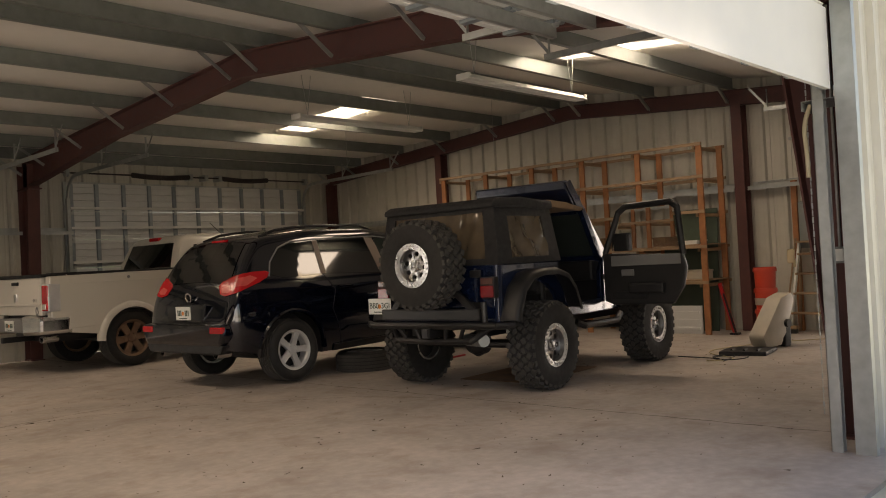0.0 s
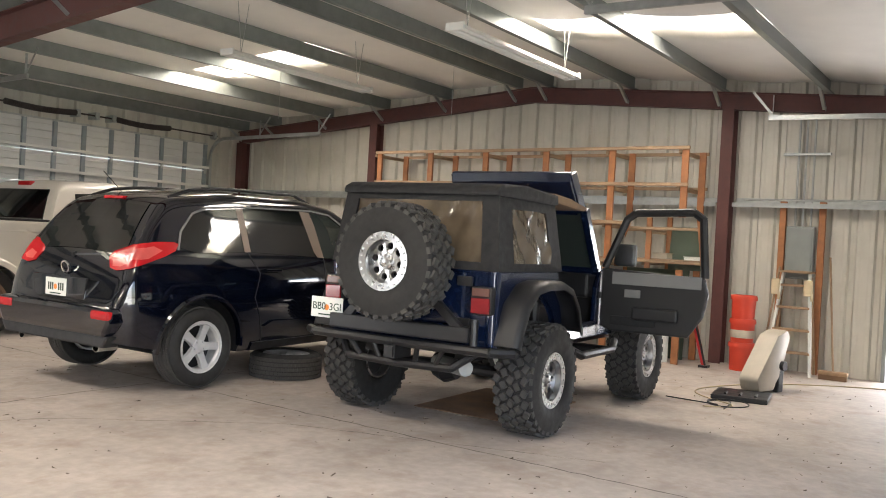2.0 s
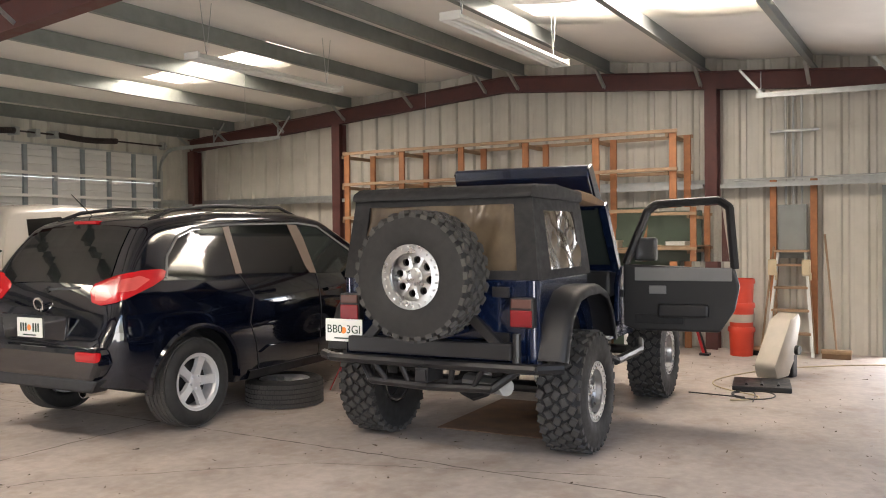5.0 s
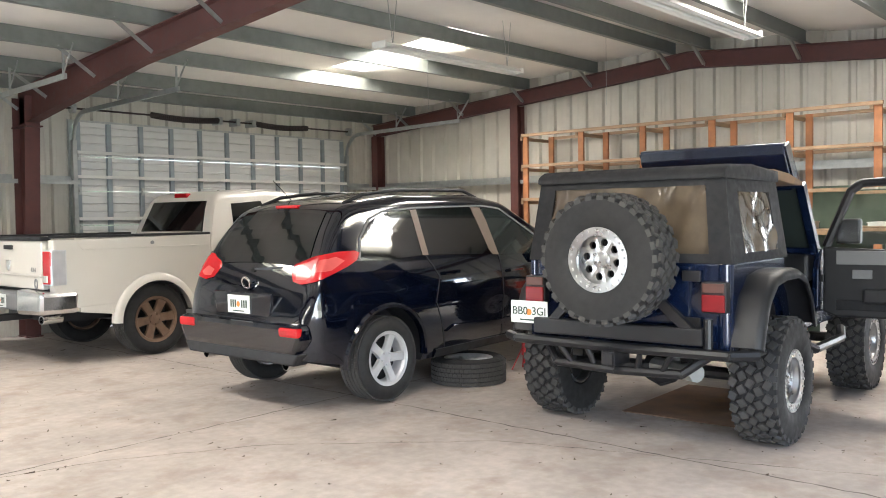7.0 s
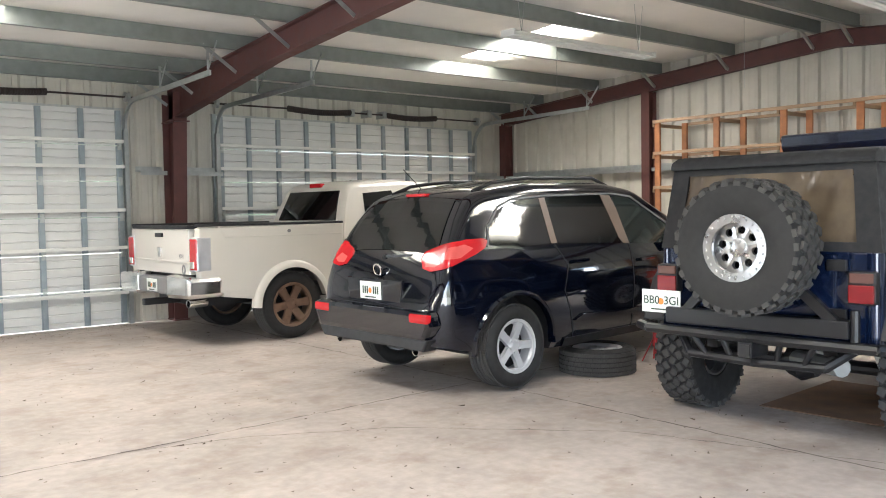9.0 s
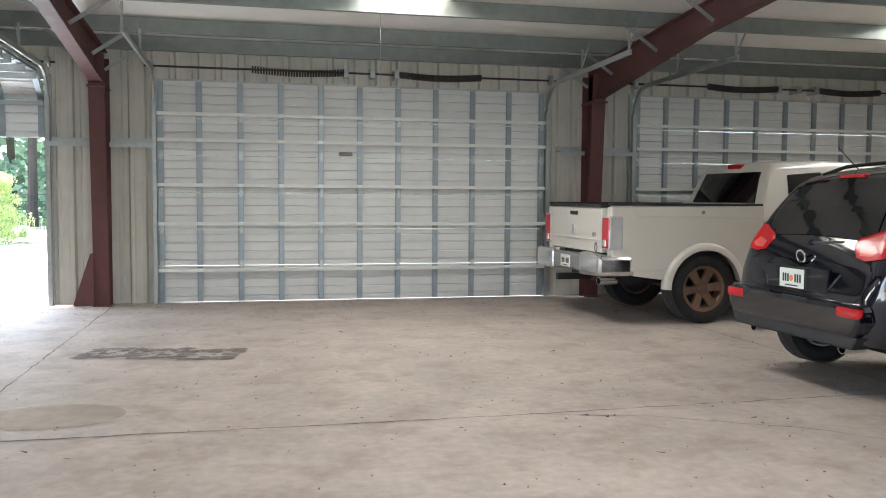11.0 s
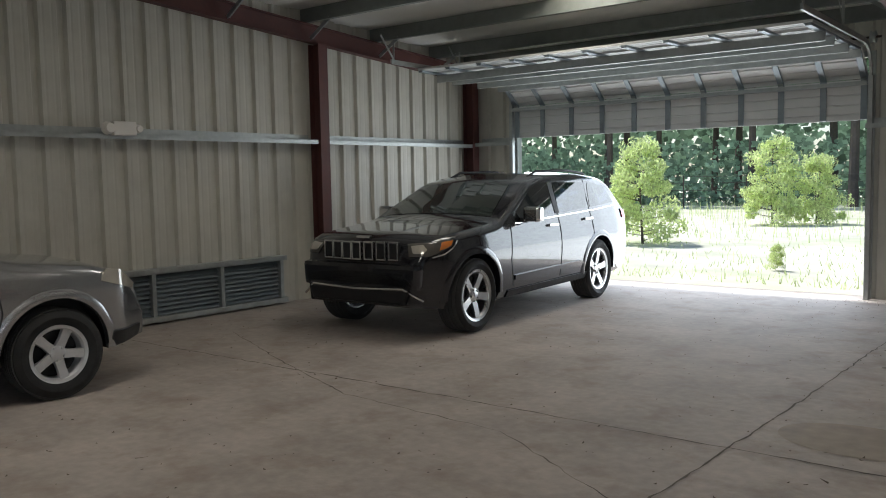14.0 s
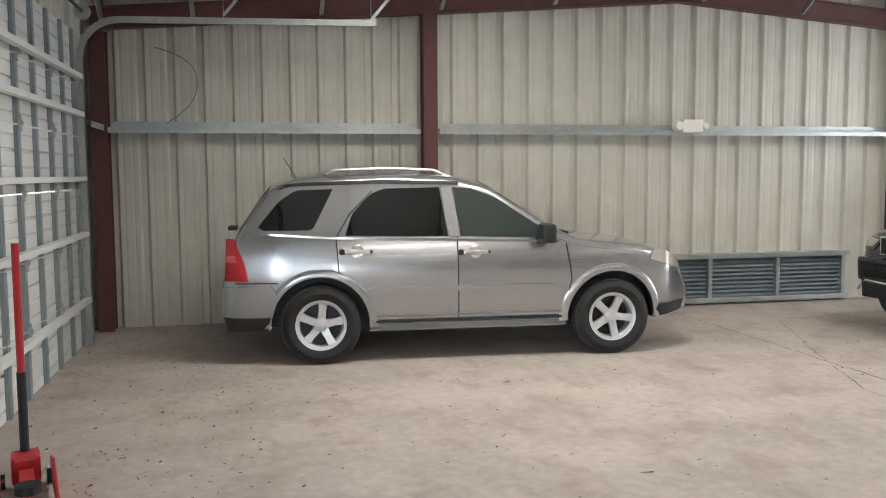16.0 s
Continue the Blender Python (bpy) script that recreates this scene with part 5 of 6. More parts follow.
part("tailgate_handle", bx(B(), -0.045, -0.015, -0.1, 0.1, 1.27, 1.32, 0.01), M_BLACK, trk)
part("badge", prism(B(), [(-0.05, 1.15), (0.05, 1.15), (0.045, 1.05), (0, 1.02), (-0.045, 1.05)], -0.04, -0.015, "x", 0.006), M_CHROME, trk)
words("lettering", "4X4", 0.075, M_GREYTRIM, trk, pose(-0.024, -0.6, 1.05, 90, 0, -90))
part("oval_sticker", lathe(B(), [(0.026, -0.004), (0.04, -0.004), (0.04, 0.004), (0.026, 0.004)], 24, Matrix.Translation((-0.024, -0.66, 0.9)) @ pose(0, 0, 0, 0, 0, -90) @ Matrix.Diagonal((1, 1, 1.5, 1))), M_GREYTRIM, trk)
part("roof_fin", prism(B(), [(2.75, 1.9), (2.98, 1.9), (2.8, 1.985)], -0.02, 0.02, "y", 0.008), M_BLACK, trk)
for s in (1, -1):
    part("bed_crease", bx(B(), 0.34, 1.96, s * 0.998 - 0.006, s * 0.998 + 0.006, 1.262, 1.276, 0.003), M_WHITEPAINT, trk)
    part("bed_crease", beam(B(), (0.34, s * 0.998, 1.268), (0.25, s * 0.998, 1.395), 0.014, 0.012, up=(0, 1, 0)), M_WHITEPAINT, trk)
    part("filler_lock", rod(B(), (1.18, s * 0.99, 1.32), (1.18, s * 1.008, 1.32), 0.022, n=16), M_GREYTRIM, trk)
    part("lamp_bezel", prism(B(), [(s * 0.805, 0.885), (s * 1.004, 0.885), (s * 1.006, 1.275), (s * 0.815, 1.275)], -0.022, 0.16, "x", 0.02), M_SILVERPAINT, trk)
part("bed_floor", bx(B(), 0.06, 2.0, -0.87, 0.87, 0.8, 0.85), M_BLACK, trk)
part("bed_front", bx(B(), 1.94, 2.0, -0.87, 0.87, 0.85, 1.38), M_WHITEPAINT, trk)
part("bumper_step", prism(B(), [(-0.45, 0.6), (0.45, 0.6), (0.45, 0.8), (-0.45, 0.8)], -0.13, 0.1, "x", 0.03), M_GREYTRIM, trk)
number_plate(trk, pose(-0.137, 0, 0.7, 0, 0, -90), "")
part("tow_hitch", bx(B(), -0.25, 0.2, -0.04, 0.04, 0.46, 0.54, 0.01), M_BLACKMETAL, trk)
part("exhaust_tip", lathe(B(), [(0.04, -0.12), (0.048, -0.12), (0.048, 0.12), (0.035, 0.12)], 16, Matrix.Translation((0.12, -0.68, 0.5)) @ pose(0, 0, 0, 0, 0, -80)), M_CHROME, trk)
part("chassis", bx(bx(B(), 0.2, 5.4, -0.6, 0.6, 0.45, 0.62), 1.12, 1.32, -0.75, 0.75, 0.36, 0.48), M_BLACKMETAL, trk)
four_wheels(wheel_parts(0.415, 0.28, 0.265, "six", M_BRONZE), trk, 1.22, 4.85, 0.86, 0.415)


# ---- off-road vehicle with soft top ----
jeep = thing("offroad_vehicle", pose(5.9, 6.22, 0, 0, 0, 3.0), "lifted blue off-road vehicle with black soft top", "off-road vehicle", "parked vehicles")
J = jeep
jw = 0.74
for s in (1, -1):
    bm = prism(B(), [(0.0, 0.68), (0.0, 1.24), (1.05, 1.24), (1.12, 1.0), (1.2, 0.72), (1.2, 0.68)] + [(0.62 + 0.44 * math.cos(a), 0.72 + 0.36 * math.sin(a)) for a in np.linspace(0.0, math.pi, 14)], s * (jw - 0.05), s * jw, "y", 0.012)
    part("rear_quarter", bm, M_JEEPBLUE, J)
    part("rocker", bx(B(), 1.1, 2.0, s * (jw - 0.04), s * jw, 0.66, 0.8, 0.01), M_JEEPBLUE, J)
    part("cowl_side", prism(B(), [(1.9, 0.66), (2.35, 0.66), (2.35, 1.24), (2.02, 1.26), (1.92, 1.1)], s * (jw - 0.05), s * jw, "y", 0.012), M_JEEPBLUE, J)
    part("rear_fender_flare", flare([(0.0, 0.72), (0.04, 0.84), (0.13, 1.02), (0.3, 1.15), (0.5, 1.18), (0.78, 1.18), (0.98, 1.12), (1.12, 0.98), (1.22, 0.76)], s, jw, jw + 0.19), M_BLACK, J, smooth=50)
    part("front_fender_flare", flare([(2.42, 0.8), (2.48, 0.94), (2.58, 1.06), (2.75, 1.13), (3.0, 1.14), (3.2, 1.13), (3.42, 1.06)], s, 0.56, jw + 0.18), M_BLACK, J, smooth=50)
    part("step_bar", tube(B(), [(1.15, s * 0.86, 0.6), (1.25, s * 0.9, 0.56), (1.95, s * 0.9, 0.56), (2.1, s * 0.86, 0.62)], 0.035), M_BLACKMETAL, J)
    lamp = part("tail_lamp", bx(B(), -0.075, 0.0, s * 0.66 - 0.085, s * 0.66 + 0.085, 0.93, 1.13, 0.02), M_BLACK, J)
    part("lens", bx(B(), -0.085, -0.07, s * 0.66 - 0.075, s * 0.66 + 0.075, 0.94, 1.05, 0.008), M_DULLRED, lamp, "red lens")
    part("reflector_strip", bx(B(), -0.084, -0.07, s * 0.66 - 0.07, s * 0.66 + 0.07, 1.06, 1.12, 0.008), mat("dull_lens", (0.12, 0.06, 0.05), 0.2), lamp)
    # soft top side: canvas around a clear vinyl window
    bm = B()
    def quad_prism(pts, bmm, t=0.012):
        va = [bmm.verts.new((x, s * y, z)) for x, y, z in pts]
        vb = [bmm.verts.new((x, s * (y - t), z)) for x, y, z in pts]
        bmm.faces.new(va), bmm.faces.new(vb[::-1])
        for i in range(len(pts)):
            bmm.faces.new((va[i], va[(i + 1) % len(pts)], vb[(i + 1) % len(pts)], vb[i]))
    o = [(0.02, 0.75, 1.24), (1.1, 0.75, 1.24), (1.02, 0.69, 1.78), (0.1, 0.66, 1.8)]
    w = [(0.24, 0.748, 1.3), (0.88, 0.748, 1.3), (0.84, 0.7, 1.7), (0.26, 0.69, 1.7)]
    for i in range(4):
        quad_prism([o[i], o[(i + 1) % 4], w[(i + 1) % 4], w[i]], bm)
    part("soft_top_side", bm, M_CANVAS, J)
    bm = B()
    quad_prism([(a, b - 0.004, c) for a, b, c in w], bm, 0.006)
    bmesh.ops.subdivide_edges(bm, edges=bm.edges, cuts=15, use_grid_fill=True)
    for v in bm.verts:
        v.co.y += s * (0.03 * noise.noise(Vector((v.co.x * 6 + v.co.z * 3, v.co.z * 2.2, 3.0))) + 0.015 * noise.noise(Vector((v.co.x * 14 - v.co.z * 6, v.co.z * 3, 9.0))))
    part("side_window", bm, M_CLEARVINYL, J, "wrinkled smoky vinyl window", smooth=60)
    part("windscreen_post", beam(B(), (1.98, s * 0.7, 1.24), (1.72, s * 0.66, 1.78), 0.07, 0.06, up=(0, 1, 0)), M_JEEPBLUE, J)
    part("hinge", bx(B(), 1.95, 2.0, s * jw, s * (jw + 0.03), 1.0, 1.06, 0.006), M_BLACK, J)
for s in (1, -1):
    part("tub_corner", rod(B(), (0.045, s * (jw - 0.045), 0.68), (0.045, s * (jw - 0.045), 1.235), 0.055, n=24), M_JEEPBLUE, J, smooth=40)
part("tub_rear", bx(B(), 0.0, 0.05, -0.69, 0.69, 0.68, 1.24, 0.012), M_JEEPBLUE, J)
gate = part("tailgate", bx(B(), -0.02, 0.0, -0.48, 0.48, 0.74, 1.22, 0.008), M_JEEPBLUE, J)
for z in (0.86, 1.16):
    part("hinge", bx(B(), -0.045, -0.015, -0.56, -0.44, z - 0.035, z + 0.035, 0.006), M_BLACK, gate)
part("tub_floor", bx(B(), 0.05, 2.3, -0.69, 0.69, 0.66, 0.72), M_BLACK, J)
part("firewall", bx(B(), 2.1, 2.16, -0.69, 0.69, 0.7, 1.24), M_BLACK, J)
part("dashboard", bx(B(), 1.85, 2.1, -0.68, 0.68, 1.0, 1.22, 0.03), M_BLACK, J)
for y in (-0.36, 0.36):
    part("seat", bx(bx(B(), 0.95, 1.5, y - 0.24, y + 0.24, 0.72, 0.95, 0.05), 0.85, 1.02, y - 0.24, y + 0.24, 0.9, 1.55, 0.05), M_CANVAS, J)
part("roll_bar", tube(B(), [(0.95, -0.6, 0.75), (0.95, -0.6, 1.6), (0.95, -0.5, 1.7), (0.95, 0.5, 1.7), (0.95, 0.6, 1.6), (0.95, 0.6, 0.75)], 0.035), M_BLACK, J)
part("steering_wheel", lathe(B(), [(0.17, -0.012), (0.19, -0.012), (0.19, 0.012), (0.17, 0.012)], 24, Matrix.Translation((1.72, 0.36, 1.2)) @ pose(0, 0, 0, 20, 0, 90)), M_BLACK, J)
# soft top
prof = [(0.1, 1.8), (0.06, 1.83), (0.12, 1.87), (0.4, 1.885), (1.05, 1.86), (1.05, 1.82), (0.4, 1.84)]
part("soft_top", prism(B(), [(0.02, 1.78), (0.04, 1.84), (0.12, 1.875), (0.5, 1.885), (1.08, 1.86), (1.08, 1.77)], -0.7, 0.7, "y", 0.03), M_CANVAS, J, smooth=40)
part("soft_top_front", prism(B(), [(1.06, 1.8), (1.06, 1.875), (1.4, 1.85), (1.76, 1.8), (1.76, 1.76)], -0.67, 0.67, "y", 0.015), M_TANCANVAS, J, "dusty tan front flap")
bm = B()
o = [(-0.0, -0.75, 1.24), (-0.0, 0.75, 1.24), (0.07, 0.68, 1.82), (0.07, -0.68, 1.82)]
w = [(0.006, -0.6, 1.3), (0.006, 0.6, 1.3), (0.055, 0.56, 1.74), (0.055, -0.56, 1.74)]
for i in range(4):
    va = [bm.verts.new(p) for p in (o[i], o[(i + 1) % 4], w[(i + 1) % 4], w[i])]
    vb = [bm.verts.new((p[0] + 0.02, p[1], p[2])) for p in (o[i], o[(i + 1) % 4], w[(i + 1) % 4], w[i])]
    bm.faces.new(va), bm.faces.new(vb[::-1])
    for k in range(4):
        bm.faces.new((va[k], va[(k + 1) % 4], vb[(k + 1) % 4], vb[k]))
part("soft_top_rear", bm, M_CANVAS, J)
bm = B()
bm.faces.new([bm.verts.new((p[0] + 0.006, p[1], p[2])) for p in w])
bmesh.ops.subdivide_edges(bm, edges=bm.edges, cuts=31, use_grid_fill=True)
for v in bm.verts:
    v.co.x += 0.03 * noise.noise(Vector((v.co.y * 5, v.co.z * 2.0, 1.0))) + 0.02 * noise.noise(Vector((v.co.y * 11 + v.co.z * 5, v.co.z * 3, 7.0)))
part("rear_vinyl_window", bm, M_CLEARVINYL, J, "wrinkled smoky vinyl rear window", smooth=60)
bm = B()
for a, b in zip(((1.7, -0.66, 1.78), (1.98, -0.7, 1.24)), ((1.7, 0.66, 1.78), (1.98, 0.7, 1.24))):
    beam(bm, a, b, 0.07, 0.06)
part("windscreen_frame", bm, M_JEEPBLUE, J)
bm = B()
bm.faces.new([bm.verts.new(p) for p in ((1.72, -0.62, 1.75), (1.72, 0.62, 1.75), (1.97, 0.66, 1.27), (1.97, -0.66, 1.27))])
part("windscreen", bm, M_CLEARGLASS, J)
# engine bay and raised bonnet
part("grille", bx(B(), 3.38, 3.44, -0.56, 0.56, 0.72, 1.16, 0.02), M_JEEPBLUE, J)
for s in (1, -1):
    part("inner_fender", prism(B(), [(2.3, 0.8), (3.4, 0.8), (3.4, 1.15), (2.3, 1.2)], s * 0.54, s * 0.57, "y", 0.005), M_JEEPBLUE, J)
part("engine", bx(B(), 2.4, 3.2, -0.35, 0.35, 0.65, 1.1, 0.05), M_BLACKMETAL, J)
bm = prism(B(), [(0.0, 0.0), (0.0, 0.06), (0.5, 0.075), (1.12, 0.06), (1.2, 0.0), (1.17, -0.05), (1.14, 0.0), (0.5, 0.03)], -0.6, 0.6, "y", 0.012)
for s in (1, -1):
    prism(bm, [(0.02, 0.04), (1.18, 0.02), (1.14, -0.09), (0.02, -0.09)], s * 0.585, s * 0.61, "y", 0.006)
hood = part("bonnet", bm, M_JEEPBLUE, J, "raised blue bonnet", m=pose(2.24, 0, 1.25, 0, -131, 0) @ Matrix.Diagonal((0.93, 1, 1, 1)))
part("bonnet_liner", bx(B(), 0.1, 1.08, -0.5, 0.5, -0.012, 0.01, 0.004), M_BLACK, hood)
# rear bumper, carrier, spare wheel
part("bumper_tube", tube(B(), [(-0.02, -0.92, 0.68), (-0.13, -0.78, 0.68), (-0.16, 0, 0.68), (-0.13, 0.78, 0.68), (-0.02, 0.92, 0.68)], 0.035), M_BLACKMETAL, J)
part("lower_tube", tube(B(), [(0.02, -0.62, 0.66), (-0.1, -0.46, 0.53), (-0.12, 0, 0.52), (-0.1, 0.46, 0.53), (0.02, 0.62, 0.66)], 0.03), M_BLACKMETAL, J)
for y in (-0.42, -0.2, 0.2, 0.42):
    part("bumper_strut", rod(B(), (-0.15, y, 0.67), (-0.11, y * 0.8, 0.54), 0.02), M_BLACKMETAL, J)
part("tow_receiver", bx(bx(B(), -0.22, 0.0, -0.05, 0.05, 0.56, 0.66, 0.008), -0.23, -0.21, -0.036, 0.036, 0.574, 0.646), M_BLACKMETAL, J)
part("carrier_beam", bx(B(), -0.16, -0.06, -0.62, 0.62, 0.73, 0.84, 0.012), M_BLACKMETAL, J)
for y0, y1 in ((-0.55, -0.12), (0.5, 0.1)):
    part("carrier_arm", beam(B(), (-0.12, y0, 0.8), (-0.16, y1, 1.2), 0.06, 0.05, up=(1, 0, 0)), M_BLACKMETAL, J)
part("carrier_hub", rod(B(), (0.0, 0.0, 1.25), (-0.2, 0.0, 1.25), 0.09), M_BLACKMETAL, J)
part("latch_pin", rod(B(), (-0.11, -0.64, 0.66), (-0.11, -0.64, 0.9), 0.03), M_BLACKMETAL, J)
jp = wheel_parts(0.43, 0.31, 0.2, "beadlock", M_ALLOY, True)
add_wheel(jp, J, pose(-0.25, -0.02, 1.27, 0, 10, -90), "spare_wheel")
four_wheels(jp, J, 0.62, 2.87, 0.8, 0.43)
number_plate(J, pose(-0.12, 0.68, 0.87, 0, 0, -90), "BB03GI", 0.31, 0.16)
for x in (0.62, 2.87):
    part("axle", rod(B(), (x, -0.7, 0.43), (x, 0.7, 0.43), 0.045), M_BLACKMETAL, J)
part("differential", lathe(B(), [(0.0, -0.12), (0.1, -0.1), (0.14, 0.0), (0.1, 0.1), (0.0, 0.12)], 20, Matrix.Translation((0.62, 0.0, 0.43))), M_BLACKMETAL, J)
part("chassis_rail", bx(bx(B(), 0.1, 3.4, -0.45, -0.37, 0.55, 0.66), 0.1, 3.4, 0.37, 0.45, 0.55, 0.66), M_BLACKMETAL, J)
part("silencer", rod(B(), (0.05, -0.5, 0.52), (0.3, -0.1, 0.5), 0.06), M_GALV, J)
part("shock_absorber", rod(rod(B(), (0.3, -0.62, 0.6), (0.42, -0.66, 0.36), 0.035), (0.18, -0.6, 0.7), (0.3, -0.62, 0.6), 0.02), M_PLATE, J)
# open passenger door, hinged at the cowl and swung square to the body
dm = pose(1.98, -0.76, 0.0, 0, 0, -86)
door = part("door", prism(B(), [(0.0, 0.76), (0.0, 1.28), (0.9, 1.24), (0.94, 1.1), (0.9, 0.9), (0.78, 0.72), (0.1, 0.72)], -0.03, 0.03, "y", 0.02), M_BLACK, J, "open door with black inner trim", m=dm)
part("window_frame", tube(B(), [(0.02, 0, 1.28), (0.2, 0, 1.72), (0.28, 0, 1.78), (0.78, 0, 1.8), (0.86, 0, 1.74), (0.9, 0, 1.24)], 0.034), M_BLACK, door)
bm = B()
bm.faces.new([bm.verts.new(p) for p in ((0.1, 0, 1.3), (0.25, 0, 1.74), (0.8, 0, 1.76), (0.86, 0, 1.3))])
M_PANE = mat("clear_pane", (0.9, 0.92, 0.9), 0.02, vary=0.0, trans=1.0)
pane = part("window_pane", bm, M_PANE, door)
pane.visible_shadow = False
part("vinyl_band", bx(B(), 0.1, 0.88, -0.036, -0.02, 1.14, 1.25, 0.006), M_GREYTRIM, door)
part("armrest", bx(B(), 0.3, 0.7, -0.09, -0.02, 0.84, 0.95, 0.02), M_BLACK, door)
part("door_lever", bx(B(), 0.22, 0.36, -0.05, -0.025, 1.03, 1.1, 0.006), M_GREYTRIM, door)
part("speaker_grille", bx(B(), 0.1, 0.5, -0.042, -0.025, 0.78, 0.86, 0.006), M_CANVAS, door)
part("outer_skin", prism(B(), [(0.0, 0.76), (0.0, 1.27), (0.9, 1.23), (0.93, 1.1), (0.89, 0.9), (0.77, 0.73), (0.1, 0.73)], 0.031, 0.045, "y", 0.003), M_JEEPBLUE, door)
mir = part("wing_mirror", bx(B(), 0.08, 0.26, 0.05, 0.12, 1.3, 1.5, 0.02), M_BLACK, door)


# ---- things along the east wall ----
rack = thing("wooden_rack", pose(11.62, 6.1, 0), "tall open rack of orange-stained lumber with pale rails", "shelving rack")
LV = (0.75, 1.28, 1.8, 2.32, 2.8)
for x in (0.02, 0.72):
    for k in range(6):
        y = 0.02 + k * 1.02
        part("post", bx(B(), x, x + 0.04, y, y + 0.09, 0.0, 2.84, 0.004), M_WOOD, rack)
for z in LV:
    for x in (-0.022, 0.765):
        part("rail", bx(B(), x, x + 0.038, 0.0, 5.22, z, z + 0.045, 0.004), M_PALEWOOD, rack)
    for k in range(6):
        y = 0.12 + k * 1.02
        part("cross_bar", bx(B(), 0.02, 0.76, y, y + 0.038, z - 0.05, z, 0.004), M_PALEWOOD, rack)
for z in LV[:2]:
    for x in (0.08, 0.3, 0.52):
        part("shelf_board", bx(B(), x, x + 0.2, 0.02, 5.2, z + 0.002 + 0.045, z + 0.064, 0.003), M_PALEWOOD, rack)
for k, (y, z, w, d, h, m_) in enumerate(((6.45, 0.815, 0.3, 0.35, 0.14, M_BEIGE), (6.95, 0.815, 0.22, 0.2, 0.2, M_GREYBOX), (7.5, 0.815, 0.4, 0.35, 0.16, M_PLATE), (6.5, 1.345, 0.35, 0.3, 0.06, M_PLATE), (7.1, 1.345, 0.2, 0.25, 0.1, M_BEIGE), (8.1, 1.345, 0.4, 0.3, 0.18, M_CARD))):
    tagged(part("storage_box", bx(bx(B(), -w / 2, w / 2, -d / 2, d / 2, 0, h * 0.82, 0.01), -w / 2 - 0.01, w / 2 + 0.01, -d / 2 - 0.01, d / 2 + 0.01, h * 0.8, h, 0.006), m_, m=pose(12.0, y, z)), "small lidded storage box on the wooden rack", "box", "boxes on the rack")
tagged(part("louvred_panel", bx(bx(bx(bx(B(), 0, 0.04, 0, 0.55, 0, 0.42, 0.006), -0.015, 0.0, 0.03, 0.52, 0.06, 0.1), -0.015, 0.0, 0.03, 0.52, 0.18, 0.22), -0.015, 0.0, 0.03, 0.52, 0.3, 0.34), M_DOOR, m=pose(11.75, 6.3, 0.0, 0, 0, 0)), "white louvred metal panel standing on the floor", "panel")
tagged(part("green_board", bx(B(), 0, 0.02, 0, 0.9, 0, 1.9, 0.003), mat("dark_green_board", (0.07, 0.1, 0.07), 0.6, vary=0.2), m=pose(12.2, 6.25, 0.0, 0, 5, 0)), "dull green sheet leaning behind the rack", "board")


def bucket_stack(x, y):
    root = thing("bucket_stack", pose(x, y, 0), "stack of red plastic buckets with a pale label", "bucket", "")
    for k, (z, h) in enumerate(((0.0, 0.36), (0.3, 0.36), (0.6, 0.36))):
        b = part("bucket", lathe(B(), [(0.0, 0.0), (0.135, 0.0), (0.15, h - 0.06), (0.165, h - 0.06), (0.165, h - 0.03), (0.155, h), (0.145, h), (0.13, 0.01), (0.0, 0.01)], 28, Matrix.Translation((0, 0, z)) @ pose(0, 0, 0, 90) @ Matrix.Diagonal((1, 1, 1, 1))), M_BUCKET, root, smooth=40)
        if k == 1:
            part("label_band", lathe(B(), [(0.148, 0.1), (0.155, 0.2), (0.157, 0.2), (0.15, 0.1)], 28, Matrix.Translation((0, 0, z + 0.02)) @ pose(0, 0, 0, 90)), M_BEIGE, b)
    return root


bucket_stack(11.95, 5.4)


def step_ladder(x, y):
    root = thing("step_ladder", pose(x, y, 0, 0, 0, 90), "white step ladder with worn wooden treads by the wall", "ladder")
    H = 1.28
    for s in (-1, 1):
        part("stile", beam(B(), (s * 0.27, -0.12, 0.0), (s * 0.16, 0.12, H), 0.03, 0.07, up=(0, 1, 0)), M_PLATE, root)
        part("rear_leg", beam(B(), (s * 0.25, 0.22, 0.0), (s * 0.17, 0.16, H - 0.05), 0.03, 0.04, up=(0, 1, 0)), M_PALEWOOD, root)
    for k in range(4):
        z = 0.28 + k * 0.28
        u = z / H
        part("tread", bx(B(), -(0.27 - 0.11 * u), 0.27 - 0.11 * u, -0.17 + 0.24 * u, -0.05 + 0.24 * u, z - 0.015, z + 0.015, 0.004), M_PALEWOOD, root)
    part("top_cap", bx(B(), -0.2, 0.2, 0.02, 0.24, H, H + 0.03, 0.006), M_PALEWOOD, root)
    return root


lad = step_ladder(12.2, 4.86)
lad.matrix_world = pose(12.2, 4.86, 0, 0, 0, -90)
for dy in (-0.2, 0.19):
    tagged(part("work_glove", bx(bx(B(), -0.03, 0.03, -0.05, 0.05, -0.2, 0.0, 0.02), -0.02, 0.02, -0.06, -0.03, -0.26, -0.16, 0.012), M_ROPE, m=pose(12.05, 4.86 + dy, 1.2)), "dirty tan work glove hanging on the ladder", "glove", "gloves on the ladder")


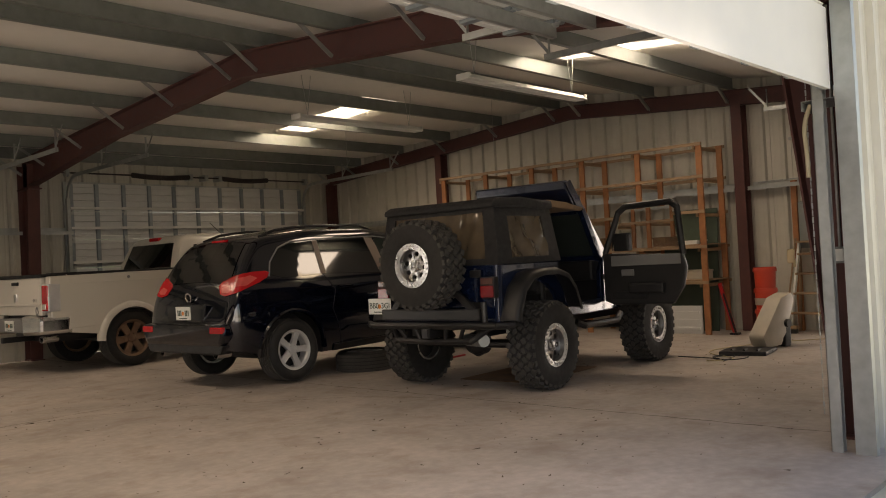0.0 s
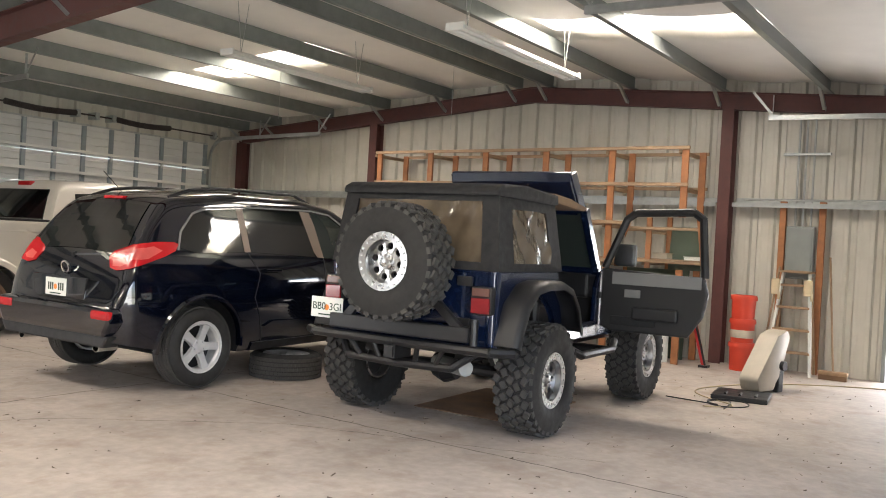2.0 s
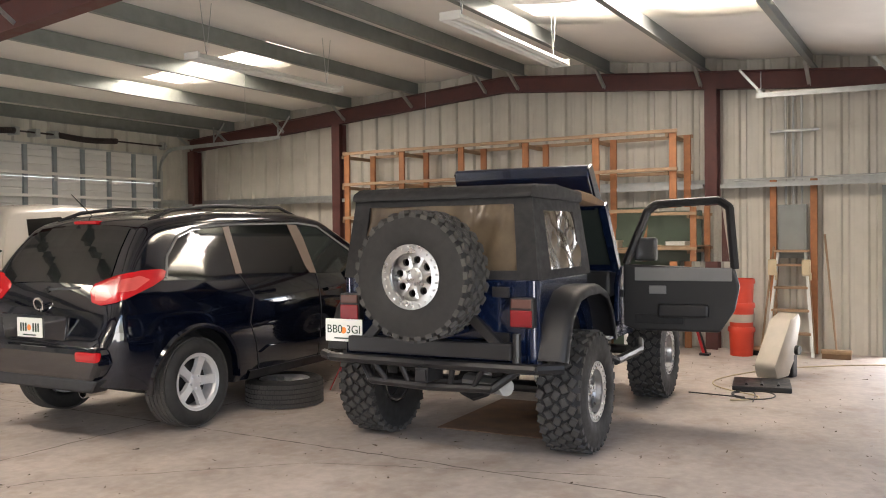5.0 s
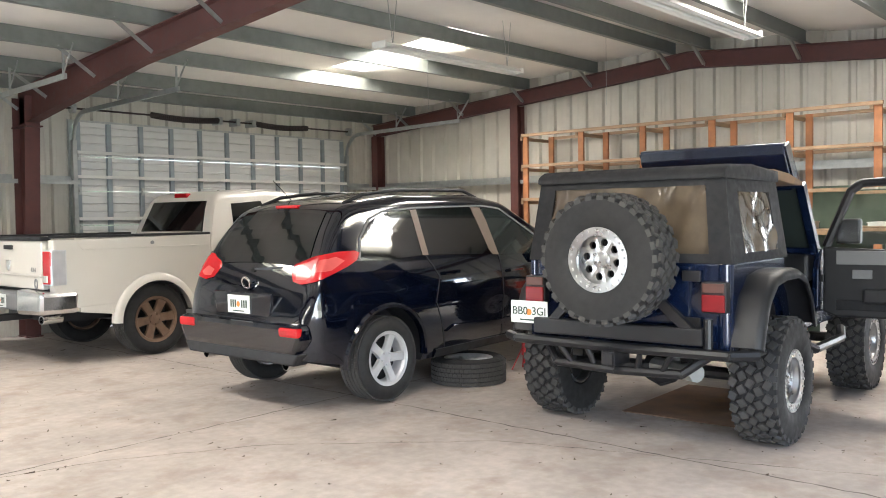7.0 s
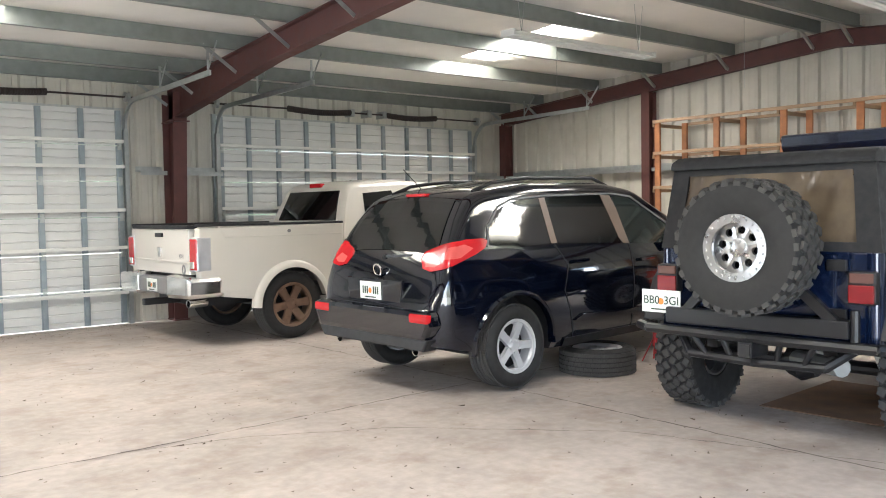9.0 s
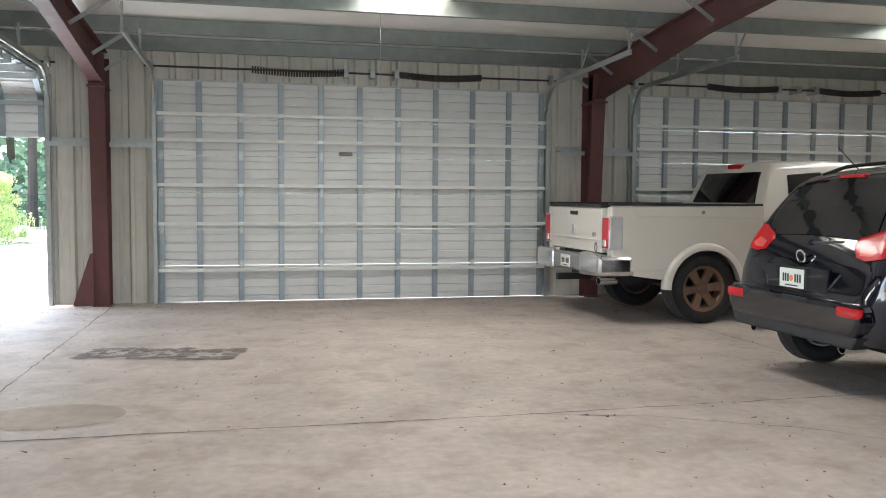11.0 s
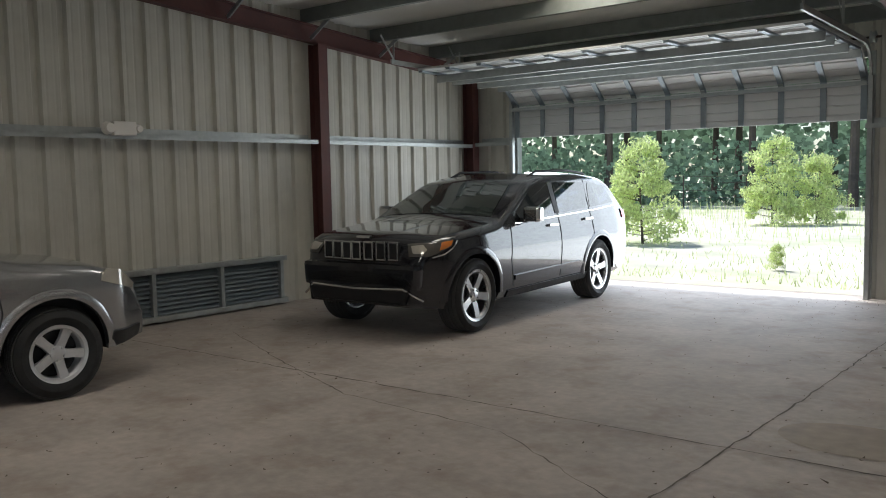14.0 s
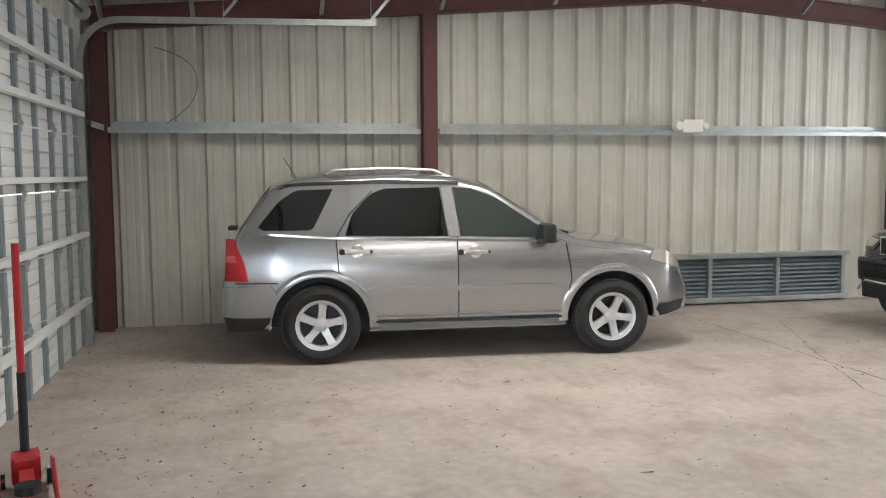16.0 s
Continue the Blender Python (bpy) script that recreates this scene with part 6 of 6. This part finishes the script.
def broom(x, y, lean, head_mat, h, label):
    root = thing("broom", pose(x, y, 0), label, "broom", "brooms by the wall")
    part("handle", rod(B(), (0, 0, 0.1), (0.3, lean, h), 0.013), M_PALEWOOD, root)
    part("head", bx(B(), -0.05, 0.05, -0.17, 0.17, 0.06, 0.11, 0.015), M_PALEWOOD, root)
    part("bristles", bx(B(), -0.04, 0.04, -0.16, 0.16, 0.0, 0.062, 0.006), head_mat, root)


broom(12.1, 4.33, 0.16, M_CARD, 1.5, "push broom leaning on the cream wall")
broom(12.05, 5.18, -0.1, M_BLACK, 1.35, "dark broom leaning beside the ladder")
jackstand = thing("hi_lift_bar", pose(11.75, 5.9, 0), "red and black steel bar leaning on the rack", "tool")
part("bar", beam(B(), (0, -0.1, 0.0), (0.05, 0.12, 0.75), 0.03, 0.05), M_JACKRED, jackstand)
part("foot", bx(B(), -0.06, 0.06, -0.16, -0.04, 0.0, 0.03, 0.006), M_BLACKMETAL, jackstand)
part("lever", beam(B(), (-0.03, -0.12, 0.03), (0.0, 0.05, 0.6), 0.02, 0.02), M_BLACKMETAL, jackstand)

panel = thing("electrical_panel", pose(XA - 0.03, 4.86, 1.2), "grey electrical panel with conduits on the wall", "electrical panel")
part("cabinet", bx(B(), -0.12, 0.0, -0.16, 0.18, 0.0, 0.68, 0.01), M_GREYBOX, panel)
part("cover", bx(B(), -0.135, -0.12, -0.14, 0.16, 0.03, 0.65, 0.006), M_GREYBOX, panel)
for y in (-0.1, 0.0, 0.09):
    part("conduit", rod(B(), (-0.06, y, 0.68), (-0.06, y, 2.1), 0.014), M_GALV, panel)
for y in (-0.24, 0.24):
    part("backing_post", bx(B(), -0.09, -0.03, y - 0.04, y + 0.04, -1.2, 1.0, 0.004), M_WOOD, panel)
part("conduit_clip", bx(B(), -0.08, -0.03, -0.3, 0.28, 1.6, 1.63), M_GALV, panel)
part("wall_conduit", rod(B(), (-0.22, -2.0, 1.03), (-0.22, 0.7, 1.0), 0.013), M_GALV, panel)

seat = thing("plastic_tank", pose(10.4, 4.72, 0, 0, 0, 75), "beige moulded plastic tank tilted on a dark foot", "tank")
part("tank", prism(B(), [(-0.28, 0.02), (-0.34, 0.16), (0.05, 0.62), (0.26, 0.68), (0.32, 0.58), (0.12, 0.2), (0.02, 0.02)], -0.12, 0.12, "y", 0.05), M_BEIGE, seat, smooth=50).matrix_local = pose(0, 0, 0, 0, 0, -90)
part("foot", bx(B(), -0.12, 0.02, -0.2, -0.08, 0.0, 0.26, 0.02), M_BLACK, seat)
part("cap", rod(B(), (-0.16, -0.06, 0.3), (-0.2, -0.06, 0.3), 0.05, n=16), M_BLACK, seat)

tray = thing("tool_tray", pose(9.62, 4.75, 0, 0, 0, 10), "open black plastic tool case on the floor", "tool case")
part("base", bx(B(), -0.17, 0.17, -0.27, 0.27, 0.0, 0.05, 0.012), M_BLACK, tray)
part("lid", bx(B(), 0.18, 0.46, -0.27, 0.27, 0.0, 0.04, 0.012), M_BLACK, tray)
for y in (-0.15, 0.0, 0.14):
    part("tool_socket", rod(B(), (-0.08, y, 0.055), (0.08, y, 0.055), 0.014), M_BLACKMETAL, tray)


def cable(name, pts, r, material, label):
    cu = bpy.data.curves.new(name, "CURVE")
    cu.dimensions, cu.bevel_depth, cu.bevel_resolution = "3D", r, 2
    sp = cu.splines.new("NURBS")
    sp.points.add(len(pts) - 1)
    for p, q in zip(sp.points, pts):
        p.co = (*q, 1)
    sp.use_endpoint_u, sp.order_u = True, 3
    cu.materials.append(material)
    return tagged(new(name, cu), label, "cable")


cable("extension_cord", [(8.9, 4.9, 0.008), (9.1, 4.5, 0.008), (9.5, 5.2, 0.008), (10.0, 5.3, 0.008), (10.9, 4.9, 0.008), (11.5, 4.3, 0.008), (11.9, 3.6, 0.008), (12.0, 2.9, 0.008), (12.3, 2.6, 0.5), (12.45, 2.55, 0.7)], 0.007, M_ROPE, "dusty orange extension cord across the floor")
cable("air_hose", [(8.9, 4.7, 0.008)] + [(9.2 + 0.22 * math.cos(a), 4.75 + 0.2 * math.sin(a), 0.008 + 0.0012 * k) for k, a in enumerate(np.linspace(0, 9.5, 16))] + [(9.0, 5.3, 0.03)], 0.006, M_BLACK, "black hose coiled loosely on the floor")
bin_ = thing("waste_bin", pose(12.2, 2.58, 0), "tall black plastic bin beside the exit", "bin")
part("body", bx(B(), -0.15, 0.15, -0.13, 0.13, 0.0, 0.62, 0.03), M_BLACK, bin_)
part("lid", bx(B(), -0.16, 0.16, -0.14, 0.14, 0.62, 0.68, 0.025), M_BLACK, bin_)

# ---- lamps ----
def shop_light(x, y, z):
    root = thing("shop_light", pose(x, y, z), "long white twin-tube shop light hung on chains", "ceiling light", "shop lights")
    part("housing", prism(B(), [(-0.11, 0.0), (-0.05, 0.06), (0.05, 0.06), (0.11, 0.0), (0.1, -0.005), (0.045, 0.045), (-0.045, 0.045), (-0.1, -0.005)], 0.0, 2.4, "x", 0.0), M_TUBE, root)
    for s in (-0.045, 0.045):
        part("tube", rod(B(), (0.03, s, 0.015), (2.37, s, 0.015), 0.018), M_TUBE, root)
    for u in (0.0, 2.4):
        part("end_cap", bx(B(), u - 0.015, u + 0.015, -0.1, 0.1, -0.01, 0.065, 0.008), M_TUBE, root)
    for u in (0.2, 2.2):
        part("chain", rod(rod(B(), (u, 0, 0.06), (u - 0.08, 0, 3.98 - z), 0.004, n=5), (u, 0, 0.06), (u + 0.08, 0, 3.98 - z), 0.004, n=5), M_GALV, root)
    return root


shop_light(7.1, 9.8, 3.36)
shop_light(7.15, 6.8, 3.36)
shop_light(-0.2, 6.8, 3.36)
shop_light(-0.2, 9.8, 3.5)
for x, y in ((8.6, PURLINS[7]), (2.2, PURLINS[9]), (10.6, PURLINS[6])):
    tagged(part("hanging_wire", rod(B(), (0, 0, 0), (0, 0, 0.9), 0.003, n=5), M_GALV, m=pose(x, y, rafter_z(y) - 0.88)), "thin wire hanging from the roof", "wire", "hanging wires")

# ---- west wall ----
vent = thing("wall_vent", pose(XC, 7.5, 0), "low grey louvred vent set in the wall", "vent")
for b6 in ((0.0, 0.12, -0.05, 3.86, 0.58, 0.64), (0.0, 0.12, -0.05, 3.86, 0.03, 0.09)):
    part("frame_rail", bx(B(), *b6, 0.004), M_GALV, vent)
for k in range(5):
    y = k * 0.94
    part("mullion", bx(B(), 0.0, 0.1, y, y + 0.05, 0.09, 0.58, 0.004), M_GALV, vent)
for k in range(4):
    for j in range(9):
        part("louvre", beam(B(), (0.03, k * 0.94 + 0.05, 0.12 + j * 0.052), (0.03, k * 0.94 + 0.94, 0.12 + j * 0.052), 0.075, 0.004, up=(0.62, 0, 0.78)), M_DOORBACK, vent)
part("backing", bx(B(), -0.06, -0.04, 0.0, 3.82, 0.05, 0.6), M_GALV, vent)
em = thing("emergency_light", pose(XC + 0.21, 9.0, 2.2), "cream twin-head emergency light on the girt", "emergency light")
part("case", bx(B(), -0.02, 0.07, -0.1, 0.17, -0.075, 0.075, 0.015), M_SIGN, em)
part("lamp_head", lathe(B(), [(0.0, -0.04), (0.05, -0.04), (0.07, 0.04), (0.0, 0.05)], 18, Matrix.Translation((0.06, -0.15, 0.0)) @ pose(0, 0, 0, 0, 0, 90)), M_SIGN, em)
part("lamp_head", lathe(B(), [(0.0, -0.03), (0.035, -0.03), (0.05, 0.03), (0.0, 0.04)], 18, Matrix.Translation((0.06, 0.2, 0.0)) @ pose(0, 0, 0, 0, 0, 90)), M_SIGN, em)
cable("loose_wire", [(XC + 0.05, 2.9, 3.0), (XC + 0.05, 3.3, 2.9), (XC + 0.05, 3.35, 2.5), (XC + 0.06, 3.1, 2.25), (XC + 0.06, 3.0, 2.2)], 0.006, M_GREYTRIM, "grey wire loosely hung on the wall")


def floor_jack(m, upright, label):
    root = thing("floor_jack", m, label, "floor jack", "floor jacks")
    for s in (-1, 1):
        part("side_plate", prism(B(), [(-0.35, 0.04), (0.3, 0.05), (0.32, 0.12), (-0.1, 0.2), (-0.36, 0.14)], s * 0.12, s * 0.135, "y", 0.006), M_JACKRED, root)
        part("front_wheel", rod(B(), (0.28, s * 0.14, 0.05), (0.28, s * 0.18, 0.05), 0.05, n=16), M_BLACKMETAL, root)
        part("caster", rod(B(), (-0.32, s * 0.1, 0.04), (-0.32, s * 0.13, 0.04), 0.04, n=14), M_BLACKMETAL, root)
    part("lift_arm", beam(B(), (-0.15, 0, 0.12), (0.26, 0, 0.3 if not upright else 0.16), 0.07, 0.05), M_JACKRED, root)
    part("saddle", rod(B(), (0.26, 0, 0.16 if upright else 0.28), (0.26, 0, 0.2 if upright else 0.36), 0.06, n=16), M_BLACKMETAL, root)
    part("pump", bx(B(), -0.34, -0.18, -0.07, 0.07, 0.05, 0.2, 0.02), M_JACKRED, root)
    tip = (-0.33, 0.0, 1.3) if upright else (-1.1, -0.1, 0.5)
    mid = (-0.32, 0.0, 0.62) if upright else (-0.7, -0.05, 0.34)
    part("handle_grip", rod(B(), mid, tip, 0.02), M_JACKRED, root)
    part("handle_tube", rod(B(), (-0.3, 0, 0.15), mid, 0.024), M_BLACK, root)
    return root


floor_jack(pose(-2.86, 2.77, 0, 0, 0, 15), True, "red floor jack with upright red and black handle")
js = thing("jack_stand", pose(7.75, 8.42, 0), "red steel jack stand under the navy car", "jack stand")
part("column", rod(B(), (0, 0, 0.2), (0, 0, 0.44), 0.022), M_BLACKMETAL, js)
part("collar", rod(B(), (0, 0, 0.15), (0, 0, 0.3), 0.04, 0.035), M_JACKRED, js)
for a in range(4):
    d = math.pi / 4 + a * math.pi / 2
    part("leg", beam(B(), (0.02 * math.cos(d), 0.02 * math.sin(d), 0.25), (0.14 * math.cos(d), 0.14 * math.sin(d), 0.0), 0.03, 0.008), M_JACKRED, js)
tagged(part("tyre_lever", rod(B(), (0, 0, 0.015), (0.55, 0.05, 0.015), 0.013), M_JACKRED, m=pose(7.9, 8.1, 0)), "red steel bar lying on the floor", "bar")
flat = thing("removed_car_wheel", pose(6.95, 8.5, 0.122, 90, 0, 0), "car wheel lying flat on the concrete", "wheel")
add_wheel(wp, flat, pose(0, 0, 0, 0, 0, 180))
tagged(part("cardboard_sheet", bx(B(), 0, 1.3, 0, 0.95, 0.004, 0.01), M_CARD, m=pose(6.75, 5.75, 0, 0, 0, 3)), "oil-stained cardboard under the blue vehicle", "cardboard")

# outlet, conduit, chain and rope beside the entry door
out = thing("power_outlet", pose(5.697, 2.37, 1.2, 0, 0, 0), "grey power outlet box on the red column", "outlet")
part("box", bx(B(), -0.05, -0.003, -0.05, 0.05, -0.055, 0.055, 0.01), M_GREYBOX, out)
part("socket_face", bx(B(), -0.056, -0.05, -0.03, 0.03, -0.04, 0.04, 0.006), M_PLATE, out)
part("conduit", rod(B(), (-0.02, 0, 0.055), (-0.02, 0, 2.0), 0.011), M_GALV, out)
chain = thing("hoist_chain", pose(5.35, 2.42, 0), "galvanised hoist chain hanging by the entry door", "chain")
for k in range(60):
    part("chain_link", bx(B(), -0.005, 0.005, -0.002, 0.002, 0.2 + k * 0.045, 0.24 + k * 0.045, 0.002), M_GALV, chain) if k == 0 else part("chain_link", chain.children[0].data, None, chain, m=pose(0, 0, k * 0.045, 0, 0, 90 * (k % 2)))
cable("pull_rope", [(5.25, 2.36, 2.15), (5.27, 2.42, 2.05), (5.26, 2.4, 1.85), (5.26, 2.4, 1.7)], 0.014, M_ROPE, "frayed rope tied to the entry door")

# ---- marks on the floor ----
def crack(name, pts, w, label):
    bm = B()
    rnd = random.Random(len(pts) * 7 + int(w * 1000))
    rows = []
    for (xa, ya), (xb, yb) in zip(pts, pts[1:]):
        n = max(2, int(math.hypot(xb - xa, yb - ya) / 0.09))
        d = Vector((xb - xa, yb - ya)).normalized()
        for k in range(n):
            u = k / n
            j, ww = rnd.uniform(-0.012, 0.012), w * rnd.uniform(0.25, 1.2)
            c = Vector((xa + (xb - xa) * u - d.y * j, ya + (yb - ya) * u + d.x * j))
            rows.append([bm.verts.new((c.x - d.y * ww, c.y + d.x * ww, 0.003)), bm.verts.new((c.x + d.y * ww, c.y - d.x * ww, 0.003))])
    for a, b in zip(rows, rows[1:]):
        bm.faces.new((a[0], a[1], b[1], b[0]))
    structure(name, bm, M_JOINT, label, "floor crack")


crack("floor_joint", [(-1.06, YB - 0.2), (-1.1, 10), (-1.2, 6), (-1.2, 2.3)], 0.008, "dirty saw-cut joint in the concrete")
crack("floor_joint", [(XC, 8.7), (-3.2, 8.78), (2.3, 8.8), (5.6, 8.9), (XA, 8.85)], 0.008, "dirty saw-cut joint in the concrete")
crack("floor_joint", [(5.75, 2.4), (5.8, 8.9), (5.75, YB - 0.2)], 0.009, "dirty saw-cut joint in the concrete")
crack("floor_crack", [(2.6, 8.82), (3.4, 8.6), (4.3, 8.1), (5.4, 6.9), (5.75, 5.9), (6.2, 4.6)], 0.005, "fine wandering crack in the concrete")
crack("floor_crack", [(-6.8, 9.6), (-5.2, 8.9), (-3.9, 8.4), (-2.4, 8.3), (-1.2, 7.6), (0.4, 7.2)], 0.005, "fine wandering crack in the concrete")
bm = B()
rnd = random.Random(4)
for k in range(3200):
    x, y = rnd.uniform(XC + 0.2, XA - 0.2), rnd.uniform(YD + 0.1, YB - 0.2)
    if rnd.random() < 0.3:
        x, y = (rnd.uniform(XC + 0.1, -2), rnd.uniform(2.3, 4.0)) if rnd.random() < 0.45 else (rnd.uniform(-2.5, 5), YB - abs(rnd.gauss(0, 0.5)) - 0.15)
    a, l, w = rnd.uniform(0, 6.3), rnd.uniform(0.004, 0.014) * (3.2 if rnd.random() < 0.06 else 1), rnd.uniform(0.002, 0.008)
    c, s = math.cos(a), math.sin(a)
    z = rnd.uniform(0.006, 0.014)
    vs = [bm.verts.new((x + c * u * l - s * v * w, y + s * u * l + c * v * w, z if (u, v) == (1, 1) else 0.004)) for u, v in ((-1, -0.6), (0, -1), (1, 0), (1, 1), (-0.6, 1))]
    bm.faces.new(vs)
tagged(part("floor_litter", bm, M_DEBRIS), "dry leaf crumbs and dirt scattered on concrete", "litter", kind="stuff")
bm = B()
rnd = random.Random(9)
for k in range(3):
    x0, y0, w, d = -0.82 + k * 0.46, 11.5 - 0.12 * k, 0.44, 0.42
    for i in range(150):
        e = rnd.random()
        u, v = (rnd.random(), rnd.choice((0, 1)) + rnd.gauss(0, 0.05)) if e < 0.5 else (rnd.choice((0, 1)) + rnd.gauss(0, 0.04), rnd.random()) if e < 0.75 else (rnd.random(), rnd.random())
        cx, cy, r = x0 + u * w + 0.12 * v, y0 + v * d, rnd.uniform(0.015, 0.055)
        bm.faces.new([bm.verts.new((cx + r * rnd.uniform(0.6, 1.4) * math.cos(a), cy + r * rnd.uniform(0.5, 1.0) * math.sin(a), 0.0032 + 0.00001 * (i + 150 * k))) for a in np.linspace(0, 5.5, 7)])
tagged(part("floor_patch", bm, mat("dark_floor_patch", (0.2, 0.17, 0.15), 0.8, vary=0.5, scale=9)), "dark flaking patches of old coating on concrete", "stain", kind="structure")

bm = B()
bmesh.ops.create_circle(bm, cap_ends=True, segments=40, radius=0.42, matrix=Matrix.Translation((-0.55, 9.35, 0.0025)) @ Matrix.Diagonal((1.1, 0.8, 1, 1)))
tagged(part("oil_ring_stain", bm, mat("brown_floor_stain", (0.35, 0.295, 0.24), 0.75, vary=0.25, scale=8)), "round brown stain dried on the concrete", "stain", kind="structure")

# ---- outdoors ----
def foliage(bm, rnd, centre, radius, count, size, squash=1.0):
    for k in range(count):
        while True:
            p = Vector((rnd.uniform(-1, 1), rnd.uniform(-1, 1), rnd.uniform(-1, 1)))
            if 0.25 < p.length < 1:
                break
        c = Vector(centre) + Vector((p.x * radius, p.y * radius, p.z * radius * squash))
        m = Matrix.Translation(c) @ Euler((rnd.uniform(0, 6.3), rnd.uniform(0, 6.3), rnd.uniform(0, 6.3))).to_matrix().to_4x4()
        l, w = size * rnd.uniform(0.6, 1.3), size * rnd.uniform(0.25, 0.5)
        bm.faces.new([bm.verts.new(m @ Vector(q)) for q in ((-l, 0, 0), (0, -w, 0.15 * l), (l, 0, 0), (0, w, 0.15 * l))])


def tree(name, m, h, seed, label, leaf_mat, bushy, size, count):
    rnd = random.Random(seed)
    root = thing(name, m, label, "tree", name + "s")
    bm = B()
    lean = rnd.uniform(-0.3, 0.3)
    rod(bm, (0, 0, -0.1), (lean, 0, h * 0.9), 0.016 * h, 0.004 * h, 8)
    crown = B()
    tufts = 40 if bushy else 16
    for k in range(tufts):
        z = h * rnd.uniform(0.0 if bushy else 0.35, 0.95)
        a, r = rnd.uniform(0, 6.3), h * (0.32 if bushy else 0.2) * (max(0.0, 1.05 - z / h) ** (0.6 if bushy else 1.0) + 0.1) * rnd.uniform(0.5, 1.2)
        e = Vector((lean * z / h + r * math.cos(a), r * math.sin(a), z + 0.05 * h))
        rod(bm, (lean * z / h, 0, z), e, 0.005 * h, 0.002 * h, 5)
        foliage(crown, rnd, e, h * (0.12 if bushy else 0.11) * rnd.uniform(0.6, 1.5), count // tufts, size, 0.8)
    part("trunk", bm, M_BARK, root)
    part("crown", crown, leaf_mat, root)
    return root


kinds = [tree("forest_tree", pose(-20 + 9 * k, 49 + k, 0), 13 + k, 30 + k, "tall dark green woodland tree", M_LEAF, False, 0.34, 1500) for k in range(3)]
rnd = random.Random(12)
for k in range(34):
    x = -62 + k * 2.3 + rnd.uniform(-1, 1)
    copy_thing(kinds[k % 3], pose(x, 46 + rnd.uniform(-3, 9), 0, 0, 0, rnd.uniform(0, 360)))
bm = B()
rnd = random.Random(5)
for k in range(44000):
    x = rnd.uniform(-75, 30)
    z = rnd.uniform(0.02, 1) ** 1.1 * 11
    c, s = rnd.uniform(-1, 1), rnd.uniform(-1, 1)
    y = 58 + rnd.uniform(-3, 3)
    if k % 3 == 0:
        y, z = 47 + rnd.uniform(-2, 2), rnd.uniform(0, 1) ** 1.5 * 3.2
    f = 0.36 if k % 3 == 0 else 0.62
    bm.faces.new([bm.verts.new((x + f * (c * 0.55 * u - s * 0.3 * v), y + 0.3 * u * v, z + f * (s * 0.4 * u + c * 0.4 * v))) for u, v in ((-1, 0), (0, -1), (1, 0), (0, 1))])
tagged(part("woodland", bm, M_LEAF), "dense dark green woodland behind the field", "woods", kind="stuff")
for k, (x, y, h) in enumerate(((-8.3, 22.6, 2.25), (-8.0, 31.0, 2.6), (-6.9, 31.7, 2.0), (-3.9, 18.4, 0.4))):
    tree("young_tree", pose(x, y, 0, 0, 0, 40 * k), h, 60 + k, "bushy young tree with bright sunlit leaves", M_BUSHLEAF, True, 0.028 * h, 5200)
fence = thing("field_fence", pose(-40, 43, 0), "thin pipe and wire fence before the woods", "fence")
post = mesh_of(rod(B(), (0, 0, 0), (0, 0, 1.5), 0.035), M_BARK)
rail = mesh_of(rod(B(), (0, 0, 0), (60, 0, 0), 0.012), M_BARK)
for k in range(21):
    part("post", post, None, fence, m=pose(k * 3, 0, 0))
for z in (0.45, 0.8, 1.15, 1.45):
    part("rail", rail, None, fence, m=pose(0, 0, z))
bm = B()
rnd = random.Random(21)
for k in range(9000):
    x, y = rnd.uniform(-32, 8), 16.5 + rnd.random() ** 1.6 * 25
    if k < 260:
        x, y = rnd.uniform(4.6, 5.6), rnd.uniform(1.0, 1.88)
    h, a = rnd.uniform(0.03, 0.11) * (1 + (y > 24) * 2 + (y > 31) * 3), rnd.uniform(0, 6.3)
    bm.faces.new([bm.verts.new(p) for p in ((x, y, -0.03), (x + 0.02 * math.cos(a), y + 0.02 * math.sin(a), -0.03), (x + 0.05 * math.cos(a * 3), y + 0.05 * math.sin(a * 3), h * (2 if k < 260 else 1)))])
tagged(part("field_grass", bm, M_BUSHLEAF), "sparse bright grass and weeds on sandy ground", "grass", kind="stuff")
